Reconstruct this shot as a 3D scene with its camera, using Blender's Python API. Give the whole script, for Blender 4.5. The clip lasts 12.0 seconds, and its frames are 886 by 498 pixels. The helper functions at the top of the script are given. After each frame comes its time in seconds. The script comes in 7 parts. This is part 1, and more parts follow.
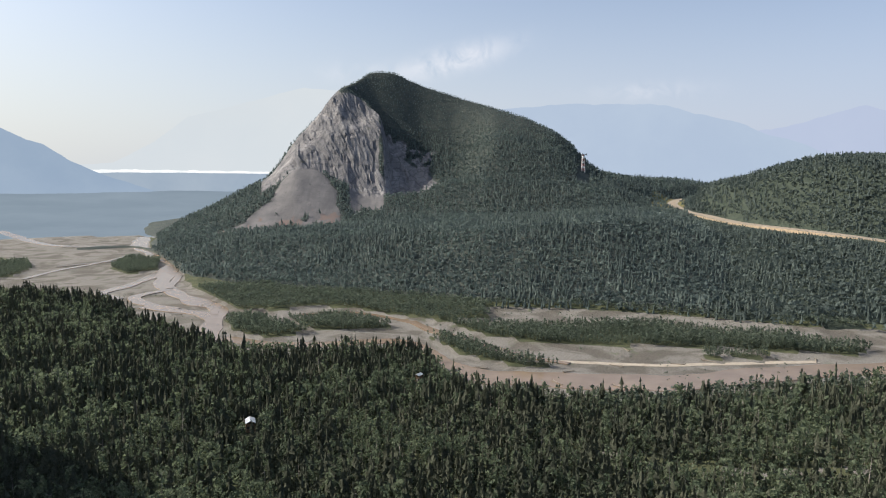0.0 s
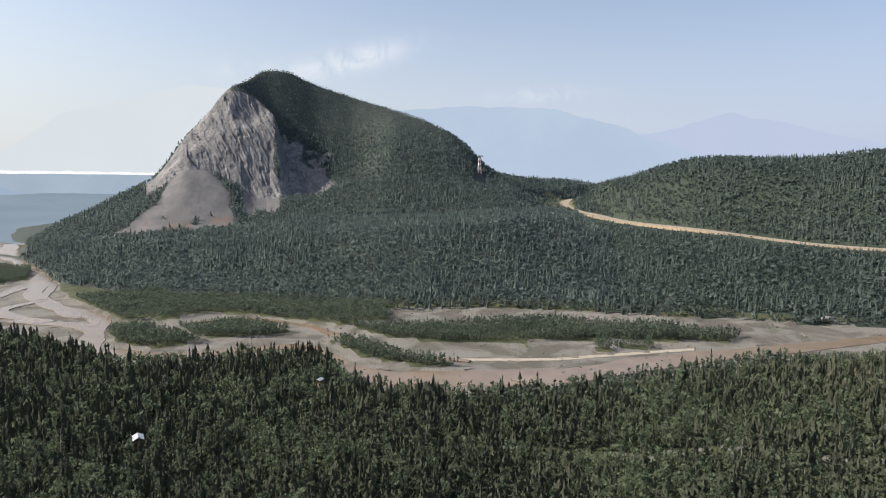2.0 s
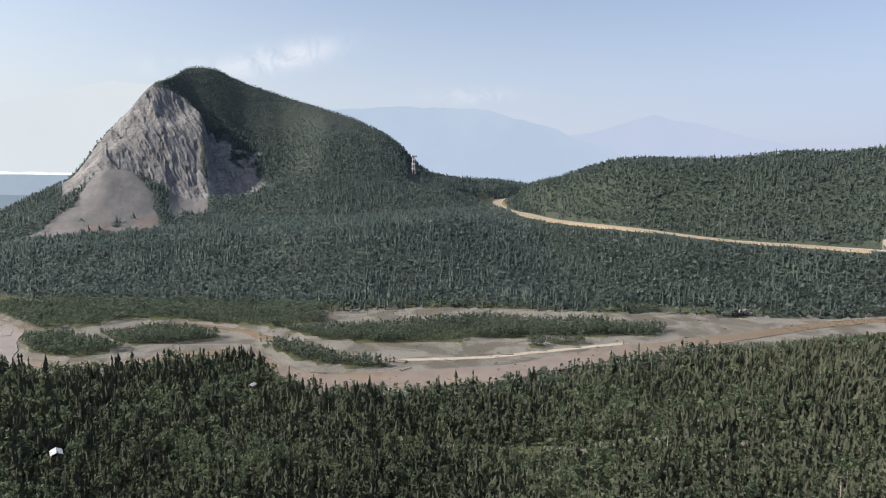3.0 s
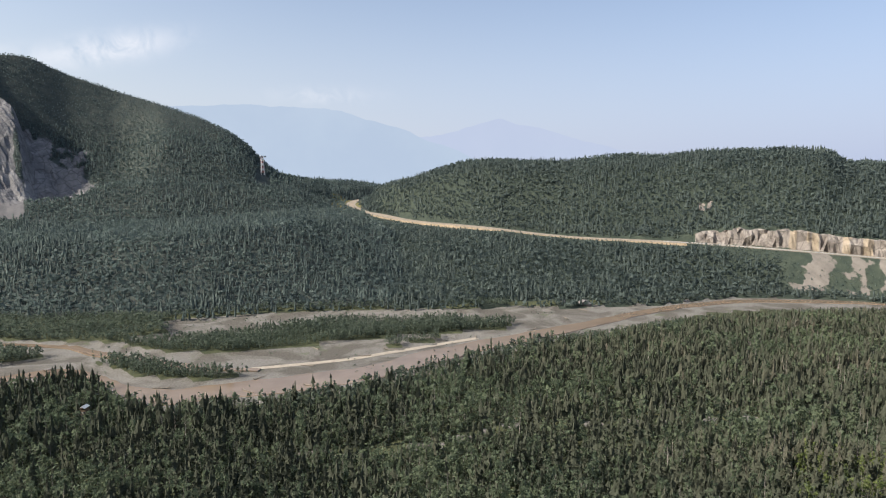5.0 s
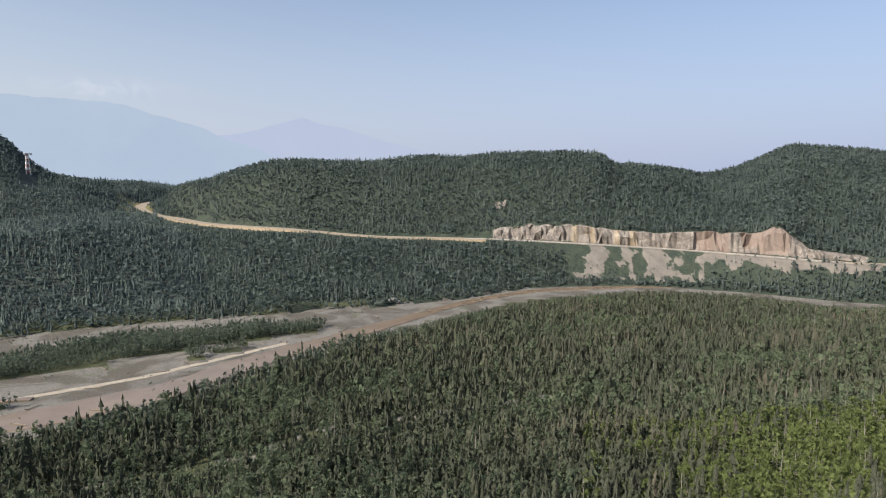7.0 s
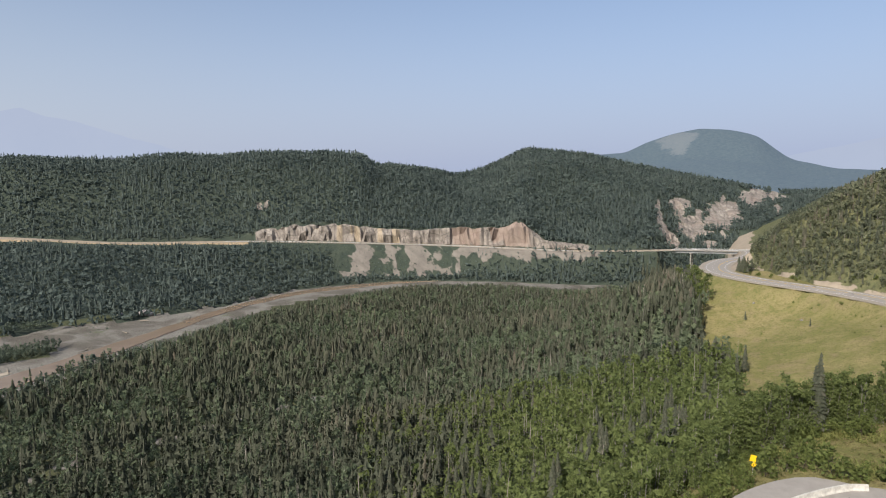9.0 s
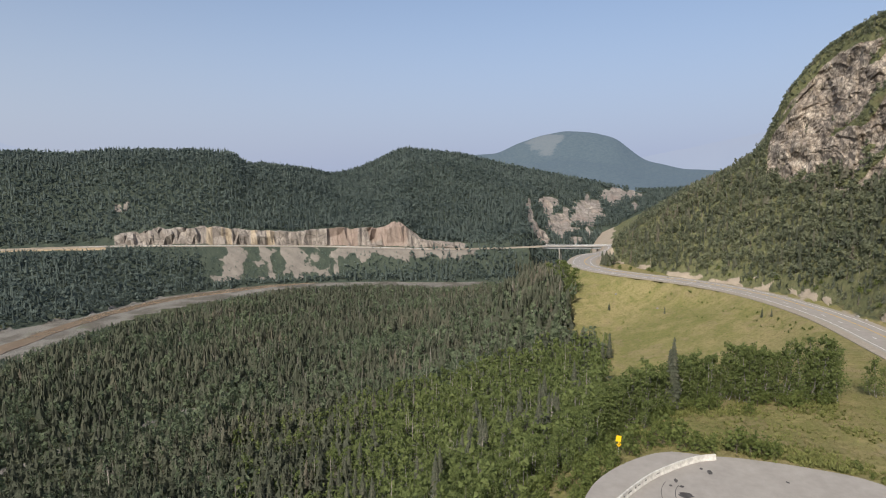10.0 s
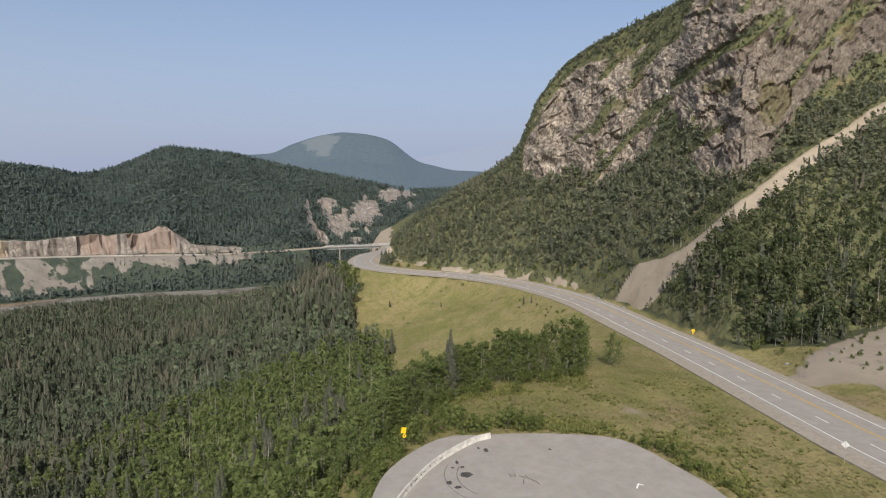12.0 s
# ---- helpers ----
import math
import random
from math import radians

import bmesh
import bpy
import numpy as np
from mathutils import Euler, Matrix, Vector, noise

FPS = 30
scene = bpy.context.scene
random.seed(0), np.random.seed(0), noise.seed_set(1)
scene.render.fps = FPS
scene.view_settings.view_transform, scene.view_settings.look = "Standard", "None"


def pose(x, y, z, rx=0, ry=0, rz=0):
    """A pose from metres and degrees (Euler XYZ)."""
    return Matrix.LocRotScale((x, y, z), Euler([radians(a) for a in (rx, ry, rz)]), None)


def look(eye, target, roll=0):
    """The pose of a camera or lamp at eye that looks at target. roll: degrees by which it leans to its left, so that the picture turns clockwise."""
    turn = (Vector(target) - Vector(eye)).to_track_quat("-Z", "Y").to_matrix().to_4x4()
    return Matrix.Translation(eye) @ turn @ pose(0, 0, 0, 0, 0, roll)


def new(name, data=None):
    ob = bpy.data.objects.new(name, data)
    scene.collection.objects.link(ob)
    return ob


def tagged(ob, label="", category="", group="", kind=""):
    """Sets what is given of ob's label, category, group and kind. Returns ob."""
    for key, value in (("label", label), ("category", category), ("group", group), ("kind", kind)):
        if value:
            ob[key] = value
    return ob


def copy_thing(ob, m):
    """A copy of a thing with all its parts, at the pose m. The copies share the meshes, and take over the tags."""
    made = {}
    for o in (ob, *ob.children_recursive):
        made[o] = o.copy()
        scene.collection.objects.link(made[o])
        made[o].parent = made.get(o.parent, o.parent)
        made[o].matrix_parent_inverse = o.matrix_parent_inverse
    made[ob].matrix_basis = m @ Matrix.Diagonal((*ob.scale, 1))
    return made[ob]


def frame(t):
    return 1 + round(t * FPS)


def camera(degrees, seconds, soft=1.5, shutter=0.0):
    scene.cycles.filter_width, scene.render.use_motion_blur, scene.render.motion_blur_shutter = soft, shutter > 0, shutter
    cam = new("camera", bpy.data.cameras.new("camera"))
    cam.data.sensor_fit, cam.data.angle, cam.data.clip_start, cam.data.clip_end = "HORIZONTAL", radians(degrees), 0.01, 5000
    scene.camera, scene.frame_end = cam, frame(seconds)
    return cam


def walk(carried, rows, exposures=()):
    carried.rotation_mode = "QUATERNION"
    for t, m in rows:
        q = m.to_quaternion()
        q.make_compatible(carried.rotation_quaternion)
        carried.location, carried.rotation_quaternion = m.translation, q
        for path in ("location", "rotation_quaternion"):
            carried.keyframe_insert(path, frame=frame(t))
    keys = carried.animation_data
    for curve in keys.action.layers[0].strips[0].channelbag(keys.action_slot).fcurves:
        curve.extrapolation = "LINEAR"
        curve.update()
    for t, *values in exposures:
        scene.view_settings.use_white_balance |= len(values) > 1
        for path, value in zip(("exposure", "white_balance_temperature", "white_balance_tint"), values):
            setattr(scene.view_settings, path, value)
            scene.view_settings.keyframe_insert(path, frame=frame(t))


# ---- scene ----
# ---------------------------------------------------------------- camera: hovers in one place and turns
cam = camera(69.5, 12.0, soft=1.1)
EYE_Z = 105.0
TURN = [
    (0.0, 0.00, -6.68),
    (0.5, -2.12, -6.64),
    (1.0, -4.12, -6.62),
    (1.5, -6.37, -6.60),
    (2.0, -9.03, -6.57),
    (2.5, -11.96, -6.57),
    (4.5, -24.34, -6.50),
    (5.0, -27.95, -6.48),
    (5.5, -31.69, -6.45),
    (6.0, -35.72, -6.44),
    (6.5, -40.28, -6.44),
    (7.0, -45.10, -6.44),
    (9.0, -66.01, -6.45),
    (9.5, -71.61, -6.45),
    (10.0, -76.95, -6.47),
    (10.5, -81.97, -6.46),
    (11.0, -87.00, -6.43),
    (11.5, -92.05, -6.43),
    (12.0, -96.59, -6.40),
]
walk(cam, [(t, pose(0, 0, EYE_Z, 90 + tilt, 0, turn)) for t, turn, tilt in TURN],
     exposures=[(t, stops, 6340, 10) for t, stops in ((0.0, 0.43), (2.5, 0.50), (4.5, 0.54), (5.5, 0.53), (7.0, 0.41), (9.0, 0.27), (12.0, 0.1))])

# ---------------------------------------------------------------- world, sun
SUN_BEARING, SUN_HEIGHT = -80.0, 37.0          # degrees right of the y axis, degrees up
world = bpy.data.worlds.new("sky")
scene.world = world
world.use_nodes = True
wn = world.node_tree.nodes
wl = world.node_tree.links
wn.clear()
sky = wn.new("ShaderNodeTexSky")
sky.sky_type = "NISHITA"
sky.sun_disc = False
sky.sun_elevation = radians(SUN_HEIGHT)
sky.sun_rotation = radians(SUN_BEARING)
sky.altitude = 300
sky.air_density = 1.0
sky.dust_density = 4.0
sky.ozone_density = 2.0
veil = wn.new("ShaderNodeMix")
veil.data_type = "RGBA"
side = wn.new("ShaderNodeVectorMath")                # smoke haze, thickest at the horizon and brightest toward the sun
side.operation = "DOT_PRODUCT"
side.inputs[1].default_value = (math.sin(radians(SUN_BEARING)), math.cos(radians(SUN_BEARING)), 0)
smoke = wn.new("ShaderNodeValToRGB")
half = wn.new("ShaderNodeMapRange")
half.inputs[1].default_value, half.inputs[2].default_value = -1.0, 1.0
smoke.color_ramp.elements[0].color = (0.318, 0.361, 0.498, 1)
smoke.color_ramp.elements[1].color = (0.51, 0.52, 0.495, 1)
rich = wn.new("ShaderNodeVectorMath")
rich.operation = "SCALE"
rich.inputs["Scale"].default_value = 10.0
up = wn.new("ShaderNodeTexCoord")
height_of = wn.new("ShaderNodeSeparateXYZ")
thin = wn.new("ShaderNodeMapRange")
thin.interpolation_type = "SMOOTHSTEP"
for k, v in ((1, -0.02), (2, 0.34), (3, 0.84), (4, 0.22)):
    thin.inputs[k].default_value = v
wl.new(up.outputs["Generated"], height_of.inputs[0])
wl.new(height_of.outputs[2], thin.inputs[0])
wl.new(thin.outputs[0], veil.inputs[0])
wl.new(up.outputs["Generated"], side.inputs[0])
wl.new(side.outputs["Value"], half.inputs[0])
wl.new(half.outputs[0], smoke.inputs[0])
wl.new(smoke.outputs[0], rich.inputs[0])
wl.new(rich.outputs[0], veil.inputs[7])
back = wn.new("ShaderNodeBackground")
back.inputs[1].default_value = 0.122
wout = wn.new("ShaderNodeOutputWorld")
wl.new(sky.outputs[0], veil.inputs[6])
wl.new(veil.outputs[2], back.inputs[0])
wl.new(back.outputs[0], wout.inputs[0])
sun_data = bpy.data.lights.new("sun", "SUN")
sun_data.energy = 4.8
sun_data.angle = radians(0.8)
sun_data.color = (1.0, 0.92, 0.8)
sun = new("sun", sun_data)
sb, se = radians(SUN_BEARING), radians(SUN_HEIGHT)
toward = Vector((math.sin(sb) * math.cos(se), math.cos(sb) * math.cos(se), math.sin(se)))
sun.matrix_world = look(toward * 100, (0, 0, 0))

# ---------------------------------------------------------------- plan of the land (numpy only)
RNG = np.random.default_rng(7)
_perm = np.random.default_rng(3).permutation(256)
_perm = np.concatenate([_perm, _perm, _perm])
_grad = np.random.default_rng(4).uniform(-1, 1, (256, 2))


def perlin(x, y):
    """Smooth noise, about -0.7 to 0.7, one bump a unit."""
    xi, yi = np.floor(x).astype(int), np.floor(y).astype(int)
    xf, yf = x - xi, y - yi
    u, v = xf * xf * xf * (xf * (xf * 6 - 15) + 10), yf * yf * yf * (yf * (yf * 6 - 15) + 10)

    def corner(i, j):
        g = _grad[_perm[_perm[(xi + i) & 255] + ((yi + j) & 255)]]
        return g[..., 0] * (xf - i) + g[..., 1] * (yf - j)
    a = corner(0, 0) + u * (corner(1, 0) - corner(0, 0))
    b = corner(0, 1) + u * (corner(1, 1) - corner(0, 1))
    return a + v * (b - a)


def fbm(x, y, size, octaves=4, gain=0.5):
    total, amp = 0.0, 1.0
    for k in range(octaves):
        total = total + amp * perlin(x / size + 17.3 * k, y / size - 9.1 * k)
        amp, size = amp * gain, size * 0.5
    return total


def cells(x, y, size, seed=0):
    """Blocky noise: each cell of an uneven tiling has one value, -1 to 1."""
    x, y = x / size, y / size
    xi, yi = np.floor(x).astype(int), np.floor(y).astype(int)
    best, val = np.full(x.shape, 1e9), np.zeros(x.shape)
    for i in (-1, 0, 1):
        for j in (-1, 0, 1):
            h = _perm[_perm[(xi + i + seed) & 255] + ((yi + j) & 255)]
            g = _grad[h]
            dd = (xi + i + 0.5 + 0.45 * g[..., 0] - x) ** 2 + (yi + j + 0.5 + 0.45 * g[..., 1] - y) ** 2
            val = np.where(dd < best, _grad[(h * 7 + 13) & 255][..., 0], val)
            best = np.minimum(best, dd)
    return val


def smooth(a, b, v):
    k = np.clip((v - a) / (b - a), 0, 1)
    return k * k * (3 - 2 * k)


def polar(b, d):
    """Plan place at bearing b (degrees right of y) and distance d."""
    return d * np.sin(np.radians(b)), d * np.cos(np.radians(b))


def bearing(x, y):
    return np.degrees(np.arctan2(x, y)), np.hypot(x, y)


def rise(el):
    return np.tan(np.radians(el))


_soft = {}


def softened(table):
    """The table's rows every tenth of a degree, rounded off from bearing to bearing."""
    key = (id(table), len(table))
    if key not in _soft:
        tb = np.array([r[0] for r in table], float)
        grid = np.arange(tb[0], tb[-1] + 0.05, 0.1)
        spread = 1.2 if tb[-1] - tb[0] > 200 else 0.35
        w = np.exp(-0.5 * (np.arange(-40, 41) * 0.1 / spread) ** 2)
        w /= w.sum()

        def one(col):
            v = np.interp(grid, tb, col)
            return np.convolve(np.pad(v, 40, mode="edge"), w, mode="valid")
        td = np.stack([one([r[1][i] for r in table]) for i in range(len(table[0][1]))], 1)
        tz = np.stack([one([r[2][i] for r in table]) for i in range(len(table[0][2]))], 1)
        _soft[key] = (grid, td, tz)
    return _soft[key]


def profile(b, d, table, ease=0.5):
    """Height at bearing b, distance d, from rows (bearing, distances, heights) with the same number of knots."""
    tb, td, tz = softened(table)
    k = td.shape[1]
    nd = [np.interp(b, tb, td[:, i]) for i in range(k)]
    nz = [np.interp(b, tb, tz[:, i]) for i in range(k)]
    z = np.where(d <= nd[0], nz[0], nz[-1])
    for i in range(k - 1):
        f = (d - nd[i]) / np.maximum(nd[i + 1] - nd[i], 0.01)
        f = np.clip(f, 0, 1)
        f = (1 - ease) * f + ease * f * f * (3 - 2 * f)
        z = np.where((d > nd[i]) & (d <= nd[i + 1]), nz[i] + f * (nz[i + 1] - nz[i]), z)
    return z


# ground on this side of the river: bearing, heights at these distances
NEAR_D = [0, 60, 95, 130, 170, 220, 290, 370, 450]
NEAR = []


def near_row(b, *heights):
    NEAR.append((b, NEAR_D, heights))


near_row(-180, 60, 66, 74, 84, 94, 104, 116, 126, 130)
near_row(-110, 60, 62, 64, 66, 66, 64, 60, 56, 50)
near_row(-60, 60, 54, 46, 36, 26, 16, 8, 4, 3)
near_row(-35, 60, 48, 37, 26, 18, 9, 4, 3, 3)
near_row(-20, 60, 45, 30, 16, 9, 5, 3, 3, 3)
near_row(0, 60, 40, 22, 9, 4, 3, 3, 3, 3)
near_row(30, 60, 42, 25, 11, 5, 3, 3, 3, 3)
near_row(50, 60, 48, 32, 18, 9, 5, 3, 3, 3)
near_row(65, 60, 50, 36, 22, 14, 8, 4, 3, 3)
near_row(75, 60, 53, 42, 31, 22, 17, 14, 11, 5)
near_row(83, 60, 58, 53, 43, 33, 28, 27, 32, 16)
near_row(88, 60, 61, 58, 49, 39, 33, 35, 48, 34)
near_row(90.5, 60, 63, 61, 53, 42, 34, 35, 50, 44)
near_row(92.3, 60, 64.5, 63, 56, 45, 36, 36, 51, 50)
near_row(97.4, 60, 65, 65, 62.5, 51, 38, 44, 54, 56)
near_row(102.5, 60, 65, 65, 63, 56, 46, 53, 56, 60)
near_row(107.6, 60, 65, 65, 63.5, 60, 56, 58, 58, 62)
near_row(112.5, 60, 65, 65, 64, 60.5, 60, 60, 60, 64)
near_row(118, 60, 65, 65, 63, 62, 62, 62, 62, 66)
near_row(125, 60, 65, 65, 64.2, 64.3, 65, 66, 66, 68)
near_row(132, 60, 65, 65.2, 65.5, 68, 69, 70, 70, 72)
near_row(150, 60, 66, 66, 68, 70, 72, 76, 80, 90)
near_row(180, 60, 66, 74, 84, 94, 104, 116, 126, 130)

# highway on this side: bearing, distance and height of its near edge line, then its way to the bridge
ROAD_NEAR = [(158, 78, 67.5), (145, 86, 66.8), (137, 97, 66), (132.5, 104, 65.6), (130, 110, 65.2), (126, 122, 64.4), (121.8, 139, 63.3),
             (117.2, 164, 61.8), (112.5, 199, 59.8), (107.6, 250, 57.5), (102.5, 297, 55.3), (97.4, 330, 53.7), (92.3, 357, 52.3),
             (89.3, 388, 51.0), (88.6, 430, 49.0), (89.4, 490, 46.0), (91.0, 560, 41.0), (91.6, 630, 37.0), (91.4, 668, 34.8)]
# the same highway beyond the bridge, along the far hillside
ROAD_FAR = [(86.2, 684, 31.8), (81.7, 690, 28), (76.9, 684, 27.5), (71.9, 684, 29.3), (66.8, 690, 31.0), (61.7, 690, 33.0), (56.7, 690, 35.2),
            (49.9, 702, 37.0), (44.6, 712, 37.5), (38.6, 722, 39.0), (31.1, 762, 45.5), (25.1, 850, 46.8), (22.3, 940, 49.8), (20.9, 1000, 51),
            (19.8, 1060, 57), (19.9, 1110, 61), (20.9, 1170, 64), (23.5, 1250, 64), (28, 1330, 62)]


def to_plan(rows):
    return [(*[float(v) for v in polar(b, d)], z) for b, d, z in rows]


def spline(points, step):
    """Points every step metres along a smooth line through the given points."""
    p = np.array(points, float)
    p = np.vstack([2 * p[0] - p[1], p, 2 * p[-1] - p[-2]])
    out = []
    for i in range(1, len(p) - 2):
        n = max(2, int(np.linalg.norm(p[i + 1] - p[i]) / step))
        for s in np.arange(n) / n:
            out.append(0.5 * (2 * p[i] + (p[i + 1] - p[i - 1]) * s + (2 * p[i - 1] - 5 * p[i] + 4 * p[i + 1] - p[i + 2]) * s * s
                              + (3 * p[i] - p[i - 1] - 3 * p[i + 1] + p[i + 2]) * s ** 3))
    out.append(p[-2])
    return np.array(out)


def shift(line, off):
    """The line moved sideways, to the right of its way for positive off."""
    t = np.gradient(line[:, :2], axis=0)
    t /= np.linalg.norm(t, axis=1)[:, None]
    res = line.copy()
    res[:, 0] += t[:, 1] * off
    res[:, 1] -= t[:, 0] * off
    return res


EDGE = spline(to_plan(ROAD_NEAR), 6.0)                  # near edge line
ROAD_A = shift(EDGE, 5.5)                               # middle of the carriageway
ROAD_B = spline(to_plan(ROAD_FAR), 8.0)


def near_line(x, y, line, block=60000):
    """Distance in plan to a line, and the line's height there."""
    x, y = np.asarray(x, float), np.asarray(y, float)
    shp = x.shape
    x, y = x.ravel(), y.ravel()
    dist, hz = np.full(x.shape, 1e9), np.zeros(x.shape)
    a, b = line[:-1], line[1:]
    lo, hi = line[:, :2].min(0) - 60, line[:, :2].max(0) + 60
    todo = np.where((x > lo[0]) & (x < hi[0]) & (y > lo[1]) & (y < hi[1]))[0]
    for s in range(0, len(todo), block):
        k = todo[s:s + block]
        px, py = x[k][:, None], y[k][:, None]
        ex, ey = (b - a)[:, 0], (b - a)[:, 1]
        f = np.clip(((px - a[:, 0]) * ex + (py - a[:, 1]) * ey) / (ex * ex + ey * ey), 0, 1)
        dd = np.hypot(px - a[:, 0] - f * ex, py - a[:, 1] - f * ey)
        m = dd.argmin(1)
        r = np.arange(len(k))
        dist[k], hz[k] = dd[r, m], a[m, 2] + f[r, m] * (b[m, 2] - a[m, 2])
    return dist.reshape(shp), hz.reshape(shp)


def inside(x, y, poly):
    """Whether points lie in a polygon."""
    p = np.array(poly, float)
    res = np.zeros(np.shape(x), bool)
    j = len(p) - 1
    for i in range(len(p)):
        cross = (p[i, 1] > y) != (p[j, 1] > y)
        with np.errstate(divide="ignore", invalid="ignore"):
            at = (p[j, 0] - p[i, 0]) * (y - p[i, 1]) / (p[j, 1] - p[i, 1]) + p[i, 0]
        res ^= cross & (x < at)
        j = i
    return res


# gravel bed of the river: near shore, then far shore
SHORE_NEAR = [(-760, 700), (-560, 660), (-433, 600), (-342, 540), (-268, 505), (-220, 448), (-174, 405), (-146, 385), (-126, 366), (-93, 355),
              (-48, 362), (-16, 357), (0, 322), (12, 300), (57, 287), (100, 283), (155, 294), (224, 312), (295, 318), (360, 322), (410, 326), (448, 316),
              (480, 292), (520, 267), (548, 235), (566, 185), (575, 130), (600, 60), (660, 5), (760, -20)]
SHORE_FAR = [(780, 15), (690, 50), (640, 110), (632, 203), (640, 255), (622, 293), (592, 320), (540, 345), (480, 376), (423, 378), (380, 384), (343, 400),
             (293, 414), (212, 452), (128, 483), (78, 494), (40, 498), (30, 480), (35, 456), (-1, 444), (-35, 466), (-73, 492), (-100, 496), (-132, 482),
             (-159, 486), (-193, 531), (-253, 616), (-297, 734), (-414, 904), (-498, 1069), (-530, 1125), (-640, 1085), (-760, 1040), (-900, 1000), (-1000, 760)]
GRAVEL = SHORE_NEAR + SHORE_FAR
ISLANDS = [
    [(2, 443), (46, 430), (92, 432), (134, 437), (183, 424), (224, 394), (258, 372), (239, 360), (177, 375), (139, 380), (67, 387), (30, 405)],
    [(-10, 403), (13, 389), (37, 357), (64, 338), (44, 337), (12, 362)],
    [(-155, 448), (-143, 462), (-101, 428), (-88, 417), (-114, 402), (-141, 418)],
    [(-113, 457), (-77, 466), (-36, 433), (-40, 424), (-62, 419), (-94, 427)],
    [(-374, 711), (-387, 783), (-344, 773), (-317, 700), (-332, 665)],
    [(-600, 800), (-520, 790), (-455, 700), (-445, 632), (-520, 660)],
    [(150, 362), (190, 365), (186, 356), (150, 354)],
]

# far side: bearing, el of features -> distances and heights
FAR = []


def far_row(b, toe, road_d, road_z, cut, crest_d, crest_el):
    """One bearing of the far hillside: toe of the slope, road shelf, top of the cut above it, crest seen under crest_el."""
    zc = EYE_HEIGHT + crest_d * rise(crest_el) - 8
    ds = [toe - 30, toe, road_d - 8, road_d + 9, road_d + 15, crest_d - 40, crest_d, crest_d + 130, crest_d + 420]
    zs = [-6, 3, road_z, road_z, max(cut, road_z + 1), zc - 9, zc, zc - 14, zc - 70]
    FAR.append((b, ds, zs))


EYE_HEIGHT = 105.0
far_row(16, 574, 1010, 20, 21, 1100, -6.0)
far_row(19.2, 534, 1060, 40, 41, 1200, -3.0)
far_row(21.5, 509, 975, 49, 51, 1190, -0.9)
far_row(23.1, 504, 915, 48, 52, 1000, -0.35)
far_row(25.1, 502, 850, 46.8, 51, 960, 0.05)
far_row(27.6, 504, 808, 46.2, 50, 930, 0.96)
far_row(30.1, 507, 770, 45.5, 49, 910, 1.60)
far_row(32.6, 514, 752, 44, 47, 900, 1.79)
far_row(38.9, 521, 721, 39.2, 42, 890, 1.50)
far_row(43.1, 538, 714, 38, 41, 890, 2.10)
far_row(47.2, 556, 707, 37.4, 41, 890, 2.05)
far_row(50.0, 585, 702, 37, 46.5, 890, 2.25)
far_row(53.0, 615, 696, 36.2, 50.5, 890, 2.46)
far_row(57.7, 640, 690, 35, 51.5, 890, 2.35)
far_row(58.9, 643, 690, 34.4, 49.5, 895, 2.2)
far_row(60.0, 645, 690, 33.8, 48, 905, 1.35)
far_row(63.8, 648, 690, 32.2, 45, 930, 1.15)
far_row(66.0, 648, 690, 31.3, 48, 990, 0.75)
far_row(67.5, 648, 690, 30.7, 50, 1030, 0.42)
far_row(69.5, 648, 687, 30.1, 49, 1050, 0.9)
far_row(71.9, 647, 684, 29.3, 50, 1060, 2.0)
far_row(72.8, 646, 684, 29, 61, 1060, 2.5)
far_row(73.6, 645, 684, 28.8, 50, 1060, 2.75)
far_row(75.2, 645, 684, 28, 35, 1060, 2.6)
far_row(78.5, 645, 686, 27.8, 31, 1060, 2.2)
far_row(82.4, 650, 690, 28.5, 32, 1060, 1.3)
far_row(84.0, 660, 700, 29, 40, 1060, 1.0)
far_row(85.8, 720, 800, 26, 34, 1060, 0.6)
far_row(88.5, 740, 830, 30, 38, 1080, 0.1)
far_row(91.0, 740, 850, 32, 40, 1100, -0.4)
far_row(94.5, 740, 870, 32, 40, 1120, -0.9)
far_row(99.0, 740, 870, 30, 50, 1120, -0.6)
far_row(105.0, 740, 870, 30, 50, 1120, -0.6)

LION = []


def lion_row(b, toe, edge_d, edge_z, foot_d, foot_el, mid_d, mid_el, top_d, top_el, trees):
    """One bearing of the big rock mountain: toe, edge of the wooded terrace, foot of the scree, foot of the cliff, skyline."""
    zf, zm, zt = (EYE_HEIGHT + d * rise(e) for d, e in ((foot_d, foot_el), (mid_d, mid_el), (top_d, top_el)))
    zt -= trees
    LION.append((b, [toe - 30, toe, edge_d, foot_d, mid_d, 0.5 * (mid_d + top_d), top_d, top_d + 90, top_d + 330],
                 [-6, 3, edge_z, zf, zm, zm + 0.57 * (zt - zm), zt, zt - 14, zt * 0.3 - 10]))


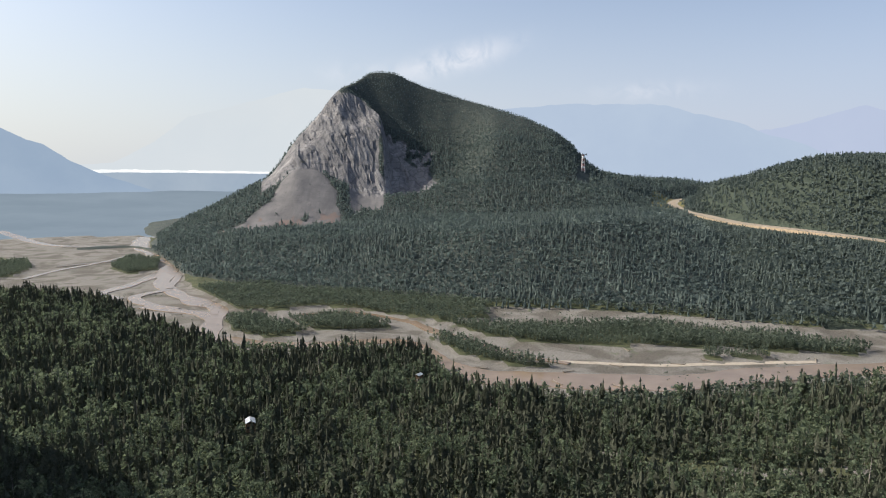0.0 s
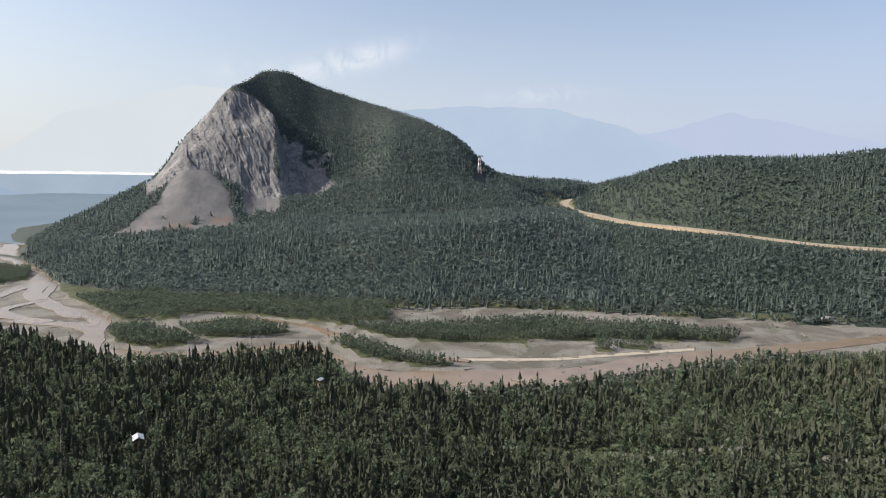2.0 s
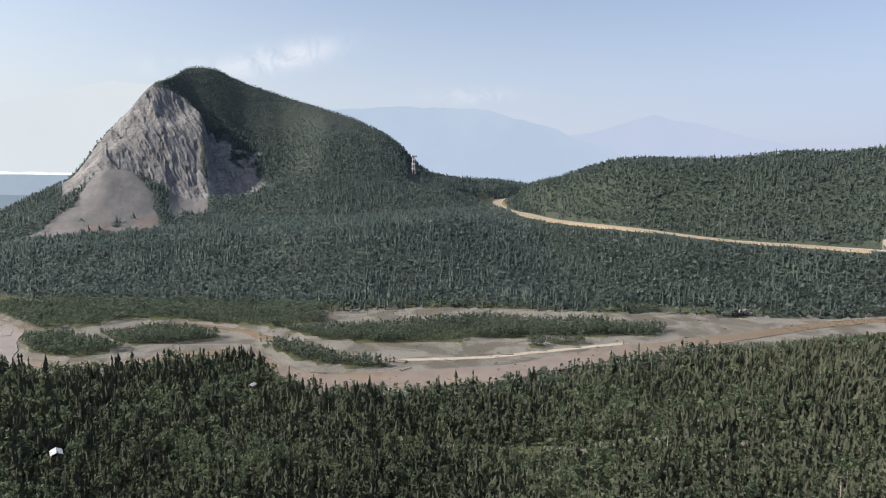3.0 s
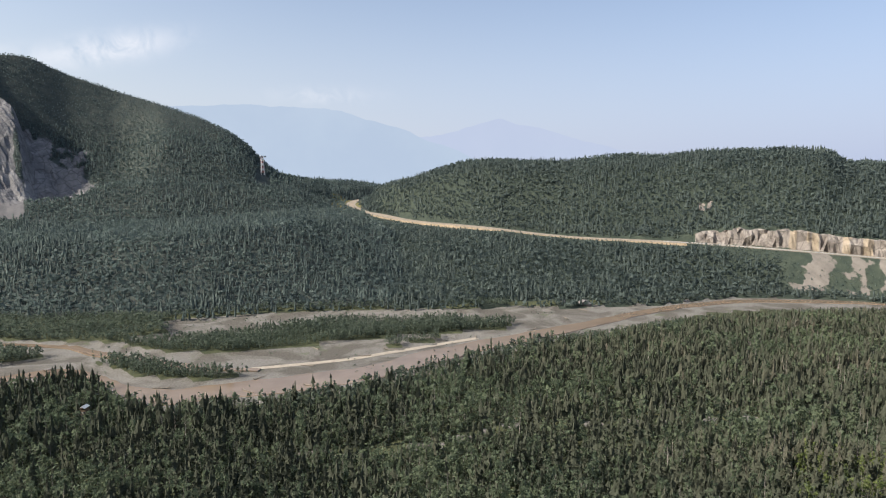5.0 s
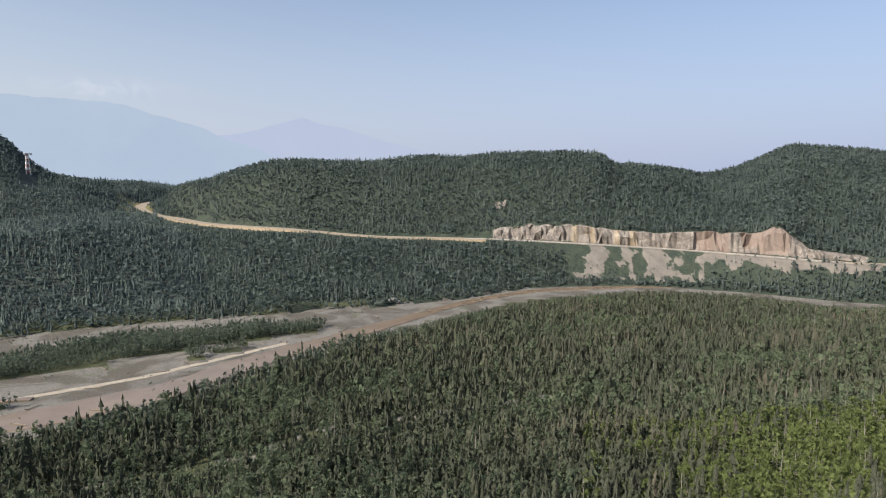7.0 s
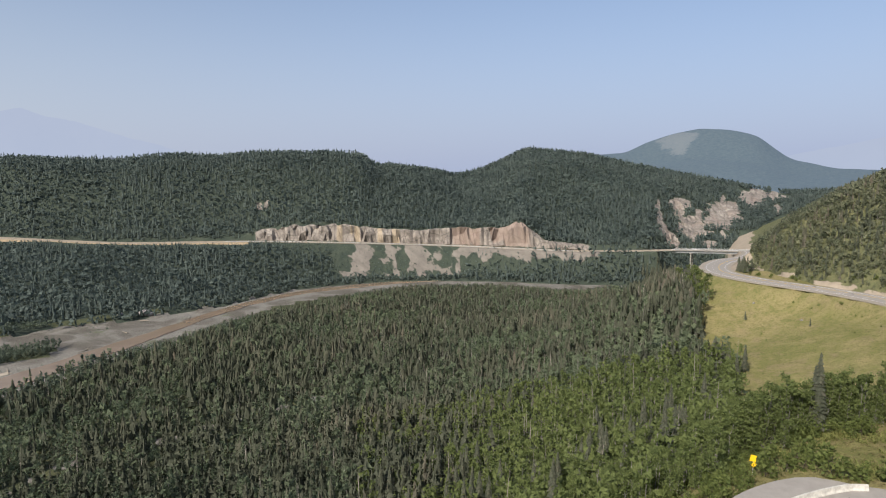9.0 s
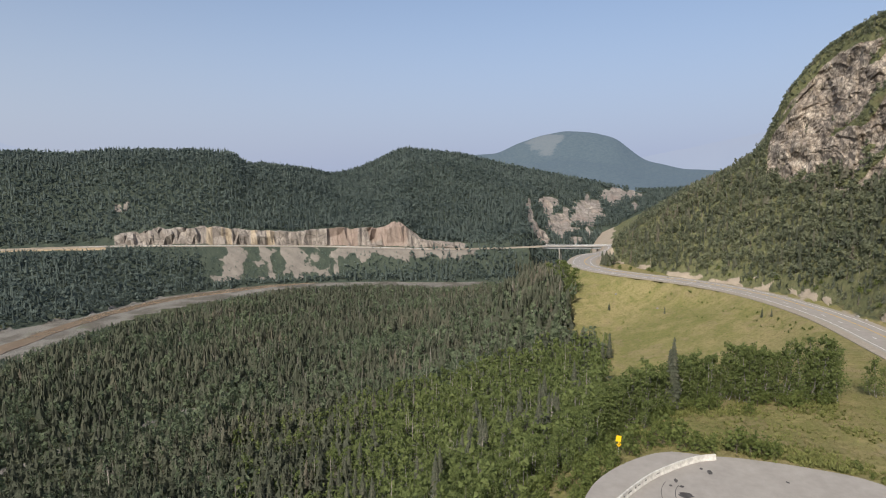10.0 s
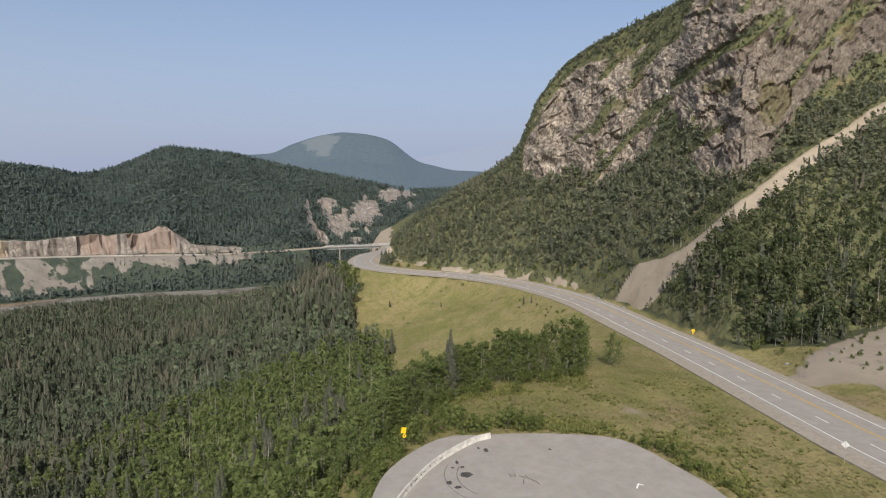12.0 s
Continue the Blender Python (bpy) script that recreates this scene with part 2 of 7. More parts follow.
lion_row(-30, 1030, 1050, -20, 1080, -6.9, 1110, -7, 1140, -7, 0)
lion_row(-26, 1030, 1050, -16, 1080, -6.5, 1110, -6.6, 1140, -6.7, 0)
lion_row(-24.6, 960, 1010, 2, 1050, -5.5, 1075, -5.35, 1090, -5.2, 3)
lion_row(-21.9, 690, 900, 16, 980, -4.9, 1040, -4.2, 1100, -3.6, 3)
lion_row(-18.7, 640, 790, 21, 900, -4.9, 1010, -3.3, 1120, -2.2, 1)
lion_row(-15.9, 625, 765, 28, 890, -4.75, 1020, -1.9, 1140, -0.8, 0)
lion_row(-14.5, 615, 760, 30, 890, -4.7, 1040, -0.9, 1150, 0.4, 0)
lion_row(-13.0, 600, 750, 32, 890, -4.65, 1060, 0.5, 1165, 2.8, 1)
lion_row(-11.0, 585, 735, 34, 890, -4.6, 1065, 0.4, 1180, 5.0, 1)
lion_row(-9.0, 571, 720, 35, 890, -4.5, 1040, -0.7, 1200, 7.5, 2)
lion_row(-7.6, 566, 712, 36, 890, -4.4, 1020, -1.9, 1230, 8.1, 6)
lion_row(-6.4, 556, 700, 37, 900, -4.2, 1015, -2.0, 1260, 8.9, 3)
lion_row(-5.2, 544, 690, 38, 908, -3.9, 1012, -1.9, 1262, 8.95, 3)
lion_row(-4.6, 541, 685, 38.5, 912, -3.7, 1016, -1.9, 1263, 8.9, 3)
lion_row(-4.1, 544, 680, 39, 915, -3.6, 1010, -1.9, 1265, 8.8, 3)
lion_row(-2.2, 541, 665, 42, 905, -3.9, 1020, -1.6, 1260, 7.9, 4)
lion_row(0.8, 524, 650, 45, 900, -3.9, 1010, -0.7, 1250, 6.9, 2)
lion_row(3.8, 506, 643, 47, 895, -3.8, 990, -0.6, 1230, 6.05, 2)
lion_row(7.2, 502, 640, 49, 890, -3.7, 980, -0.9, 1200, 5.0, 3)
lion_row(9.7, 503, 646, 50, 890, -3.6, 980, -1.0, 1170, 3.9, 4)
lion_row(11.2, 504, 650, 51, 890, -3.5, 985, -1.1, 1150, 2.75, 6)
lion_row(12.2, 505, 655, 52, 890, -3.4, 990, -1.2, 1135, 1.6, 8)
lion_row(13.6, 506, 665, 54, 895, -3.2, 1000, -1.3, 1125, 0.35, 6)
lion_row(15.5, 506, 680, 55, 905, -3.2, 1010, -1.5, 1130, 0.1, 8)
lion_row(18.0, 506, 715, 52, 940, -3.2, 1080, -2.3, 1230, -0.1, 8)
lion_row(20.0, 506, 730, 48, 960, -3.25, 1130, -2.05, 1290, -0.2, 8)
lion_row(22.7, 506, 740, 40, 960, -3.8, 1140, -2.3, 1300, -0.6, 8)
lion_row(26.0, 506, 740, 20, 950, -5.0, 1050, -5, 1200, -5, 8)

CLIFF = []


def cliff_row(b, toe, toe_z, foot_el, top_el):
    """One bearing of the cliff mountain above the highway: wooded foot slope, then rock wall up to the skyline."""
    if foot_el is None:                                   # wooded all the way
        top = (EYE_HEIGHT - toe_z + 0.62 * toe) / (0.62 - rise(top_el))
        foot = 0.5 * (toe + top)
        zf = toe_z + 0.62 * (foot - toe)
    else:
        foot = (EYE_HEIGHT - toe_z + 0.66 * toe) / (0.66 - rise(foot_el))
        zf = EYE_HEIGHT + foot * rise(foot_el)
        top = (EYE_HEIGHT - zf + 1.55 * foot) / (1.55 - rise(top_el))
    zt = EYE_HEIGHT + top * rise(top_el)
    CLIFF.append((b, [toe - 12, toe, 0.5 * (toe + foot), foot, 0.5 * (foot + top), top, top + 150, top + 600],
                  [toe_z - 6, toe_z, 0.5 * (toe_z + zf), zf, 0.5 * (zf + zt), zt, zt + 150 * rise(top_el) * (1.7 if top_el < -5 else 0.6), zt * 0.7]))


cliff_row(89.8, 470, 44, None, -8.2)
cliff_row(90.2, 440, 47, None, -7.4)
cliff_row(91.0, 425, 49, None, -6.7)
cliff_row(91.8, 420, 49.5, None, -6.1)
cliff_row(92.6, 412, 50, None, -5.5)
cliff_row(94.4, 376, 52.5, None, -3.9)
cliff_row(97.4, 350.5, 53.0, None, -1.9)
cliff_row(100.9, 331.5, 53.9, None, 0.0)
cliff_row(103.2, 317.5, 54.5, None, 1.8)
cliff_row(103.7, 314.5, 54.6, 1.2, 3.4)
cliff_row(104.8, 306.5, 55.0, -0.5, 6.4)
cliff_row(107.2, 287.5, 55.8, 0.1, 9.4)
cliff_row(109.6, 266.5, 56.8, -0.7, 10.9)
cliff_row(111.8, 247.0, 57.6, 0.3, 11.9)
cliff_row(113.6, 230.0, 58.3, 1.9, 12.6)
cliff_row(116.4, 206.0, 59.5, 2.2, 13.8)
cliff_row(117.4, 199.0, 59.8, 0.8, 14.3)
cliff_row(121.0, 176.0, 61.2, 0.7, 16)
cliff_row(123.8, 178, 64.5, 2.3, 17)
cliff_row(126.0, 180, 65.5, 5.0, 18)
cliff_row(129.0, 188, 67, 6.8, 19.2)
cliff_row(133.0, 196, 69, 7.8, 20.5)
cliff_row(140.0, 190, 70, 9, 22)
cliff_row(160.0, 150, 75, 10, 24)

DOME = []
for _b, _el, _d in ((70, -3, 2700), (74, 1.2, 2600), (79, 1.9, 2500), (81.7, 2.05, 2500), (83.6, 2.9, 2500), (85.5, 3.5, 2500), (87.5, 3.9, 2500), (90, 3.75, 2500), (91.9, 3.3, 2500), (93.3, 2.2, 2500),
                    (94.4, 1.35, 2500), (97.4, 0.6, 2500), (100, 0.45, 2500), (104, 0.3, 2500), (108, -2, 2500)):
    _z = EYE_HEIGHT + _d * rise(_el)
    DOME.append((_b, [1300, 1650, 2150, _d, _d + 300, _d + 900], [20, 55, 0.35 * _z + 55, _z, _z - 30, 20]))

FLOOR = [(-180, [300, 1100, 1300, 2600, 4950], [3, 3, 10, 60, 130]), (-80, [300, 1100, 1300, 2600, 4950], [3, 2, 5, 40, 116]),
         (-70, [300, 1150, 1300, 2600, 4950], [3, 1, -25, -60, -80]), (-8, [300, 1150, 1300, 2600, 4950], [3, 1, -25, -60, -80]),
         (0, [300, 1100, 1300, 2600, 4950], [3, 2, 3, 5, 10]), (100, [300, 1100, 1300, 2600, 4950], [3, 2, 3, 5, 10]), (180, [300, 1100, 1300, 2600, 4950], [3, 3, 10, 60, 130])]
SAND = [(31, 371), (58, 353), (90, 347), (120, 343), (169, 347), (211, 350)]   # pale sandy track on the gravel
TRACK = [(55, 226), (88, 211), (109, 206), (139, 209), (169, 195), (205, 184), (240, 168)]
CABINS = [(-75.8, 241.5), (-11.9, 304.0)]


def h_ground(x, y):
    b, d = bearing(x, y)
    z = np.maximum(profile(b, d, NEAR), 0) * smooth(520, 440, d) + smooth(440, 520, d) * profile(b, d, FLOOR)
    behind = smooth(128, 150, np.abs(b)) * smooth(380, 470, d)
    z = z + behind * 120
    # spur of the mountain beside the valley, whose shade falls on the nearest wood
    z = z + 262 * smooth(-215, -400, x) * smooth(335, 205, y + 14 * fbm(x, y, 60, 2)) * smooth(-560, -300, y) * smooth(-1500, -700, x)
    g = inside(x, y, GRAVEL)
    wood = 1.0 * fbm(x, y, 90, 3) + 0.35 * fbm(x, y, 14, 2)
    z = np.where(g, -0.1 + 0.4 * fbm(x, y, 60, 3) * smooth(2000, 300, d), z + wood * smooth(60, 160, d) * 1.6)
    for isl in ISLANDS:
        z = np.where(inside(x, y, isl), 1.3 + 0.4 * fbm(x, y, 20, 2), z)
    return z


def h_far(x, y):
    b, d = bearing(x, y)
    z = profile(b, d, FAR)
    return np.where((b > 16) & (b < 105), z + (2.6 * fbm(x, y, 80, 4) * smooth(480, 640, d)), -50)


def lion_rim(u):
    """Bearing of the rim where the big mountain's pale face ends and its hollow dark flank begins, from cliff foot (0) to skyline (1)."""
    return np.interp(u, [0, 0.3, 0.55, 0.75, 0.95], [-5.2, -5.3, -5.6, -7.0, -8.7])


def h_lion(x, y):
    b, d = bearing(x, y)
    z = profile(b, d, LION)
    tb, td, _ = softened(LION)
    mid, top = np.interp(b, tb, td[:, 4]), np.interp(b, tb, td[:, 6])
    u = (d - mid) / (top - mid)
    hollow = smooth(-0.1, 0.9, b - lion_rim(u)) * smooth(5.0, 0.8, b) * np.sin(np.pi * np.clip(u * 0.97 + 0.02, 0, 1))
    z = z - 50 * hollow
    return np.where((b > -30) & (b < 26), z + 2.5 * fbm(x, y, 70, 4) * smooth(480, 640, d), -50)


def h_cliff(x, y):
    b, d = bearing(x, y)
    tb, td, _ = softened(CLIFF)
    rising = (d > np.interp(b, tb, td[:, 0])) & (b > 89.8) & (b < 160)
    return np.where(rising, profile(b, d, CLIFF, 0.0) + 1.2 * fbm(x, y, 30, 3), -50)


def h_dome(x, y):
    b, d = bearing(x, y)
    return np.where((b > 70) & (b < 108) & (d > 1300), profile(b, d, DOME) + 9 * fbm(x, y, 400, 4), -50)


LOT = [tuple(float(v) for v in polar(b, d)) for b, d in
       ((88, 62), (89.9, 76.7), (91.6, 84.6), (94.7, 91.9), (97.4, 95.6), (100.5, 96), (102.6, 97), (107.8, 98.2), (112.8, 98), (117.6, 91), (121.8, 84), (129, 70), (126, 52), (108, 44), (92, 50))]
_ring = spline([(*p, 0.0) for p in LOT[-3:] + LOT + LOT[:3]], 2.0)
_first = int(np.argmin(np.hypot(_ring[:, 0] - LOT[0][0], _ring[:, 1] - LOT[0][1])))
_last = len(_ring) - 1 - int(np.argmin(np.hypot(_ring[::-1, 0] - LOT[0][0], _ring[::-1, 1] - LOT[0][1])))
LOT = [(float(p[0]), float(p[1])) for p in _ring[_first:_last]]


def graded(x, y, z):
    """Levels the land along the roads and under the car park."""
    for line, half, soft_edge in ((ROAD_A, 9.5, 8), (ROAD_B, 8.5, 5)):
        dist, hz = near_line(x, y, line)
        if line is ROAD_A:
            soft_edge = np.where(beyond_road(x, y), 2.0, soft_edge)
        k = smooth(half + soft_edge, half, dist)
        if line is ROAD_B:
            bend = bearing(x, y)[0] < 24
            k = np.where(bend, smooth(half + 30, half, dist), k) * smooth(85.4, 84.6, bearing(x, y)[0])
        z = z + k * (hz - 0.35 - z)
    lot = inside(x, y, LOT)
    return np.where(lot, 64.75, z)


FORMS = {"ground": h_ground, "far": h_far, "lion": h_lion, "cliff": h_cliff, "dome": h_dome}


def land(x, y):
    """Height of the land, and which form it is: 0 ground, 1 far side, 2 big mountain, 3 cliff mountain, 4 dome."""
    zs = np.stack([f(x, y) for f in FORMS.values()])
    which = zs.argmax(0)
    return graded(x, y, zs.max(0)), which


def knot(b, table, i):
    """Distance of knot i of a profile table at bearing b."""
    tb, td, _ = softened(table)
    return np.interp(b, tb, td[:, i])


def band(v, a, b, soft_edge):
    return smooth(a - soft_edge, a + soft_edge, v) * smooth(b + soft_edge, b - soft_edge, v)


# rubble chute down the cliff mountain: left and right rim as bearing, distance
CHUTE = [(112.6, 245), (113.6, 238.9), (114.7, 232.9), (117, 227.6), (119.1, 225.7), (121.1, 224.5), (123.1, 231), (125, 242.5), (126.8, 254), (128.6, 267.7), (130.3, 283), (136, 325)]


def chute_mask(x, y):
    line = np.array([(*polar(b, d), 0.0) for b, d in CHUTE])
    dist, _ = near_line(x, y, line)
    b, d = bearing(x, y)
    width = np.interp(b, [112, 113.6, 114.7, 117, 119, 123, 125, 126.8, 132], [4.5, 7.6, 7.0, 4.9, 3.8, 3.5, 3.0, 2.6, 2.2])
    return smooth(width + 0.8, width - 0.8, dist + 0.8 * fbm(x, y, 9, 2)) * (b > 111)


def rock_scree(x, y, which):
    """Bare rock and loose rubble on the land, 0 to 1."""
    b, d = bearing(x, y)
    n = fbm(x, y, 40, 4)
    n2 = fbm(x + 400, y, 14, 3)
    rock, scree = np.zeros(b.shape), np.zeros(b.shape)
    # big mountain
    foot, mid, top = knot(b, LION, 3), knot(b, LION, 4), knot(b, LION, 6)
    u = (d - mid) / (top - mid)
    rim = lion_rim(u)
    face = smooth(-16.4, -15.2, b) * smooth(-0.06, 0.03, u + 0.1 * n) * smooth(1.12, 1.0, u + 0.12 * n) * smooth(0.4, -0.4, b - rim + 1.2 * n)
    dark = smooth(-0.3, 0.3, b - rim) * smooth(-0.4, -1.6, b + 1.2 * n) * smooth(-0.06, 0.02, u + 0.1 * n) * smooth(0.08, -0.08, u - 0.62 + 0.05 * (b + 5) + 0.3 * n + 0.2 * n2)
    v = (d - foot) / (mid - foot)
    west, east = np.interp(v, [0, 0.5, 1], [-19.6, -16.4, -13.2]), np.interp(v, [0, 0.5, 1], [-8.6, -9.3, -10.6])
    slide = smooth(-0.5, 0.5, b - west + 1.6 * n) * smooth(0.5, -0.5, b - east + 1.2 * n) * smooth(-0.12, 0.12, v + 0.45 * n + 0.25 * n2) * smooth(1.1, 1.0, v)
    apron = smooth(-0.25, 0.25, b + 8.3) * smooth(0.3, -0.3, b + 5.3) * smooth(0.35, 0.5, v + 0.25 * n2) * smooth(1.06, 0.98, v)
    slide = np.maximum(slide, apron) * smooth(0.75, 0.5, n2 + 0.3 * n)
    spot = smooth(14, 7, np.hypot((b + 4.4) * 16, d - 925)) * smooth(-0.3, 0.1, n2 + 0.1)
    m = which == 2
    rock = np.where(m, np.maximum(face, 0.9 * dark), rock)
    scree = np.where(m, np.maximum(slide, spot), scree)
    # far side: rock cut above the road, gullied bank below it, bluffs past the bridge
    road_in, top_cut = knot(b, FAR, 3), knot(b, FAR, 4)
    cut = band(b, 49.6, 79, 0.5) * smooth(road_in - 1.5, road_in + 1, d) * smooth(top_cut + 5, top_cut + 2, d + 8 * n2)
    toe, road_out = knot(b, FAR, 1), knot(b, FAR, 2)
    bank = band(b, 56.5, 80, 0.8) * smooth(toe, toe + 4, d) * smooth(road_out + 4, road_out, d)
    low = (d - toe) / (road_out - toe)
    chutes = perlin(b * 0.62 + 0.6 * n2 + 0.25 * low, 0.7 * low + 3.3) + 0.45 * n2
    bank *= np.where(b < 67.5, smooth(-0.28, 0.34, chutes + 0.45 * fbm(x, y, 7, 2)), 0.85 * smooth(0.5, 0.78, low + 0.4 * n2))
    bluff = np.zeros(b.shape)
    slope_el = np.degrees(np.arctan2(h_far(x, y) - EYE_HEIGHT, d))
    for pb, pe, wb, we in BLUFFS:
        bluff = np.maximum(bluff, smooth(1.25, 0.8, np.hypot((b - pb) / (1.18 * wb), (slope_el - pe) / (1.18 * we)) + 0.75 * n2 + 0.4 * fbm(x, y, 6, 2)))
    off_b = near_line(x, y, ROAD_B)[0]
    fill = band(b, 21.5, 49, 0.6) * band(off_b, 6.5, 17.0, 1.5) * (d < knot(b, FAR, 2) + 6) * (d > 600)
    knob = smooth(11, 6, np.hypot((b - 50.3) * 13, (d - 770) * 0.7)) * smooth(-0.1, 0.2, n2)
    m = which == 1
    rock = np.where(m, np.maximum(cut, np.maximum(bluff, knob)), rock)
    scree = np.where(m, np.maximum(bank, fill), scree)
    # cliff mountain
    foot, top = knot(b, CLIFF, 3), knot(b, CLIFF, 5)
    u = (d - foot) / (top - foot)
    c, v = np.radians(b) * 300, u * 90
    nf = fbm(0.5 * (c + v), v - 0.7 * c, 30, 4)
    wall = smooth(103.3, 104.0, b) * smooth(-0.1, 0.05, u + 0.3 * nf + 0.12 * n2) * smooth(0.92, 0.78, u + 0.3 * nf - 0.5 * smooth(115, 122, b))
    patch = smooth(0.17, 0.32, fbm(0.35 * (c + v) + 200, v - c, 17, 4) + 0.3 * n2) * smooth(104.5, 107, b)
    wall_el = np.degrees(np.arctan2(profile(b, d, CLIFF, 0.0) - EYE_HEIGHT, d))
    gully = smooth(0.75, 0.35, np.abs(wall_el - np.interp(b, [114, 116.3, 118.5, 120.5, 122.8, 125], [6.2, 7.8, 9.2, 10.6, 12.1, 13.5]) + 1.2 * nf)) * band(b, 115.8, 124, 0.5)
    patch = np.maximum(patch, gully)
    wall *= 1 - 0.9 * patch
    m = which == 3
    rock = np.where(m, wall, rock)
    road_bank = smooth(92.3, 91.7, b + 0.8 * n2) * smooth(404, 412, d)
    toe_bits = smooth(9, 3, d - knot(b, CLIFF, 1) + 8 * n2) * smooth(0.0, 0.2, fbm(x, y, 7, 3)) * (b < 109)
    scree = np.where(m, np.maximum(np.maximum(chute_mask(x, y), road_bank), toe_bits), scree)
    rim_line = np.array([(*p, 0.0) for p in PILE + PILE[:1]])
    off = near_line(x, y, rim_line)[0] * np.where(inside(x, y, PILE), 1, -1)
    scree = np.where(m | (which == 0), np.maximum(scree, 0.95 * smooth(-2.5, 3.5, off + 3.5 * fbm(x, y, 11, 3))), scree)
    strip = smooth(12.5, 10.5, near_line(x, y, ROAD_A)[0] + 6 * fbm(x + 77, y, 12, 3)) * beyond_road(x, y) * smooth(0.0, 0.2, fbm(x, y + 33, 16, 3) + 0.12) * smooth(112, 110, b)
    earth = 0.56 * smooth(13, 0, np.hypot((b - 114.7) * 2.0, 0.8 * (d - 112)) + 7 * n2 + 2)
    scree = np.where(which == 0, np.maximum(scree, earth), scree)
    scree = np.where(m | (which == 0), np.maximum(scree, 0.62 * strip), scree)
    m = which == 4
    bald = smooth(1.15, 0.75, np.hypot((b - 85.9) / 2.0, (d - 2370) / 120) + 0.8 * fbm(x, y, 120, 4))
    scree = np.where(m, 0.62 * bald, scree)
    return rock, scree


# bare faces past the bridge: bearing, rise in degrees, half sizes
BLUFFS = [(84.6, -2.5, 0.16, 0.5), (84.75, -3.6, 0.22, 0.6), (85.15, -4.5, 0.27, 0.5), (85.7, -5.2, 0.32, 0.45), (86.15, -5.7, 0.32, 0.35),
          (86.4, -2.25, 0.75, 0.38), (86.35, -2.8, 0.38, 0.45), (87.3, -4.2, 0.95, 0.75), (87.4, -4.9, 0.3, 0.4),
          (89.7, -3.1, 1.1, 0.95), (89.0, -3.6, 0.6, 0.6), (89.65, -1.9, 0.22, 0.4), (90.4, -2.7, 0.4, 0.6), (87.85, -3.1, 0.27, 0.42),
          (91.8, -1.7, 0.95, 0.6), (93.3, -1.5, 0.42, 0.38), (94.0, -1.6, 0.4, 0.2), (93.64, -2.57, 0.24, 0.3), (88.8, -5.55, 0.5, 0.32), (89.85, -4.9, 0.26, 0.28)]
PILE = [tuple(float(v) for v in polar(b, d)) for b, d in ((124.8, 148), (126.2, 158), (127.9, 172), (130.1, 186), (133, 196), (140, 190), (140, 125), (133, 139), (129, 145))]


def stains(x, y, form):
    """Rust-red and ochre staining of rock, rubble and sand, 0 to 1 each."""
    b, d = bearing(x, y)
    n = fbm(x + 900, y, 25, 4)
    rust, ochre = np.zeros(b.shape), np.zeros(b.shape)
    if form == 2:
        v = (d - knot(b, LION, 3)) / (knot(b, LION, 4) - knot(b, LION, 3))
        rust = 0.8 * smooth(0.25, -0.05, v + 0.6 * n)
    if form == 1:
        rust = (d > knot(b, FAR, 3) - 1) * band(b, 66.5, 73.8, 0.8) * smooth(-0.25, 0.15, n) + 0.5 * smooth(84, 85, b) * smooth(0.0, 0.3, n)
        ochre = smooth(50, 48.5, b) + (d > knot(b, FAR, 3) - 1) * band(b, 55.0, 62.5, 0.6) * smooth(-0.12, 0.12, perlin(b * 1.4, 0 * b) + 0.3 * n)
    return np.clip(rust, 0, 1), ochre


def beyond_road(x, y):
    """On the cliff's side of the near highway."""
    b, d = bearing(x, y)
    rb, rd = bearing(ROAD_A[:, 0], ROAD_A[:, 1])
    k = np.argsort(rb)
    return (d > np.interp(b, rb[k], rd[k])) & (b > 94) & ~((b > 121.5) & (d < 172))


def grass_mask(x, y, which):
    b, d = bearing(x, y)
    meadow = np.maximum(band(b, 91.5, 170, 1.0), smooth(84, 88, b) * smooth(108, 98, d)) * smooth(55, 62, d) * (which == 0) * ~beyond_road(x, y)
    tongue = smooth(87.2, 88.6, b + 0.007 * (d - 340) + 0.4 * fbm(x, y, 25, 2)) * band(d, 270, 400, 6) * (which == 0)
    off = near_line(x, y, ROAD_A)[0]
    verge = np.where(beyond_road(x, y), 0.8 * smooth(11.5, 9.6, off + 4 * fbm(x, y, 9, 3)), smooth(13.5, 10.0, off + 5 * fbm(x, y, 9, 3)))
    ledge_el = np.degrees(np.arctan2(profile(b, d, CLIFF, 0.0) - EYE_HEIGHT, d))
    ledge = 0.9 * smooth(1.2, 0.6, np.hypot((b - 123.4) / 1.7, (ledge_el - 6.0) / 2.4) + 0.9 * fbm(x, y, 18, 3)) * (which == 3)
    ledge = np.maximum(ledge, 0.75 * smooth(0.27, 0.4, fbm(0.5 * (np.radians(b) * 300 + 6 * ledge_el) - 300, 6 * ledge_el - np.radians(b) * 210, 16, 3)) * band(b, 105.5, 130, 1.0) * (which == 3) * (ledge_el > 1.5))
    bend = 0.62 * band(b, 17.9, 20.8, 0.3) * band(d, 965, 1150, 10)
    low = smooth(0.30, 0.5, fbm(x + 50, y, 55, 2) + 0.5) * band(b, 30, 62, 3) * band(d, 225, 300, 14) * (which == 0)
    edge = smooth(11, 6, near_line(x, y, ROAD_B)[0]) * smooth(82, 78, b)
    return np.clip(np.maximum.reduce([meadow, tongue, verge, 0.36 * low, 0.6 * edge, ledge, bend]), 0, 1)


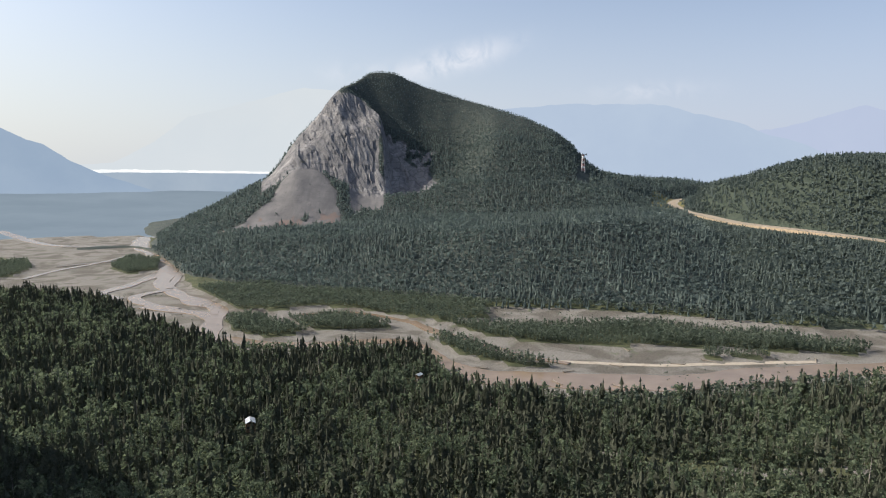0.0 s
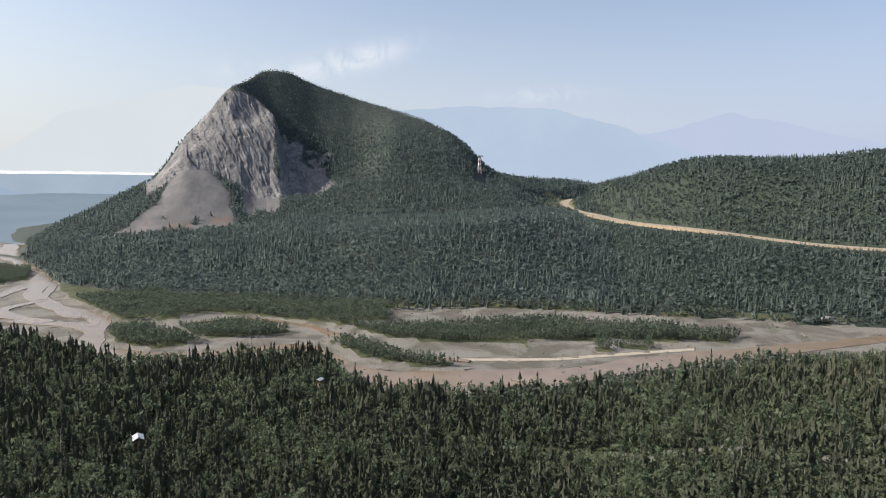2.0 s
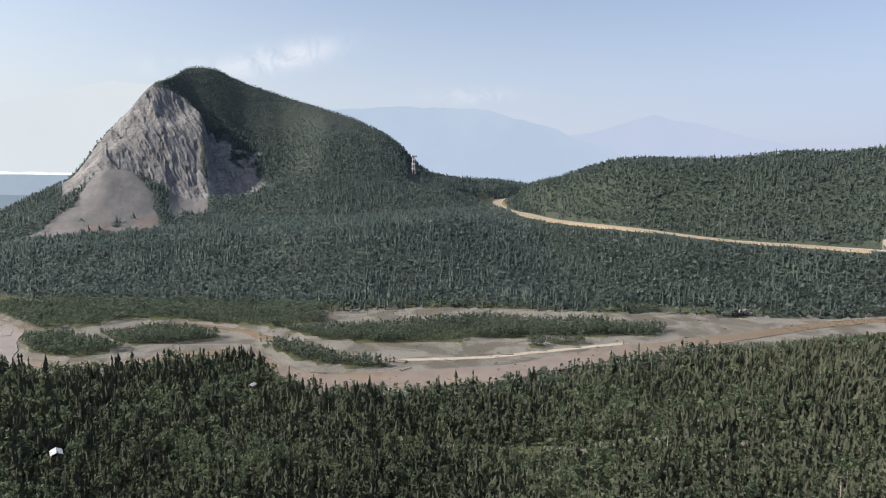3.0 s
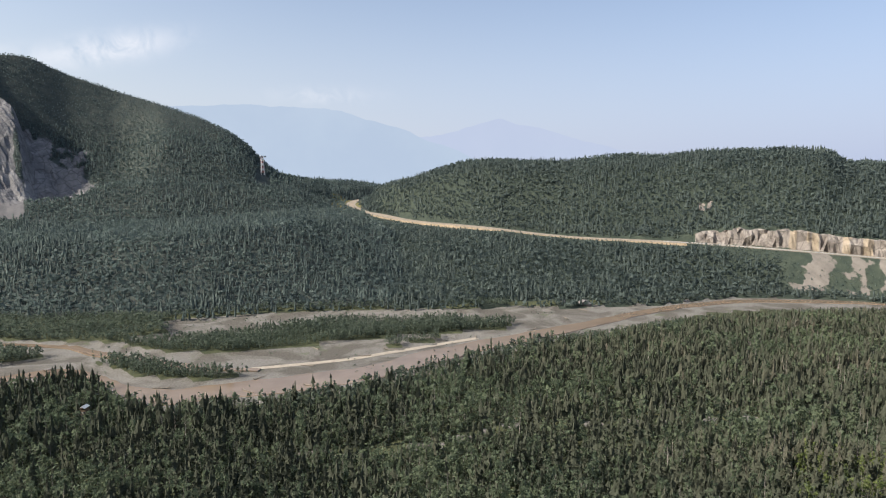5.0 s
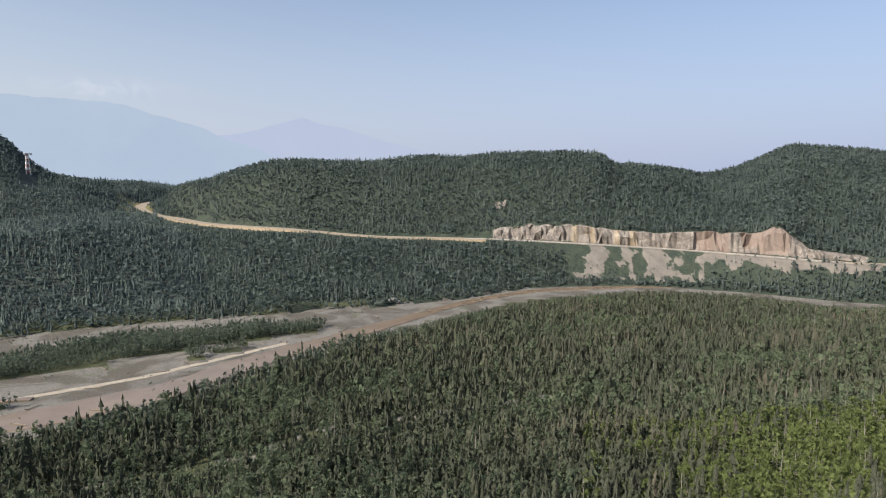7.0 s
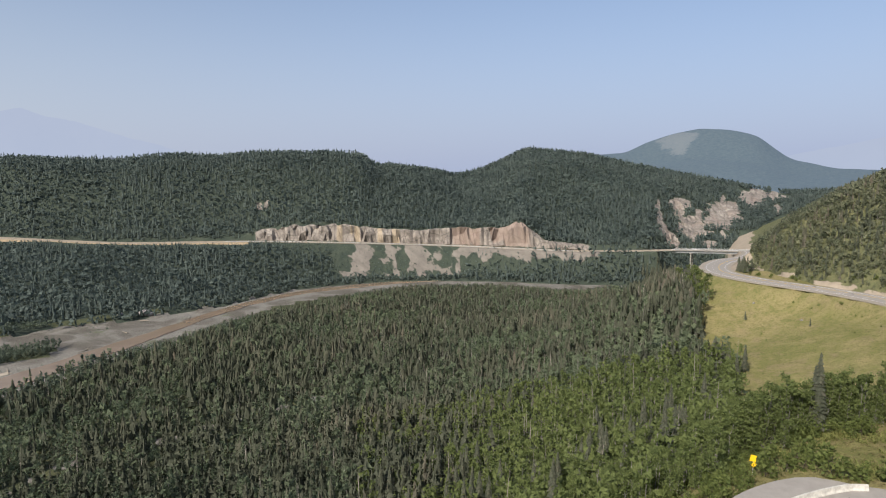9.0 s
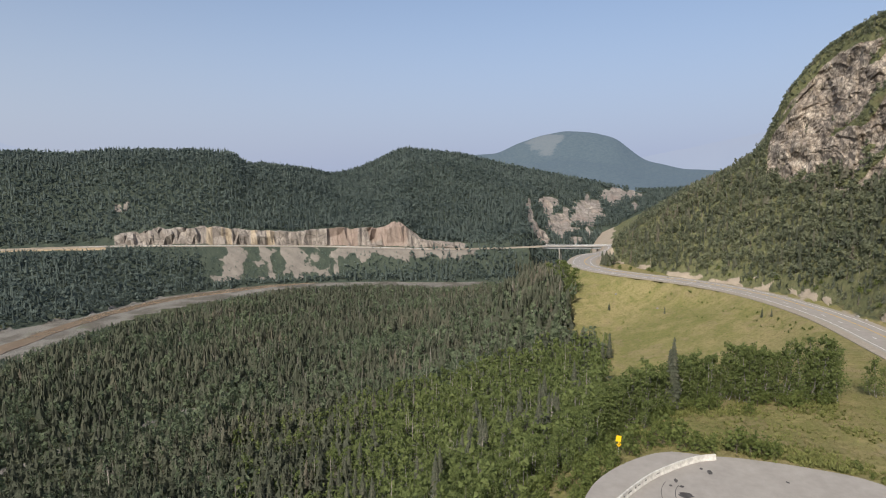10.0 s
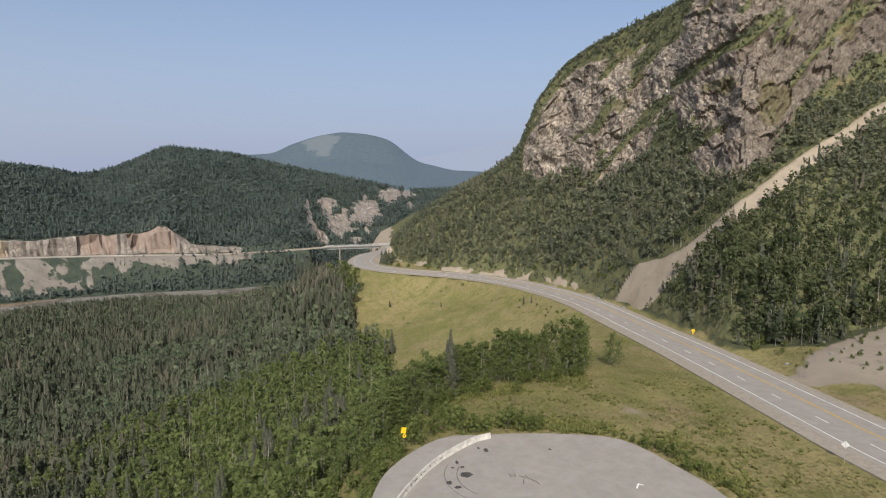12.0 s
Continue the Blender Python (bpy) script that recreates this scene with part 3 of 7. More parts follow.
def gravel_mask(x, y, which):
    g = (inside(x, y, GRAVEL) & (which == 0)).astype(float)
    for isl in ISLANDS:
        g = np.where(inside(x, y, isl), 0.0, g)
    track = smooth(2.6, 1.6, near_line(x, y, np.array([(*p, 0.0) for p in TRACK]))[0]) * (which == 0)
    return np.maximum(g, track)


def rugged(x, y, z, which, rock):
    """Broken relief on bare rock: ribs, blocks and ledges pushed out of the wall or back into it."""
    b, d = bearing(x, y)
    s = np.radians(b)
    l, v = s * 1100, z
    bend = 12 * fbm(l, v, 60, 2)
    lion = 7 * (np.abs(fbm(l + 0.35 * v + bend, 0.2 * v, 30, 5, 0.65)) - 0.25) + 2.2 * cells(l + 0.5 * v + bend, v * 0.4, 16, 3) + 1.5 * cells(l + 0.4 * v, v * 0.5, 8, 8)
    c = s * 300
    turn = 9 * fbm(c, v, 40, 3)
    near = 12 * (np.abs(fbm(0.6 * (c + v), v - 0.7 * c, 44, 4, 0.55)) - 0.22) + 2.0 * cells(0.8 * c + 0.5 * v + turn, 0.6 * v - 0.6 * c + turn, 13, 5) + 1.6 * cells(c + 0.4 * v + 0.5 * turn, 0.6 * v - 0.5 * c, 5.0, 11)
    near = near + 5.0 * (np.abs(fbm(c + 0.5 * v + 70, 0.55 * v - 0.6 * c, 10, 4, 0.66)) - 0.22)
    f = s * 700
    far = 3.2 * cells(f + 3 * fbm(f, v, 12, 2), 0.9 * v, 8, 2) + 2.0 * cells(f + 2 * fbm(f, v, 6, 2), v, 4, 6) + 2.0 * fbm(f, v, 25, 3)
    out = rock * np.where(which == 2, lion, np.where(which == 3, near, np.where(which == 1, far, 0)))
    k = 1 - out / np.maximum(d, 1)
    return x * k, y * k, z + 0.25 * out

# ---------------------------------------------------------------- materials


class Nodes:
    """A small writer of node materials."""

    def __init__(self, name):
        self.mat = bpy.data.materials.new(name)
        self.mat.use_nodes = True
        self.nt = self.mat.node_tree
        self.nt.nodes.clear()
        self.out = self.add("ShaderNodeOutputMaterial")

    def add(self, kind):
        return self.nt.nodes.new(kind)

    def link(self, a, b):
        self.nt.links.new(a, b)

    def coords(self):
        n = self.add("ShaderNodeNewGeometry")
        return n.outputs["Position"]

    def noise(self, scale, detail=4.0, rough=0.55, stretch=None, distort=0.0):
        n = self.add("ShaderNodeTexNoise")
        n.inputs["Scale"].default_value, n.inputs["Detail"].default_value = scale, detail
        n.inputs["Roughness"].default_value, n.inputs["Distortion"].default_value = rough, distort
        src = self.coords()
        if stretch:
            m = self.add("ShaderNodeMapping")
            m.inputs["Scale"].default_value = stretch
            self.link(src, m.inputs[0])
            src = m.outputs[0]
        self.link(src, n.inputs["Vector"])
        return n.outputs["Fac"]

    def voronoi(self, scale, feature="F1", stretch=None, warp=0.0):
        n = self.add("ShaderNodeTexVoronoi")
        n.feature = feature
        n.inputs["Scale"].default_value = scale
        src = self.coords()
        if stretch:
            m = self.add("ShaderNodeMapping")
            m.inputs["Scale"].default_value = stretch
            self.link(src, m.inputs[0])
            src = m.outputs[0]
        if warp:
            w, a, k = self.add("ShaderNodeTexNoise"), self.add("ShaderNodeVectorMath"), self.add("ShaderNodeVectorMath")
            w.inputs["Scale"].default_value, w.inputs["Detail"].default_value = scale * 0.9, 3
            self.link(self.coords(), w.inputs["Vector"])
            k.operation, k.inputs["Scale"].default_value = "SCALE", warp
            self.link(w.outputs["Color"], k.inputs[0])
            self.link(src, a.inputs[0])
            self.link(k.outputs[0], a.inputs[1])
            src = a.outputs[0]
        self.link(src, n.inputs["Vector"])
        return n.outputs["Distance"]

    def attr(self, name):
        n = self.add("ShaderNodeAttribute")
        n.attribute_name = name
        return n.outputs["Fac"]

    def ramp(self, fac, *stops):
        n = self.add("ShaderNodeValToRGB")
        e = n.color_ramp.elements
        while len(e) < len(stops):
            e.new(0.5)
        for k, (p, c) in enumerate(stops):
            e[k].position, e[k].color = p, (*c, 1)
        self.link(fac, n.inputs[0])
        return n.outputs[0]

    def mix(self, fac, a, b):
        n = self.add("ShaderNodeMix")
        n.data_type = "RGBA"
        for sock, v in ((n.inputs[0], fac), (n.inputs[6], a), (n.inputs[7], b)):
            if isinstance(v, (int, float)):
                sock.default_value = v
            elif isinstance(v, tuple):
                sock.default_value = (*v, 1)
            else:
                self.link(v, sock)
        return n.outputs[2]

    def math(self, op, a, b=0.0, clamp=False):
        n = self.add("ShaderNodeMath")
        n.operation, n.use_clamp = op, clamp
        for sock, v in ((n.inputs[0], a), (n.inputs[1], b)):
            if isinstance(v, (int, float)):
                sock.default_value = v
            else:
                self.link(v, sock)
        return n.outputs[0]

    def edge(self, mask, wobble, soft_edge=0.08, amount=0.5):
        """A mask with a ragged edge."""
        s = self.math("ADD", mask, self.math("MULTIPLY", self.math("SUBTRACT", wobble, 0.5), amount))
        m = self.add("ShaderNodeMapRange")
        m.interpolation_type = "SMOOTHSTEP"
        m.inputs[1].default_value, m.inputs[2].default_value = 0.5 - soft_edge, 0.5 + soft_edge
        self.link(s, m.inputs[0])
        return m.outputs[0]

    def surface(self, colour, rough=0.85, bump=None, strength=0.5, distance=0.1, metal=0.0, spec=0.3):
        p = self.add("ShaderNodeBsdfPrincipled")
        for key, v in (("Base Color", colour), ("Roughness", rough)):
            if isinstance(v, (int, float)):
                p.inputs[key].default_value = v
            elif isinstance(v, tuple):
                p.inputs[key].default_value = (*v, 1)
            else:
                self.link(v, p.inputs[key])
        p.inputs["Metallic"].default_value = metal
        p.inputs["Specular IOR Level"].default_value = spec
        if bump is not None:
            bm_ = self.add("ShaderNodeBump")
            bm_.inputs["Strength"].default_value, bm_.inputs["Distance"].default_value = strength, distance
            self.link(bump, bm_.inputs["Height"])
            self.link(bm_.outputs[0], p.inputs["Normal"])
        self.link(p.outputs[0], self.out.inputs[0])
        return self.mat


def land_material(name, floor_a, floor_b, rock_a, rock_b, rock_c, scree_a, scree_b, grain=1.0, grass_a=(0.146, 0.154, 0.045), grass_b=(0.274, 0.232, 0.108), relief=0.6, rust=(0.165, 0.128, 0.113), streaks=0.12):
    """Ground that is forest floor, grass, gravel, rubble or rock as its attributes say."""
    m = Nodes(name)
    big, mid, small = m.noise(0.02 * grain, 5), m.noise(0.12 * grain, 6, 0.65), m.noise(0.9 * grain, 6, 0.7)
    floor = m.mix(m.ramp(mid, (0.35, (0, 0, 0)), (0.65, (1, 1, 1))), floor_a, floor_b)
    dry = m.ramp(m.math("ADD", m.math("MULTIPLY", big, 0.5), m.math("MULTIPLY", mid, 0.5)), (0.41, (0, 0, 0)), (0.55, (1, 1, 1)))
    grass = m.mix(dry, grass_a, grass_b)
    grass = m.mix(m.ramp(m.noise(0.07, 6, 0.7, None, 0.8), (0.52, (0, 0, 0)), (0.66, (0.8, 0.8, 0.8))), grass, (0.262, 0.195, 0.125))
    grass = m.mix(m.ramp(m.noise(0.17, 6, 0.7, None, 0.6), (0.5, (0, 0, 0)), (0.62, (0.75, 0.75, 0.75))), grass, tuple(0.95 * c for c in grass_a))
    grass = m.mix(m.ramp(m.noise(2.4, 4, 0.7), (0.42, (0.55, 0.55, 0.55)), (0.6, (0, 0, 0))), grass, tuple(c * 0.7 for c in grass_b))
    grass = m.mix(m.ramp(small, (0.5, (0, 0, 0)), (0.72, (1, 1, 1))), grass, tuple(c * 0.62 for c in grass_a))
    stones = m.ramp(small, (0.25, (0.11, 0.103, 0.09)), (0.5, (0.185, 0.174, 0.154)), (0.75, (0.262, 0.248, 0.222)))
    bars = m.ramp(m.noise(0.028, 6, 0.6, (1, 1, 1), 1.2), (0.42, (0.6, 0.58, 0.55)), (0.55, (1, 1, 1)))
    mul = m.add("ShaderNodeMix")
    mul.data_type, mul.blend_type = "RGBA", "MULTIPLY"
    mul.inputs[0].default_value = 1.0
    m.link(stones, mul.inputs[6])
    m.link(bars, mul.inputs[7])
    gravel = m.mix(m.ramp(m.noise(0.05, 6, 0.7), (0.6, (0, 0, 0)), (0.68, (1, 1, 1))), mul.outputs[2], (0.11, 0.12, 0.07))
    strata = m.noise(0.05 * grain, 8, 0.74, (1.0, 1.0, 0.8), 2.2)
    cracks = m.voronoi(0.10 * grain, "DISTANCE_TO_EDGE", (1.0, 1.0, 0.7))
    rock = m.ramp(strata, (0.30, rock_a), (0.5, rock_b), (0.70, rock_c))
    pale = m.ramp(m.noise(0.022 * grain, 6, 0.7, (1, 1, 1), 1.0), (0.54, (0, 0, 0)), (0.66, (0.7, 0.7, 0.7)))
    rock = m.mix(pale, rock, tuple(min(1.0, c * 1.18) for c in rock_c))
    moss = m.ramp(m.noise(0.035 * grain, 7, 0.75), (0.60, (0, 0, 0)), (0.70, (0.75, 0.75, 0.75)))
    rock = m.mix(moss, rock, (0.13, 0.12, 0.05))
    rock = m.mix(m.ramp(cracks, (0.0, (0.55, 0.55, 0.55)), (0.06, (0, 0, 0))), rock, tuple(c * 0.45 for c in rock_a))
    if relief > 0.8:
        speck = m.add("ShaderNodeMix")
        speck.data_type, speck.blend_type = "RGBA", "MULTIPLY"
        speck.inputs[0].default_value = 1.0
        m.link(rock, speck.inputs[6])
        m.link(m.ramp(m.noise(0.45, 7, 0.75, (1, 1, 0.8), 1.2), (0.36, (0.58, 0.57, 0.58)), (0.5, (1, 1, 1)), (0.64, (1.0, 1.0, 1.0))), speck.inputs[7])
        # pale rock patches, with the brightness of sunlit facets put into them
        rock = m.mix(m.ramp(m.noise(0.3, 7, 0.8, (1, 1, 0.7), 1.0), (0.56, (0, 0, 0)), (0.66, (0.85, 0.85, 0.85))), speck.outputs[2], (0.52, 0.47, 0.395))
        # dark cracks, the shadow of their fissures put into the colour too
        for size, wide, dark in ((0.16, 0.05, 0.75), (0.5, 0.07, 0.5)):
            crack = m.voronoi(size, "DISTANCE_TO_EDGE", (1.0, 1.0, 0.55), 0.3 / size)
            rock = m.mix(m.ramp(crack, (0.0, (dark, dark, dark)), (wide, (0, 0, 0))), rock, tuple(c * 0.5 for c in rock_a))
    rock = m.mix(m.math("MULTIPLY", m.attr("darker_right"), m.ramp(m.noise(0.05, 6, 0.7, (1, 1, 0.5), 1.5), (0.36, (0.96, 0.96, 0.96)), (0.62, (0.55, 0.55, 0.55)))), rock, rock_a)
    scree = m.mix(m.ramp(m.noise(0.07 * grain, 7, 0.7, (1, 1, 0.8)), (0.35, (0, 0, 0)), (0.65, (1, 1, 1))), scree_a, scree_b)
    scree = m.mix(m.ramp(m.noise(0.25 * grain, 5, 0.7), (0.58, (0, 0, 0)), (0.70, (0.6, 0.6, 0.6))), scree, tuple(c * 0.55 for c in scree_a))
    streak = m.noise(0.11 * grain, 6, 0.7, (1.0, 0.14, 0.14) if streaks > 0.3 else None)
    scree = m.mix(m.ramp(streak, (0.38, (streaks, streaks, streaks)), (0.58, (0, 0, 0))), scree, tuple(c * 0.72 for c in scree_a))
    scree = m.mix(m.edge(m.attr("rust"), streak, 0.25, 0.8), scree, rust)
    scree = m.mix(m.edge(m.attr("ochre"), small, 0.2, 0.5), scree, (0.33, 0.255, 0.165))
    rock = m.mix(m.math("MULTIPLY", m.edge(m.attr("rust"), strata, 0.2, 0.6), 0.6), rock, rust)
    rock = m.mix(m.math("MULTIPLY", m.edge(m.attr("ochre"), strata, 0.2, 0.7), 0.4), rock, (0.42, 0.33, 0.21))
    col = m.mix(m.edge(m.attr("grass"), mid, 0.2), floor, grass)
    col = m.mix(m.edge(m.attr("gravel"), mid, 0.06), col, gravel)
    ragged = m.math("ADD", m.math("MULTIPLY", mid, 0.5), m.math("MULTIPLY", m.noise(0.4 * grain, 6, 0.75), 0.5))
    col = m.mix(m.edge(m.attr("scree"), ragged, 0.1, 1.1), col, scree)
    col = m.mix(m.edge(m.attr("rock"), ragged, 0.1, 0.9), col, rock)
    if relief > 0.8:
        col = m.mix(m.math("MULTIPLY", m.edge(m.attr("grass"), ragged, 0.12, 1.2), m.math("MULTIPLY", m.attr("rock"), 0.75)), col, (0.128, 0.114, 0.06))
    height = m.math("ADD", m.math("MULTIPLY", small, 0.25), m.math("MULTIPLY", strata, 1.0))
    if relief > 0.8:
        height = m.math("ADD", height, m.math("ADD", m.math("MULTIPLY", m.voronoi(0.22, "F1", (1, 1, 0.6)), 0.5), m.math("MULTIPLY", m.voronoi(0.75, "F1", (1, 1, 0.7)), 0.35)))
    height = m.math("MULTIPLY", height, m.math("SUBTRACT", 1.0, m.math("MULTIPLY", m.attr("scree"), 0.85)))
    return m.surface(col, 0.92, height, relief, 2.0 / grain, spec=0.15)


def foliage_material(name, dark, light, dry=None, grain=2.2):
    """Leaves or needles: each tree has its own tone, and its clumps vary."""
    m = Nodes(name)
    fine, grit = m.noise(0.8, 4, 0.7), m.noise(grain, 3, 0.75)
    tone = m.math("ADD", m.math("MULTIPLY", m.attr("tone"), 0.7), m.math("MULTIPLY", fine, 0.45), True)
    col = m.mix(m.ramp(tone, (0.2, (0, 0, 0)), (0.9, (1, 1, 1))), dark, light)
    if dry:
        col = m.mix(m.ramp(m.attr("tone"), (0.62, (0, 0, 0)), (0.98, (1, 1, 1))), col, dry)
    sprig = m.add("ShaderNodeMix")                        # needles and leaves in sprigs, with darker twigs between them
    sprig.data_type, sprig.blend_type = "RGBA", "MULTIPLY"
    sprig.inputs[0].default_value = 1.0
    m.link(col, sprig.inputs[6])
    m.link(m.ramp(grit, (0.36, (0.68, 0.68, 0.68)), (0.5, (1, 1, 1))), sprig.inputs[7])
    col = m.mix(m.ramp(grit, (0.55, (0, 0, 0)), (0.7, (0.6, 0.6, 0.6))), sprig.outputs[2], tuple(1.25 * c for c in light))
    m.surface(col, 0.75, grit, 0.4, 0.5, spec=0.25)
    leaf = m.nt.nodes["Principled BSDF"]
    through_leaf, both = m.add("ShaderNodeBsdfTranslucent"), m.add("ShaderNodeMixShader")
    both.inputs[0].default_value = 0.5
    m.link(col, through_leaf.inputs[0])
    m.link(leaf.outputs[0], both.inputs[1])
    m.link(through_leaf.outputs[0], both.inputs[2])
    m.link(both.outputs[0], m.out.inputs[0])
    return m.mat


def plain_material(name, a, b, scale=3.0, rough=0.8, metal=0.0, strength=0.2, distance=0.02, spec=0.3):
    m = Nodes(name)
    n = m.noise(scale, 5, 0.65)
    return m.surface(m.mix(m.ramp(n, (0.35, (0, 0, 0)), (0.68, (1, 1, 1))), a, b), rough, n, strength, distance, metal, spec)


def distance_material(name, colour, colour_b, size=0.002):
    """Far ranges: a plain glowing backdrop, its smoke haze put into the emission colour."""
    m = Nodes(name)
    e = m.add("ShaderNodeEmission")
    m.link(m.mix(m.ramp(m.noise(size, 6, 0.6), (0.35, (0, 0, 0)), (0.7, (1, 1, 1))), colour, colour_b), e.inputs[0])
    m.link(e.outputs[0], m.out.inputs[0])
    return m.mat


M_GROUND = land_material("valley_ground", (0.045, 0.053, 0.03), (0.088, 0.094, 0.048), (0.16, 0.15, 0.14), (0.25, 0.23, 0.21), (0.36, 0.34, 0.31),
                         (0.235, 0.2, 0.157), (0.3, 0.256, 0.203))
M_FAR = land_material("far_hill_ground", (0.036, 0.048, 0.038), (0.056, 0.068, 0.05), (0.12, 0.108, 0.098), (0.205, 0.18, 0.158), (0.3, 0.272, 0.242),
                      (0.155, 0.14, 0.124), (0.215, 0.194, 0.168), rust=(0.25, 0.185, 0.152), streaks=0.5)
# blue-grey rock and floor, some of the distance haze put into the colour
M_LION = land_material("mountain_ground", (0.042, 0.055, 0.052), (0.072, 0.08, 0.068), (0.095, 0.096, 0.102), (0.155, 0.15, 0.15), (0.25, 0.24, 0.235),
                       (0.132, 0.128, 0.128), (0.178, 0.168, 0.163), 0.7, streaks=0.5)
M_CLIFF = land_material("cliff_ground", (0.085, 0.095, 0.046), (0.145, 0.142, 0.07), (0.115, 0.097, 0.082), (0.285, 0.238, 0.192), (0.47, 0.415, 0.345),
                        (0.275, 0.23, 0.175), (0.34, 0.288, 0.225), 2.2, (0.10, 0.107, 0.046), (0.19, 0.168, 0.088), relief=1.0)
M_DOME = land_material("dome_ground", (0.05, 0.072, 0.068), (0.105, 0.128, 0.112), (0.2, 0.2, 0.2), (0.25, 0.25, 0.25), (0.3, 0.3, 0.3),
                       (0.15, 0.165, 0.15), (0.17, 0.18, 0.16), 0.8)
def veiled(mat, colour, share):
    """A far backdrop mountain: smoke haze put in as an even blue glow."""
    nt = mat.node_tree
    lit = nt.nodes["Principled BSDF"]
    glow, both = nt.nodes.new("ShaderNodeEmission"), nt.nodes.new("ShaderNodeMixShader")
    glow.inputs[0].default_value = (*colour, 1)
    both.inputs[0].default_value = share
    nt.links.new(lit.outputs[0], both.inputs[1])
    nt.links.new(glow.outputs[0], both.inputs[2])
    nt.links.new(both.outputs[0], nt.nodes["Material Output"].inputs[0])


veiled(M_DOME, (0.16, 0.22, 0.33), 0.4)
M_SPRUCE = foliage_material("spruce_needles", (0.08, 0.094, 0.067), (0.152, 0.16, 0.11), (0.205, 0.182, 0.14))
# far needles paler and bluer: distance haze put into the leaf colour
M_SPRUCE_FAR = foliage_material("hazed_hillside_needles", (0.078, 0.104, 0.098), (0.135, 0.168, 0.148), grain=0.9)
M_MOUNTAIN_WOOD = foliage_material("hazed_mountain_needles", (0.085, 0.115, 0.112), (0.15, 0.19, 0.17), grain=0.7)
M_LEAF = foliage_material("birch_leaves", (0.09, 0.12, 0.042), (0.2, 0.238, 0.082))
M_SLOPE_LEAF = foliage_material("alder_leaves", (0.118, 0.138, 0.09), (0.215, 0.228, 0.142))
# birch leaves darkened for the chute wood: its shade put into the colour
M_SHADED_LEAF = foliage_material("shaded_birch_leaves", (0.06, 0.082, 0.038), (0.128, 0.15, 0.066))
M_LEAF_VALLEY = foliage_material("valley_leaves", (0.098, 0.128, 0.082), (0.192, 0.228, 0.134))
M_POPLAR = foliage_material("poplar_leaves", (0.09, 0.116, 0.088), (0.15, 0.18, 0.128))
M_BARK = plain_material("spruce_bark", (0.05, 0.04, 0.03), (0.12, 0.1, 0.08), 6)
M_BIRCH = plain_material("birch_bark", (0.09, 0.085, 0.075), (0.34, 0.32, 0.29), 2.5)
M_DEAD = plain_material("dead_grey_wood", (0.17, 0.15, 0.13), (0.36, 0.33, 0.30), 3)
M_ASPHALT = plain_material("worn_asphalt", (0.25, 0.23, 0.208), (0.302, 0.278, 0.25), 0.5, 0.9)
M_SHOULDER = plain_material("gravel_shoulder", (0.24, 0.21, 0.17), (0.33, 0.29, 0.24), 1.2, 0.95)
M_FAR_ROAD = plain_material("sunlit_far_road", (0.25, 0.205, 0.15), (0.33, 0.275, 0.205), 0.2, 0.95)
M_WATER = plain_material("silty_river_water", (0.175, 0.126, 0.084), (0.23, 0.17, 0.118), 0.06, 0.22, 0.0, 0.06, 0.2, 0.5)
M_WHITE = plain_material("white_road_paint", (0.62, 0.61, 0.58), (0.8, 0.79, 0.76), 2)
M_YELLOW = plain_material("yellow_road_paint", (0.55, 0.33, 0.04), (0.65, 0.42, 0.07), 2)
M_CONCRETE = plain_material("weathered_concrete", (0.40, 0.38, 0.35), (0.62, 0.60, 0.55), 1.5)

# ---------------------------------------------------------------- building helpers


def mesh_object(name, verts, faces, materials, smooth_shade=True, attrs=None, index=None):
    me = bpy.data.meshes.new(name)
    verts = np.asarray(verts, np.float32)
    faces = np.asarray(faces, np.int32)
    n = faces.shape[1]
    me.vertices.add(len(verts))
    me.vertices.foreach_set("co", verts.ravel())
    me.loops.add(faces.size)
    me.loops.foreach_set("vertex_index", faces.ravel())
    me.polygons.add(len(faces))
    me.polygons.foreach_set("loop_start", np.arange(0, faces.size, n, dtype=np.int32))
    me.polygons.foreach_set("loop_total", np.full(len(faces), n, np.int32))
    for m in materials:
        me.materials.append(m)
    if index is not None:
        me.polygons.foreach_set("material_index", np.asarray(index, np.int32))
    me.polygons.foreach_set("use_smooth", np.full(len(faces), smooth_shade, bool))
    me.update(calc_edges=True)
    for key, val in (attrs or {}).items():
        a = me.attributes.new(key, "FLOAT", "POINT")
        a.data.foreach_set("value", np.asarray(val, np.float32).ravel())
    return new(name, me)


def part(name, bm, material, parent, label=""):
    """Links a bmesh as one mesh under a thing or a part."""
    me = bpy.data.meshes.new(name)
    bm.to_mesh(me)
    bm.free()
    me.materials.append(material)
    ob = new(name, me)
    ob.parent = parent
    if label:
        tagged(ob, label)
    return ob


def root(name, x, y, z, turn=0.0, scale=1.0):
    ob = new(name)
    ob.matrix_basis = pose(x, y, z, 0, 0, turn) @ Matrix.Diagonal((scale, scale, scale, 1))
    return ob


def box(bm, size, at=(0, 0, 0), turn=None, bevel=0.0):
    """A box with its middle at 'at'."""
    m = Matrix.Translation(at) @ (turn.to_4x4() if turn else Matrix()) @ Matrix.Diagonal((*size, 1))
    made = bmesh.ops.create_cube(bm, size=1.0, matrix=m)
    if bevel:
        edges = list({e for v in made["verts"] for e in v.link_edges})
        bmesh.ops.bevel(bm, geom=edges, offset=bevel, segments=2, affect="EDGES", profile=0.5)
    return bm


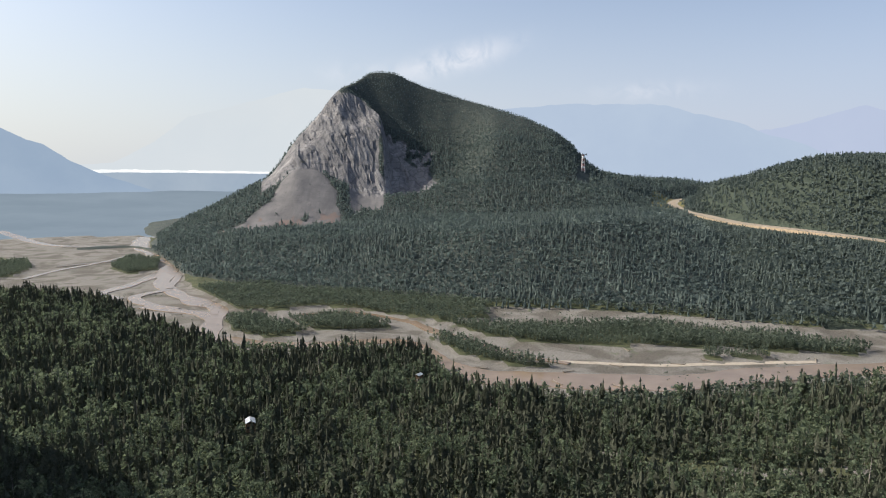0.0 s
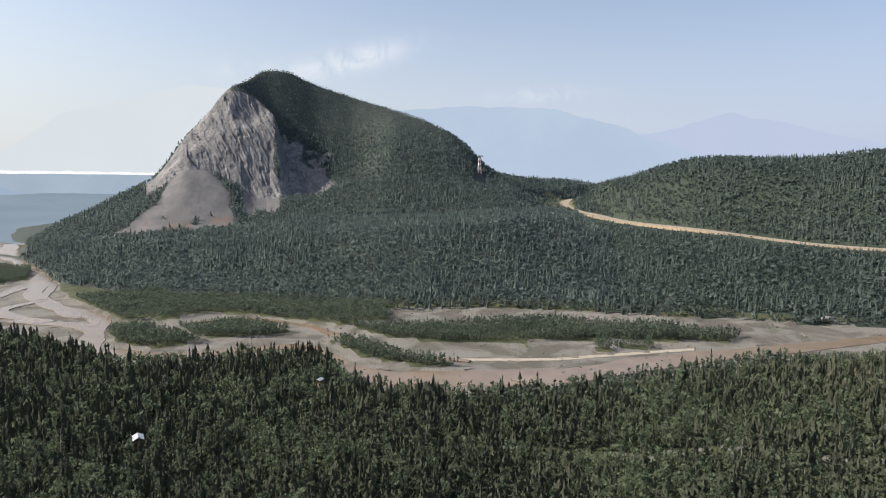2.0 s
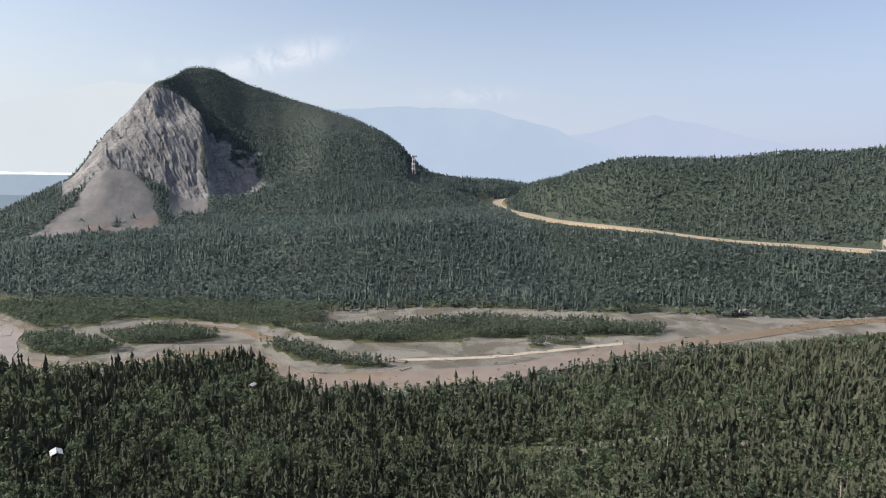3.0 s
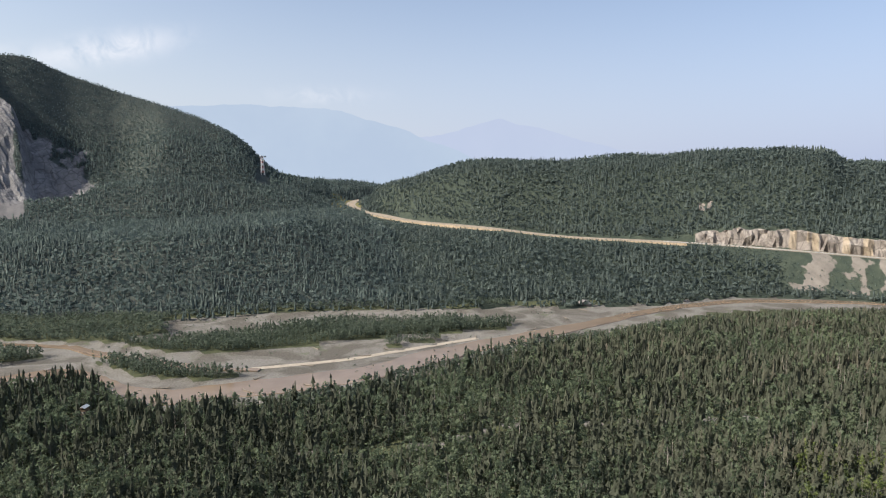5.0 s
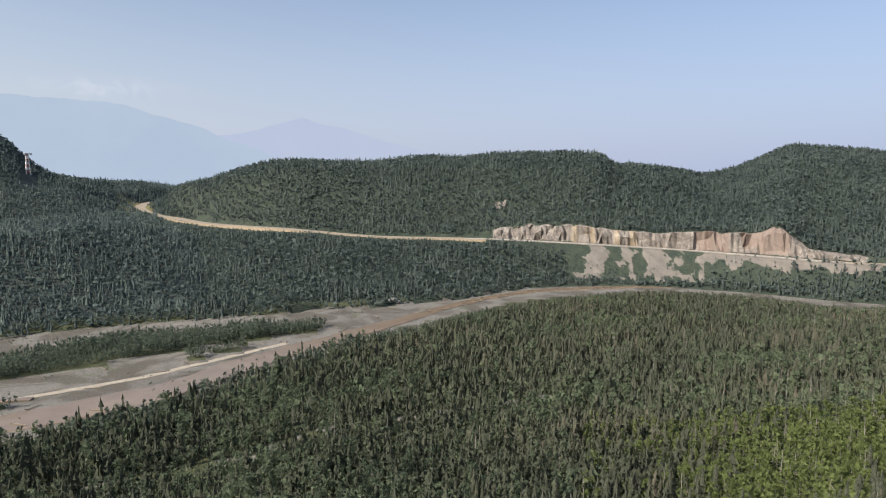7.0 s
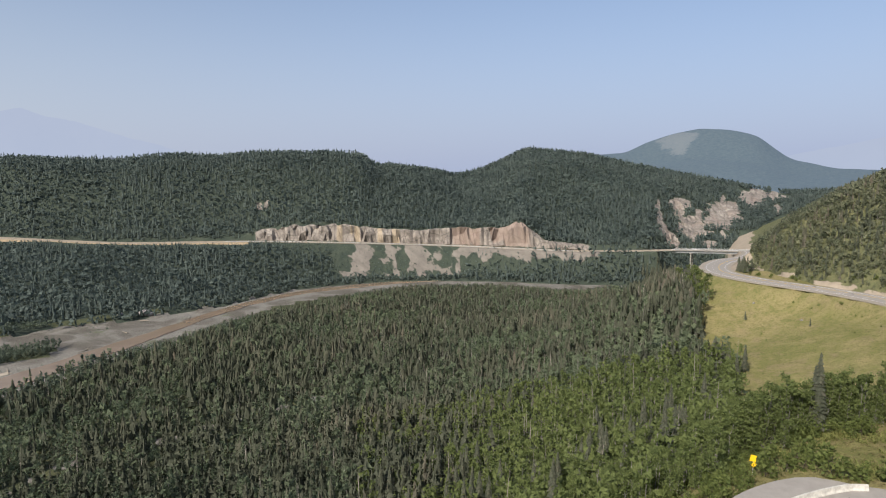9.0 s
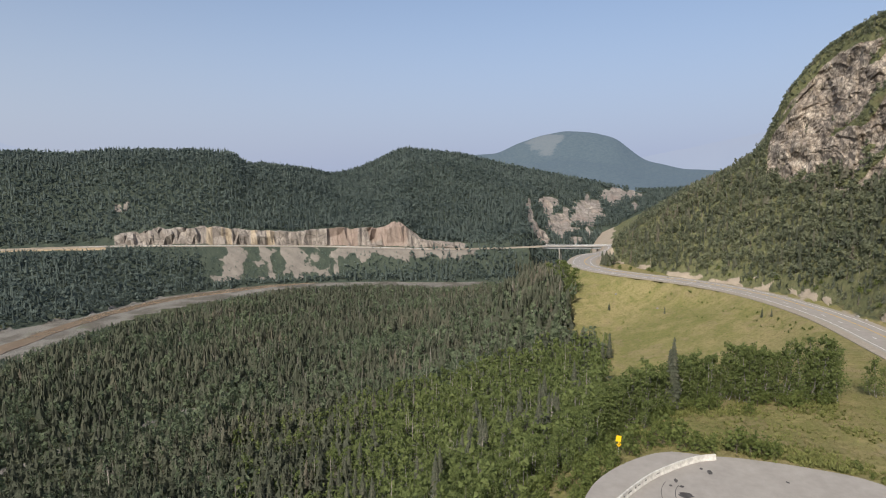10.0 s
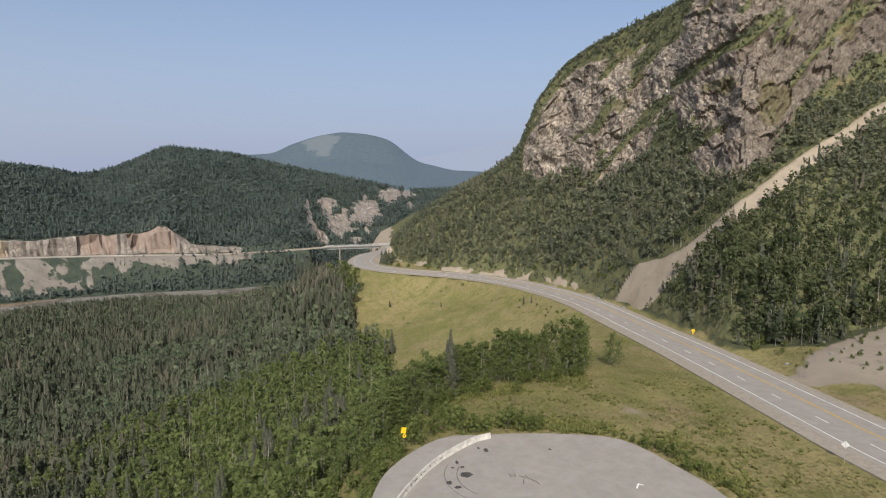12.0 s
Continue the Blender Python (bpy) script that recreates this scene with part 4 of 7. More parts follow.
def sheet(name, bs, ds, height, form, material, label, category, margin=4.0):
    """A piece of the land over a fan of bearings and distances, kept where it stands above the valley ground."""
    bb, dd = np.meshgrid(bs, ds, indexing="ij") if ds.ndim == 1 else (np.repeat(bs[:, None], ds.shape[1], 1), ds)
    x, y = polar(bb, dd)
    z = height(x, y)
    keep = np.ones(z.shape, bool)
    which = np.full(z.shape, form)
    if form:
        keep = z > h_ground(x, y) - margin
    rock, scree = rock_scree(x, y, which)
    grass, gravel = grass_mask(x, y, which), gravel_mask(x, y, which)
    z = graded(x, y, z)
    x, y, z = rugged(x, y, z, which, rock)
    nb, nd = z.shape
    idx = np.arange(nb * nd).reshape(nb, nd)
    q = np.stack([idx[:-1, :-1], idx[1:, :-1], idx[1:, 1:], idx[:-1, 1:]], -1).reshape(-1, 4)[:, ::-1]
    kq = (keep[:-1, :-1] | keep[1:, :-1] | keep[1:, 1:] | keep[:-1, 1:]).ravel()
    q = q[kq]
    used = np.unique(q)
    back_map = np.zeros(nb * nd, int)
    back_map[used] = np.arange(len(used))
    v = np.stack([x, y, z], -1).reshape(-1, 3)[used]
    # cliff rock grows darker towards its right end
    darker_right = smooth(116, 127, bearing(x, y)[0] + 5 * fbm(x, y, 50, 3)) * (form == 3)
    rust, ochre = stains(x, y, form)
    at = {k: a.ravel()[used] for k, a in (("rust", rust), ("ochre", ochre), ("rock", rock), ("scree", scree), ("grass", grass), ("gravel", gravel), ("darker_right", darker_right))}
    ob = mesh_object(name, v, back_map[q], [material], form not in (1, 2, 3), at)
    return tagged(ob, label, category, kind="structure")


def steps(a, b, ratio):
    return a * ratio ** np.arange(int(math.log(b / a) / math.log(ratio)) + 2)


GROUND_BEARINGS = np.concatenate([np.arange(-180, -46, 4.0), np.arange(-46, 140, 0.5), np.arange(140, 180.1, 4.0)])
sheet("ground", GROUND_BEARINGS, np.concatenate([[0.3, 2, 5], steps(10, 4850, 1.029)]), h_ground, 0, M_GROUND, "valley floor with forest soil, grass and pale river gravel", "ground")
sheet("forested_hills", np.arange(16, 105, 0.22), np.concatenate([np.arange(455, 640, 9), np.arange(640, 740, 2.5), np.arange(740, 1000, 7), np.arange(1000, 1500, 22)]), h_far, 1, M_FAR,
      "long wooded hillside with pale rock cut above the road", "hill")
sheet("rock_mountain", np.arange(-30, 26, 0.14), np.concatenate([np.arange(455, 880, 10), np.arange(880, 1290, 4.5), np.arange(1290, 1700, 30)]), h_lion, 2, M_LION,
      "tall hump of grey rock with scree fan and dark wooded flank", "mountain")
CLIFF_BEARINGS = np.concatenate([np.arange(89.8, 103, 0.25), np.arange(103, 134, 0.16), np.arange(134, 160, 1.0)])


def cliff_rows(bs):
    """Distances that follow the cliff's own foot and top, so that its wall is cut evenly."""
    toe, foot, top = (knot(bs, CLIFF, i) for i in (1, 3, 5))
    marks = [toe * 0 + 80, toe - 4, foot - 4, top + 6, top * 0 + 900]
    rows = []
    for a, b, n in zip(marks, marks[1:], (22, 90, 210, 30)):
        rows += [a + (b - a) * (k / n) for k in range(n)]
    return np.maximum.accumulate(np.stack(rows + [marks[-1]], 1), axis=1)


sheet("cliff_mountain", CLIFF_BEARINGS, cliff_rows(CLIFF_BEARINGS), h_cliff, 3, M_CLIFF,
      "steep brown rock cliff over wooded slope beside the highway", "mountain")
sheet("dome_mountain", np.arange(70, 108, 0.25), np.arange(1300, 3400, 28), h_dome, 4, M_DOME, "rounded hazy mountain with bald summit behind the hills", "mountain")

# ---------------------------------------------------------------- far ranges in smoke, at the edge of sight


def ridge(name, dist, foot_el, crest, material, label, rough_size, rough_amp, back=250.0):
    """A far range: a slope that climbs away to a ragged crest given as bearing, elevation."""
    bs = np.arange(crest[0][0], crest[-1][0], 0.12)
    el = np.interp(bs, [c[0] for c in crest], [c[1] for c in crest])
    el = el + rough_amp * fbm(bs * 10, bs * 0 + dist, rough_size * 10, 5, 0.55)
    rows = 9
    v = np.zeros((rows, len(bs), 3))
    for r in range(rows):
        f = r / (rows - 1)
        e = foot_el + (el - foot_el) * f
        d = dist + back * f + 30 * fbm(bs * 10 + 50 * r, bs * 0 + r, 8, 3)
        v[r, :, 0], v[r, :, 1] = polar(bs, d)
        v[r, :, 2] = EYE_HEIGHT + d * rise(e)
    idx = np.arange(rows * len(bs)).reshape(rows, -1)
    q = np.stack([idx[:-1, :-1], idx[:-1, 1:], idx[1:, 1:], idx[1:, :-1]], -1).reshape(-1, 4)
    return tagged(mesh_object(name, v.reshape(-1, 3), q, [material], True), label, "mountain", kind="structure")


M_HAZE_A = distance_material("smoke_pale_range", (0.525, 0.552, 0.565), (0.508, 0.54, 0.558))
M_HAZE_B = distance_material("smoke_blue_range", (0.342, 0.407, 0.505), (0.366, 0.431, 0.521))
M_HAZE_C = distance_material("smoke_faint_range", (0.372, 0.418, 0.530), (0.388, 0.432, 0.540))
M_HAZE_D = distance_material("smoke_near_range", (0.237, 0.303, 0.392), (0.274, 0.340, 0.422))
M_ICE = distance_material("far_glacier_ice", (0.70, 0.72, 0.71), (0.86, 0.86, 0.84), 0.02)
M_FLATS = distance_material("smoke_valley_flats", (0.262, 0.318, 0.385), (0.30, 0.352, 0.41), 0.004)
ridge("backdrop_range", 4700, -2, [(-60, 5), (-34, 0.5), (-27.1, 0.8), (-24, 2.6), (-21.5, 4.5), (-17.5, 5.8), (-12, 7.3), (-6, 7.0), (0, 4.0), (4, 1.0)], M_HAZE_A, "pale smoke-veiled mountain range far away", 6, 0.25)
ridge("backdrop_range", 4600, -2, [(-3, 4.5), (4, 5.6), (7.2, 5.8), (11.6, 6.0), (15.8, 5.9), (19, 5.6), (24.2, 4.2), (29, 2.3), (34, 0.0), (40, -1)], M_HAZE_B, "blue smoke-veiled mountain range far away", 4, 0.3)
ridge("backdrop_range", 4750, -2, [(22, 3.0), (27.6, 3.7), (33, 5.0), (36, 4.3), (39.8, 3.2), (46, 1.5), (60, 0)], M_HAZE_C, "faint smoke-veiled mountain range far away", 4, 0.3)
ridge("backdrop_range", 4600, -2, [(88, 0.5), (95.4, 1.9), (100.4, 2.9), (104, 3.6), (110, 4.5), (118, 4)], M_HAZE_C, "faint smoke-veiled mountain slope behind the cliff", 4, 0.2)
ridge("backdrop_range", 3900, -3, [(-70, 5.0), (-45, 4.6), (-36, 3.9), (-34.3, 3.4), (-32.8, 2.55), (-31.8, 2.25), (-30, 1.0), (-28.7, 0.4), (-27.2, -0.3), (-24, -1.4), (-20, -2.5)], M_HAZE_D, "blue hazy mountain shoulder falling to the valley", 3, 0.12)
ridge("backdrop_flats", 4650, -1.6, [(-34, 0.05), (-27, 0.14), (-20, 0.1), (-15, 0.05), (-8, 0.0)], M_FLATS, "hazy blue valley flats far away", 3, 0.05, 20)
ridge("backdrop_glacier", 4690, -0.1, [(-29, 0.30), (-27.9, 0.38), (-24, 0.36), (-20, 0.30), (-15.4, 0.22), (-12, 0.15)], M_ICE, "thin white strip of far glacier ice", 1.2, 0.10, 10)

# woods from 1250 m outward, glowing too, with haze put into the colour
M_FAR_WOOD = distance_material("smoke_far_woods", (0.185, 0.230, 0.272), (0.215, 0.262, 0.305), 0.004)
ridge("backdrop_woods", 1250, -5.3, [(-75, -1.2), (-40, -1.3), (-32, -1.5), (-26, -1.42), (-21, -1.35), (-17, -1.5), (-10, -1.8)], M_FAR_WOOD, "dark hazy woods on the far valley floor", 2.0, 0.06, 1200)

# one soft cloud bank over the mountain, its sunlit brightness put in as glow
m = Nodes("cloud_vapour")
glow, clear, blend = m.add("ShaderNodeEmission"), m.add("ShaderNodeBsdfTransparent"), m.add("ShaderNodeMixShader")
glow.inputs[0].default_value = (0.70, 0.69, 0.71, 1)
m.link(m.math("MULTIPLY", m.math("MULTIPLY", m.attr("thick"), m.ramp(m.noise(0.006, 6, 0.6, None, 0.6), (0.34, (0, 0, 0)), (0.6, (1, 1, 1)))), 0.75), blend.inputs[0])
m.link(clear.outputs[0], blend.inputs[1])
m.link(glow.outputs[0], blend.inputs[2])
m.link(blend.outputs[0], m.out.inputs[0])
cb, ce = np.meshgrid(np.linspace(-13, 25, 90), np.linspace(5.5, 13.5, 27), indexing="ij")
cd = 4820 + 25 * fbm(cb * 10, ce * 10, 20, 3)
cx, cy = polar(cb, cd)
thick = np.exp(-((cb - 1.6 + 0.9 * (10.4 - ce)) / 3.4) ** 2 - ((ce - 9.8 - 0.16 * (cb - 1)) / 1.0) ** 2) + 0.4 * np.exp(-((cb - 17.5) / 4.0) ** 2 - ((ce - 6.9) / 0.6) ** 2) + 0.5 * np.exp(-((cb + 6.5) / 3.2) ** 2 - ((ce - 8.6) / 0.8) ** 2)
ci = np.arange(cb.size).reshape(cb.shape)
cq = np.stack([ci[:-1, :-1], ci[1:, :-1], ci[1:, 1:], ci[:-1, 1:]], -1).reshape(-1, 4)
cloud = mesh_object("backdrop_cloud", np.stack([cx, cy, EYE_HEIGHT + cd * rise(ce)], -1).reshape(-1, 3), cq, [m.mat], True, {"thick": thick})
cloud.visible_shadow = False
tagged(cloud, "faint white cloud bank above the rock mountain", "cloud", kind="structure")

# ---------------------------------------------------------------- trees


def spruce_shape(rng, tiers, sides, trunk=True, fat=0.13, ragged=0.35):
    """A spruce one unit tall: tiers of drooping boughs on a thin trunk. Returns vertices, triangles, material index."""
    v, f, mi = [], [], []
    if trunk:
        for k in range(3):
            a = k * 2.094
            v += [(0.012 * math.cos(a), 0.012 * math.sin(a), 0), (0.004 * math.cos(a), 0.004 * math.sin(a), 0.9)]
        for k in range(3):
            a, b = 2 * k, 2 * ((k + 1) % 3)
            f += [(a, b, b + 1), (a, b + 1, a + 1)]
            mi += [1, 1]
    base = rng.uniform(0.06, 0.14)
    for t in range(tiers):
        u = t / tiers
        z0 = base + (1 - base) * u * 0.96
        z1 = min(1.0, z0 + (1 - base) * (2.1 / tiers) * (1 - 0.25 * u))
        r = fat * (1 - u) ** 0.8 * rng.uniform(0.8, 1.2) + 0.012
        turn = rng.uniform(0, 6.28)
        lean = rng.normal(0, 0.006, 2)
        i0 = len(v)
        v.append((lean[0], lean[1], z1))
        for s in range(sides):
            a = turn + s * 6.283 / sides
            k = r * (1 + ragged * (1 if s % 2 else -1) * rng.uniform(0.5, 1.2))
            v.append((k * math.cos(a) + lean[0], k * math.sin(a) + lean[1], z0 + rng.uniform(-0.02, 0.02)))
        for s in range(sides):
            f.append((i0, i0 + 1 + s, i0 + 1 + (s + 1) % sides))
            mi.append(0)
    return np.array(v), np.array(f), np.array(mi)


def leafy_shape(rng, clumps, size, width, trunk=True, low=0.22, spike=0.0):
    """A broadleaf tree one unit tall: a crown of many small ragged clumps in uneven lobes, with a pale trunk."""
    v, f, mi = [], [], []
    if trunk:
        for k in range(3):
            a = k * 2.094
            v += [(0.009 * math.cos(a), 0.009 * math.sin(a), 0), (0.005 * math.cos(a) + 0.01, 0.006 * math.sin(a), 0.75)]
        for k in range(3):
            a, b = 2 * k, 2 * ((k + 1) % 3)
            f += [(a, b, b + 1), (a, b + 1, a + 1)]
            mi += [1, 1]
    lobes = [(rng.normal(0, width * 0.45), rng.normal(0, width * 0.45), rng.uniform(low + 0.1, 0.9), rng.uniform(0.5, 0.9)) for _ in range(5)]
    for c in range(clumps):
        lx, ly, lz, lr = lobes[rng.integers(0, len(lobes))]
        d = rng.normal(0, 1, 3)
        d /= np.linalg.norm(d) + 1e-6
        rad = lr * rng.uniform(0.55, 1.0)
        taper = 1.0 - 0.55 * spike * lz
        p = np.array([lx * taper + d[0] * rad * width * taper, ly * taper + d[1] * rad * width * taper, lz + d[2] * rad * 0.26])
        p[2] = min(max(p[2], low * 0.6), 1.0)
        nrm = d + rng.normal(0, 0.6, 3)
        nrm /= np.linalg.norm(nrm) + 1e-6
        t1 = np.cross(nrm, rng.normal(0, 1, 3))
        t1 /= np.linalg.norm(t1) + 1e-6
        t2 = np.cross(nrm, t1)
        s = size * rng.uniform(0.6, 1.3)
        i0 = len(v)
        v += [tuple(p + t1 * s), tuple(p + t2 * s * 0.9 - t1 * 0.35 * s), tuple(p - t2 * s * 0.8 - t1 * 0.5 * s + nrm * 0.25 * s)]
        f.append((i0, i0 + 1, i0 + 2))
        mi.append(0)
    return np.array(v), np.array(f), np.array(mi)


def snag_shape(rng, limbs):
    """A dead tree one unit tall: a bare pole with short stubs."""
    v, f, mi = [], [], []

    def rod(a, b, ra, rb):
        i0 = len(v)
        for k in range(3):
            g = k * 2.094
            v.append((a[0] + ra * math.cos(g), a[1] + ra * math.sin(g), a[2]))
            v.append((b[0] + rb * math.cos(g), b[1] + rb * math.sin(g), b[2]))
        for k in range(3):
            p, q = i0 + 2 * k, i0 + 2 * ((k + 1) % 3)
            f.extend([(p, q, q + 1), (p, q + 1, p + 1)])
            mi.extend([0, 0])
    rod((0, 0, 0), (rng.normal(0, 0.02), rng.normal(0, 0.02), 1), 0.013, 0.004)
    for _ in range(limbs):
        z, a, n = rng.uniform(0.3, 0.95), rng.uniform(0, 6.28), rng.uniform(0.06, 0.16)
        rod((0, 0, z), (n * math.cos(a), n * math.sin(a), z + rng.uniform(-0.03, 0.1)), 0.006, 0.002)
    return np.array(v), np.array(f), np.array(mi)


def stand(name, shapes, x, y, z, tall, wide, tone, materials, label, category, rounded=False):
    """Many trees as one mesh: every tree a turned and scaled shape, with a tone of its own."""
    rng = np.random.default_rng(len(x) + 5)
    pick = rng.integers(0, len(shapes), len(x))
    vs, fs, ms, ts, base = [], [], [], [], 0
    for k, (v, f, mi) in enumerate(shapes):
        s = np.where(pick == k)[0]
        if not len(s):
            continue
        a = rng.uniform(0, 6.283, len(s))
        ca, sa = np.cos(a)[:, None], np.sin(a)[:, None]
        w, h = wide[s][:, None], tall[s][:, None]
        lx, ly = rng.normal(0, 0.02, (2, len(s), 1))
        vx = (v[:, 0] * ca - v[:, 1] * sa) * w + x[s][:, None] + lx * v[:, 2] * h
        vy = (v[:, 0] * sa + v[:, 1] * ca) * w + y[s][:, None] + ly * v[:, 2] * h
        vz = v[:, 2] * h + z[s][:, None] - 0.2
        vs.append(np.stack([vx, vy, vz], -1).reshape(-1, 3))
        fs.append((f[None] + (np.arange(len(s)) * len(v))[:, None, None] + base).reshape(-1, 3))
        ms.append(np.tile(mi, len(s)))
        ts.append(np.repeat(tone[s], len(v)))
        base += len(s) * len(v)
    ob = mesh_object(name, np.concatenate(vs), np.concatenate(fs), materials, rounded, {"tone": np.concatenate(ts)}, np.concatenate(ms))
    return tagged(ob, label, category, kind="stuff")


def scatter(b0, b1, d0, d1, gap, seed):
    """Jittered places over a fan, about one every gap metres."""
    rng = np.random.default_rng(seed)
    gx, gy = np.meshgrid(np.arange(-d1, d1, gap), np.arange(-d1 * 0.8, d1, gap))
    x = gx.ravel() + rng.uniform(-0.5, 0.5, gx.size) * gap
    y = gy.ravel() + rng.uniform(-0.5, 0.5, gx.size) * gap
    b, d = bearing(x, y)
    k = (b > b0) & (b < b1) & (d > d0) & (d < d1)
    return x[k], y[k], b[k], d[k], rng


def open_land(x, y):
    """Height and form of the land, and where nothing grows tall: gravel, roads, car park, rock, rubble, grass."""
    z, which = land(x, y)
    rock, scree = rock_scree(x, y, which)
    bare = np.maximum(rock, scree)
    bare = np.maximum(bare, gravel_mask(x, y, which))
    for line, half in ((ROAD_A, 10.8), (ROAD_B, 10.5)):
        bare = np.where(near_line(x, y, line)[0] < half, 1.0, bare)
    bare = np.where(inside(x, y, LOT), 1.0, bare)
    bare = np.where(near_line(x, y, np.array([(*p, 0.0) for p in TRACK]))[0] < 3.2, 1.0, bare)
    for isl in ISLANDS:
        bare = np.where(inside(x, y, isl), 1.0, bare)
    for cx, cy in CABINS:
        bare = np.where(np.hypot(x - cx, y - cy + 3) < 8, 1.0, bare)
    return z, which, bare, grass_mask(x, y, which)


shape_rng = np.random.default_rng(21)
SPRUCE_NEAR = [spruce_shape(shape_rng, 10, 5, False, shape_rng.uniform(0.08, 0.14), 0.55) for _ in range(8)]
SPRUCE_MID = [spruce_shape(shape_rng, 5, 4, False, shape_rng.uniform(0.1, 0.15), 0.5) for _ in range(6)]
SPRUCE_FAR = [spruce_shape(shape_rng, 3, 3, False, shape_rng.uniform(0.14, 0.19), 0.3) for _ in range(6)]
LEAFY_NEAR = [leafy_shape(shape_rng, 46, 0.066, 0.17) for _ in range(6)]
LEAFY_MID = [leafy_shape(shape_rng, 20, 0.10, 0.18) for _ in range(6)]
LEAFY_FAR = [leafy_shape(shape_rng, 6, 0.22, 0.27, False, 0.1) for _ in range(6)]
SLOPE_LEAFY = [leafy_shape(shape_rng, 27, 0.125, 0.23, True, 0.05) for _ in range(7)]
SAPLING = [leafy_shape(shape_rng, 15, 0.105, 0.13, False, 0.06, 0.6) for _ in range(6)]
POPLAR = [leafy_shape(shape_rng, 22, 0.095, 0.12, False, 0.06, 0.6) for _ in range(6)]
SNAG = [snag_shape(shape_rng, 3) for _ in range(5)]

# wood on this side of the river
x, y, b, d, rng = scatter(-48, 100, 75, 660, 2.4, 31)
z, which, bare, grass = open_land(x, y)
sb_, sd_ = bearing(*np.array(SHORE_NEAR, float).T)
this_side = (d < np.interp(b, sb_, sd_) + 8) | (b < -25) | (b > 48)
ok = (which == 0) & this_side & (bare < 0.4) & ((d < 480) | (b < -20) | ((b > 50) & (b < 92))) & (rng.uniform(0, 1, len(x)) > grass * 1.02) & ~((d < 112) & (b > 90.5)) & (d > 96)
x, y, z, b, d, grass = (a[ok] for a in (x, y, z, b, d, grass))
kind = rng.uniform(0, 1, len(x))
mixn = fbm(x, y, 70, 3)
leafy_share = np.clip(0.32 + 0.5 * smooth(0.02, 0.32, mixn) + 0.75 * smooth(58, 80, b) * smooth(360, 170, d), 0, 0.92)
shore = smooth(30, 12, near_line(x, y, np.array([(*p, 0.0) for p in SHORE_NEAR]))[0]) * smooth(-5, 25, b)
dead_share = 0.03 + 0.055 * smooth(45, 70, b)
is_shore = rng.uniform(0, 1, len(x)) < 0.85 * shore
is_dead = ~is_shore & (kind > 1 - dead_share)
is_leaf = ~is_shore & ~is_dead & (kind < leafy_share)
is_spruce = ~is_shore & ~is_dead & ~is_leaf
tall = 4.0 + 8.6 * rng.uniform(0, 1, len(x)) ** 1.6 * (1 + 0.25 * fbm(x, y, 45, 2)) * (1 - 0.45 * smooth(120, 100, d) * smooth(80, 90, b))
tone = np.clip(0.28 + 0.45 * fbm(x, y, 60, 3) + rng.normal(0, 0.12, len(x)) + 0.27 * smooth(28, 62, b), 0, 1)
# the wood's upper outline against the river: it dips where the bank shows and climbs to a knoll by the bridge
CROWN_LINE = [(36, -13.9), (42.4, -13.1), (47.7, -11.8), (53.9, -10.8), (58.3, -10.1), (63.3, -9.5), (70.1, -9.4), (76.3, -9.75), (78.7, -9.7), (83.2, -8.6), (86.1, -7.15), (87.4, -7.5), (89.5, -8.2), (92, -8.4)]
limit = EYE_HEIGHT + d * rise(np.interp(b, [c[0] for c in CROWN_LINE], [c[1] for c in CROWN_LINE])) - z
knoll = smooth(81, 85, b) * smooth(89.3, 88.3, b) * band(d, 300, 410, 15)
tall = np.where(rng.uniform(0, 1, len(x)) < knoll, np.clip(limit - rng.uniform(0, 5, len(x)), 5, 17), tall)
tall = np.where((b > 38) & ((b < 89.5) | (d > 440)), np.minimum(tall, limit + rng.normal(0, 0.6, len(x))), tall)
stays = tall > 2.2
x, y, z, b, d, tall, tone, is_shore, is_dead, is_leaf, is_spruce = (a[stays] for a in (x, y, z, b, d, tall, tone, is_shore, is_dead, is_leaf, is_spruce))


def grow(sel, name, shapes, tall_k, wide_k, mats, label, category):
    if sel.sum():
        h = tall[sel] * tall_k
        stand(name, shapes, x[sel], y[sel], z[sel], h, h * wide_k * np.random.default_rng(9).uniform(0.8, 1.25, sel.sum()), tone[sel], mats, label, category, shapes is SPRUCE_FAR)


near = d < 260
grow(is_spruce & near, "spruce_forest", SPRUCE_NEAR, 1.0, 1.0, [M_SPRUCE, M_BARK], "dense slender dark green spruce forest on the valley floor", "forest")
grow(is_spruce & ~near, "spruce_forest", SPRUCE_MID, 1.0, 1.05, [M_SPRUCE, M_BARK], "dense dark spruce forest along the river shore", "forest")
grow(is_leaf & near & (b < 58), "birch_wood", LEAFY_NEAR, 0.85, 0.9, [M_LEAF_VALLEY, M_BIRCH], "dull green birches mixed into the near spruce forest", "forest")
grow(is_leaf & near & (b >= 58), "birch_wood", LEAFY_NEAR, 0.85, 0.9, [M_LEAF, M_BIRCH], "light green birch and aspen wood below the car park", "forest")
grow(is_leaf & ~near, "birch_wood", LEAFY_MID, 0.85, 0.9, [M_LEAF_VALLEY, M_BIRCH], "green birch trees mixed into the valley spruce forest", "forest")
grow(is_dead, "dead_trees", SNAG, 0.95, 1.0, [M_DEAD], "bare grey dead trees standing among the spruces", "dead trees")
grow(is_shore, "poplar_thicket", POPLAR, 0.75, 1.1, [M_POPLAR, M_BIRCH], "fresh green young poplars along the river shore", "forest")

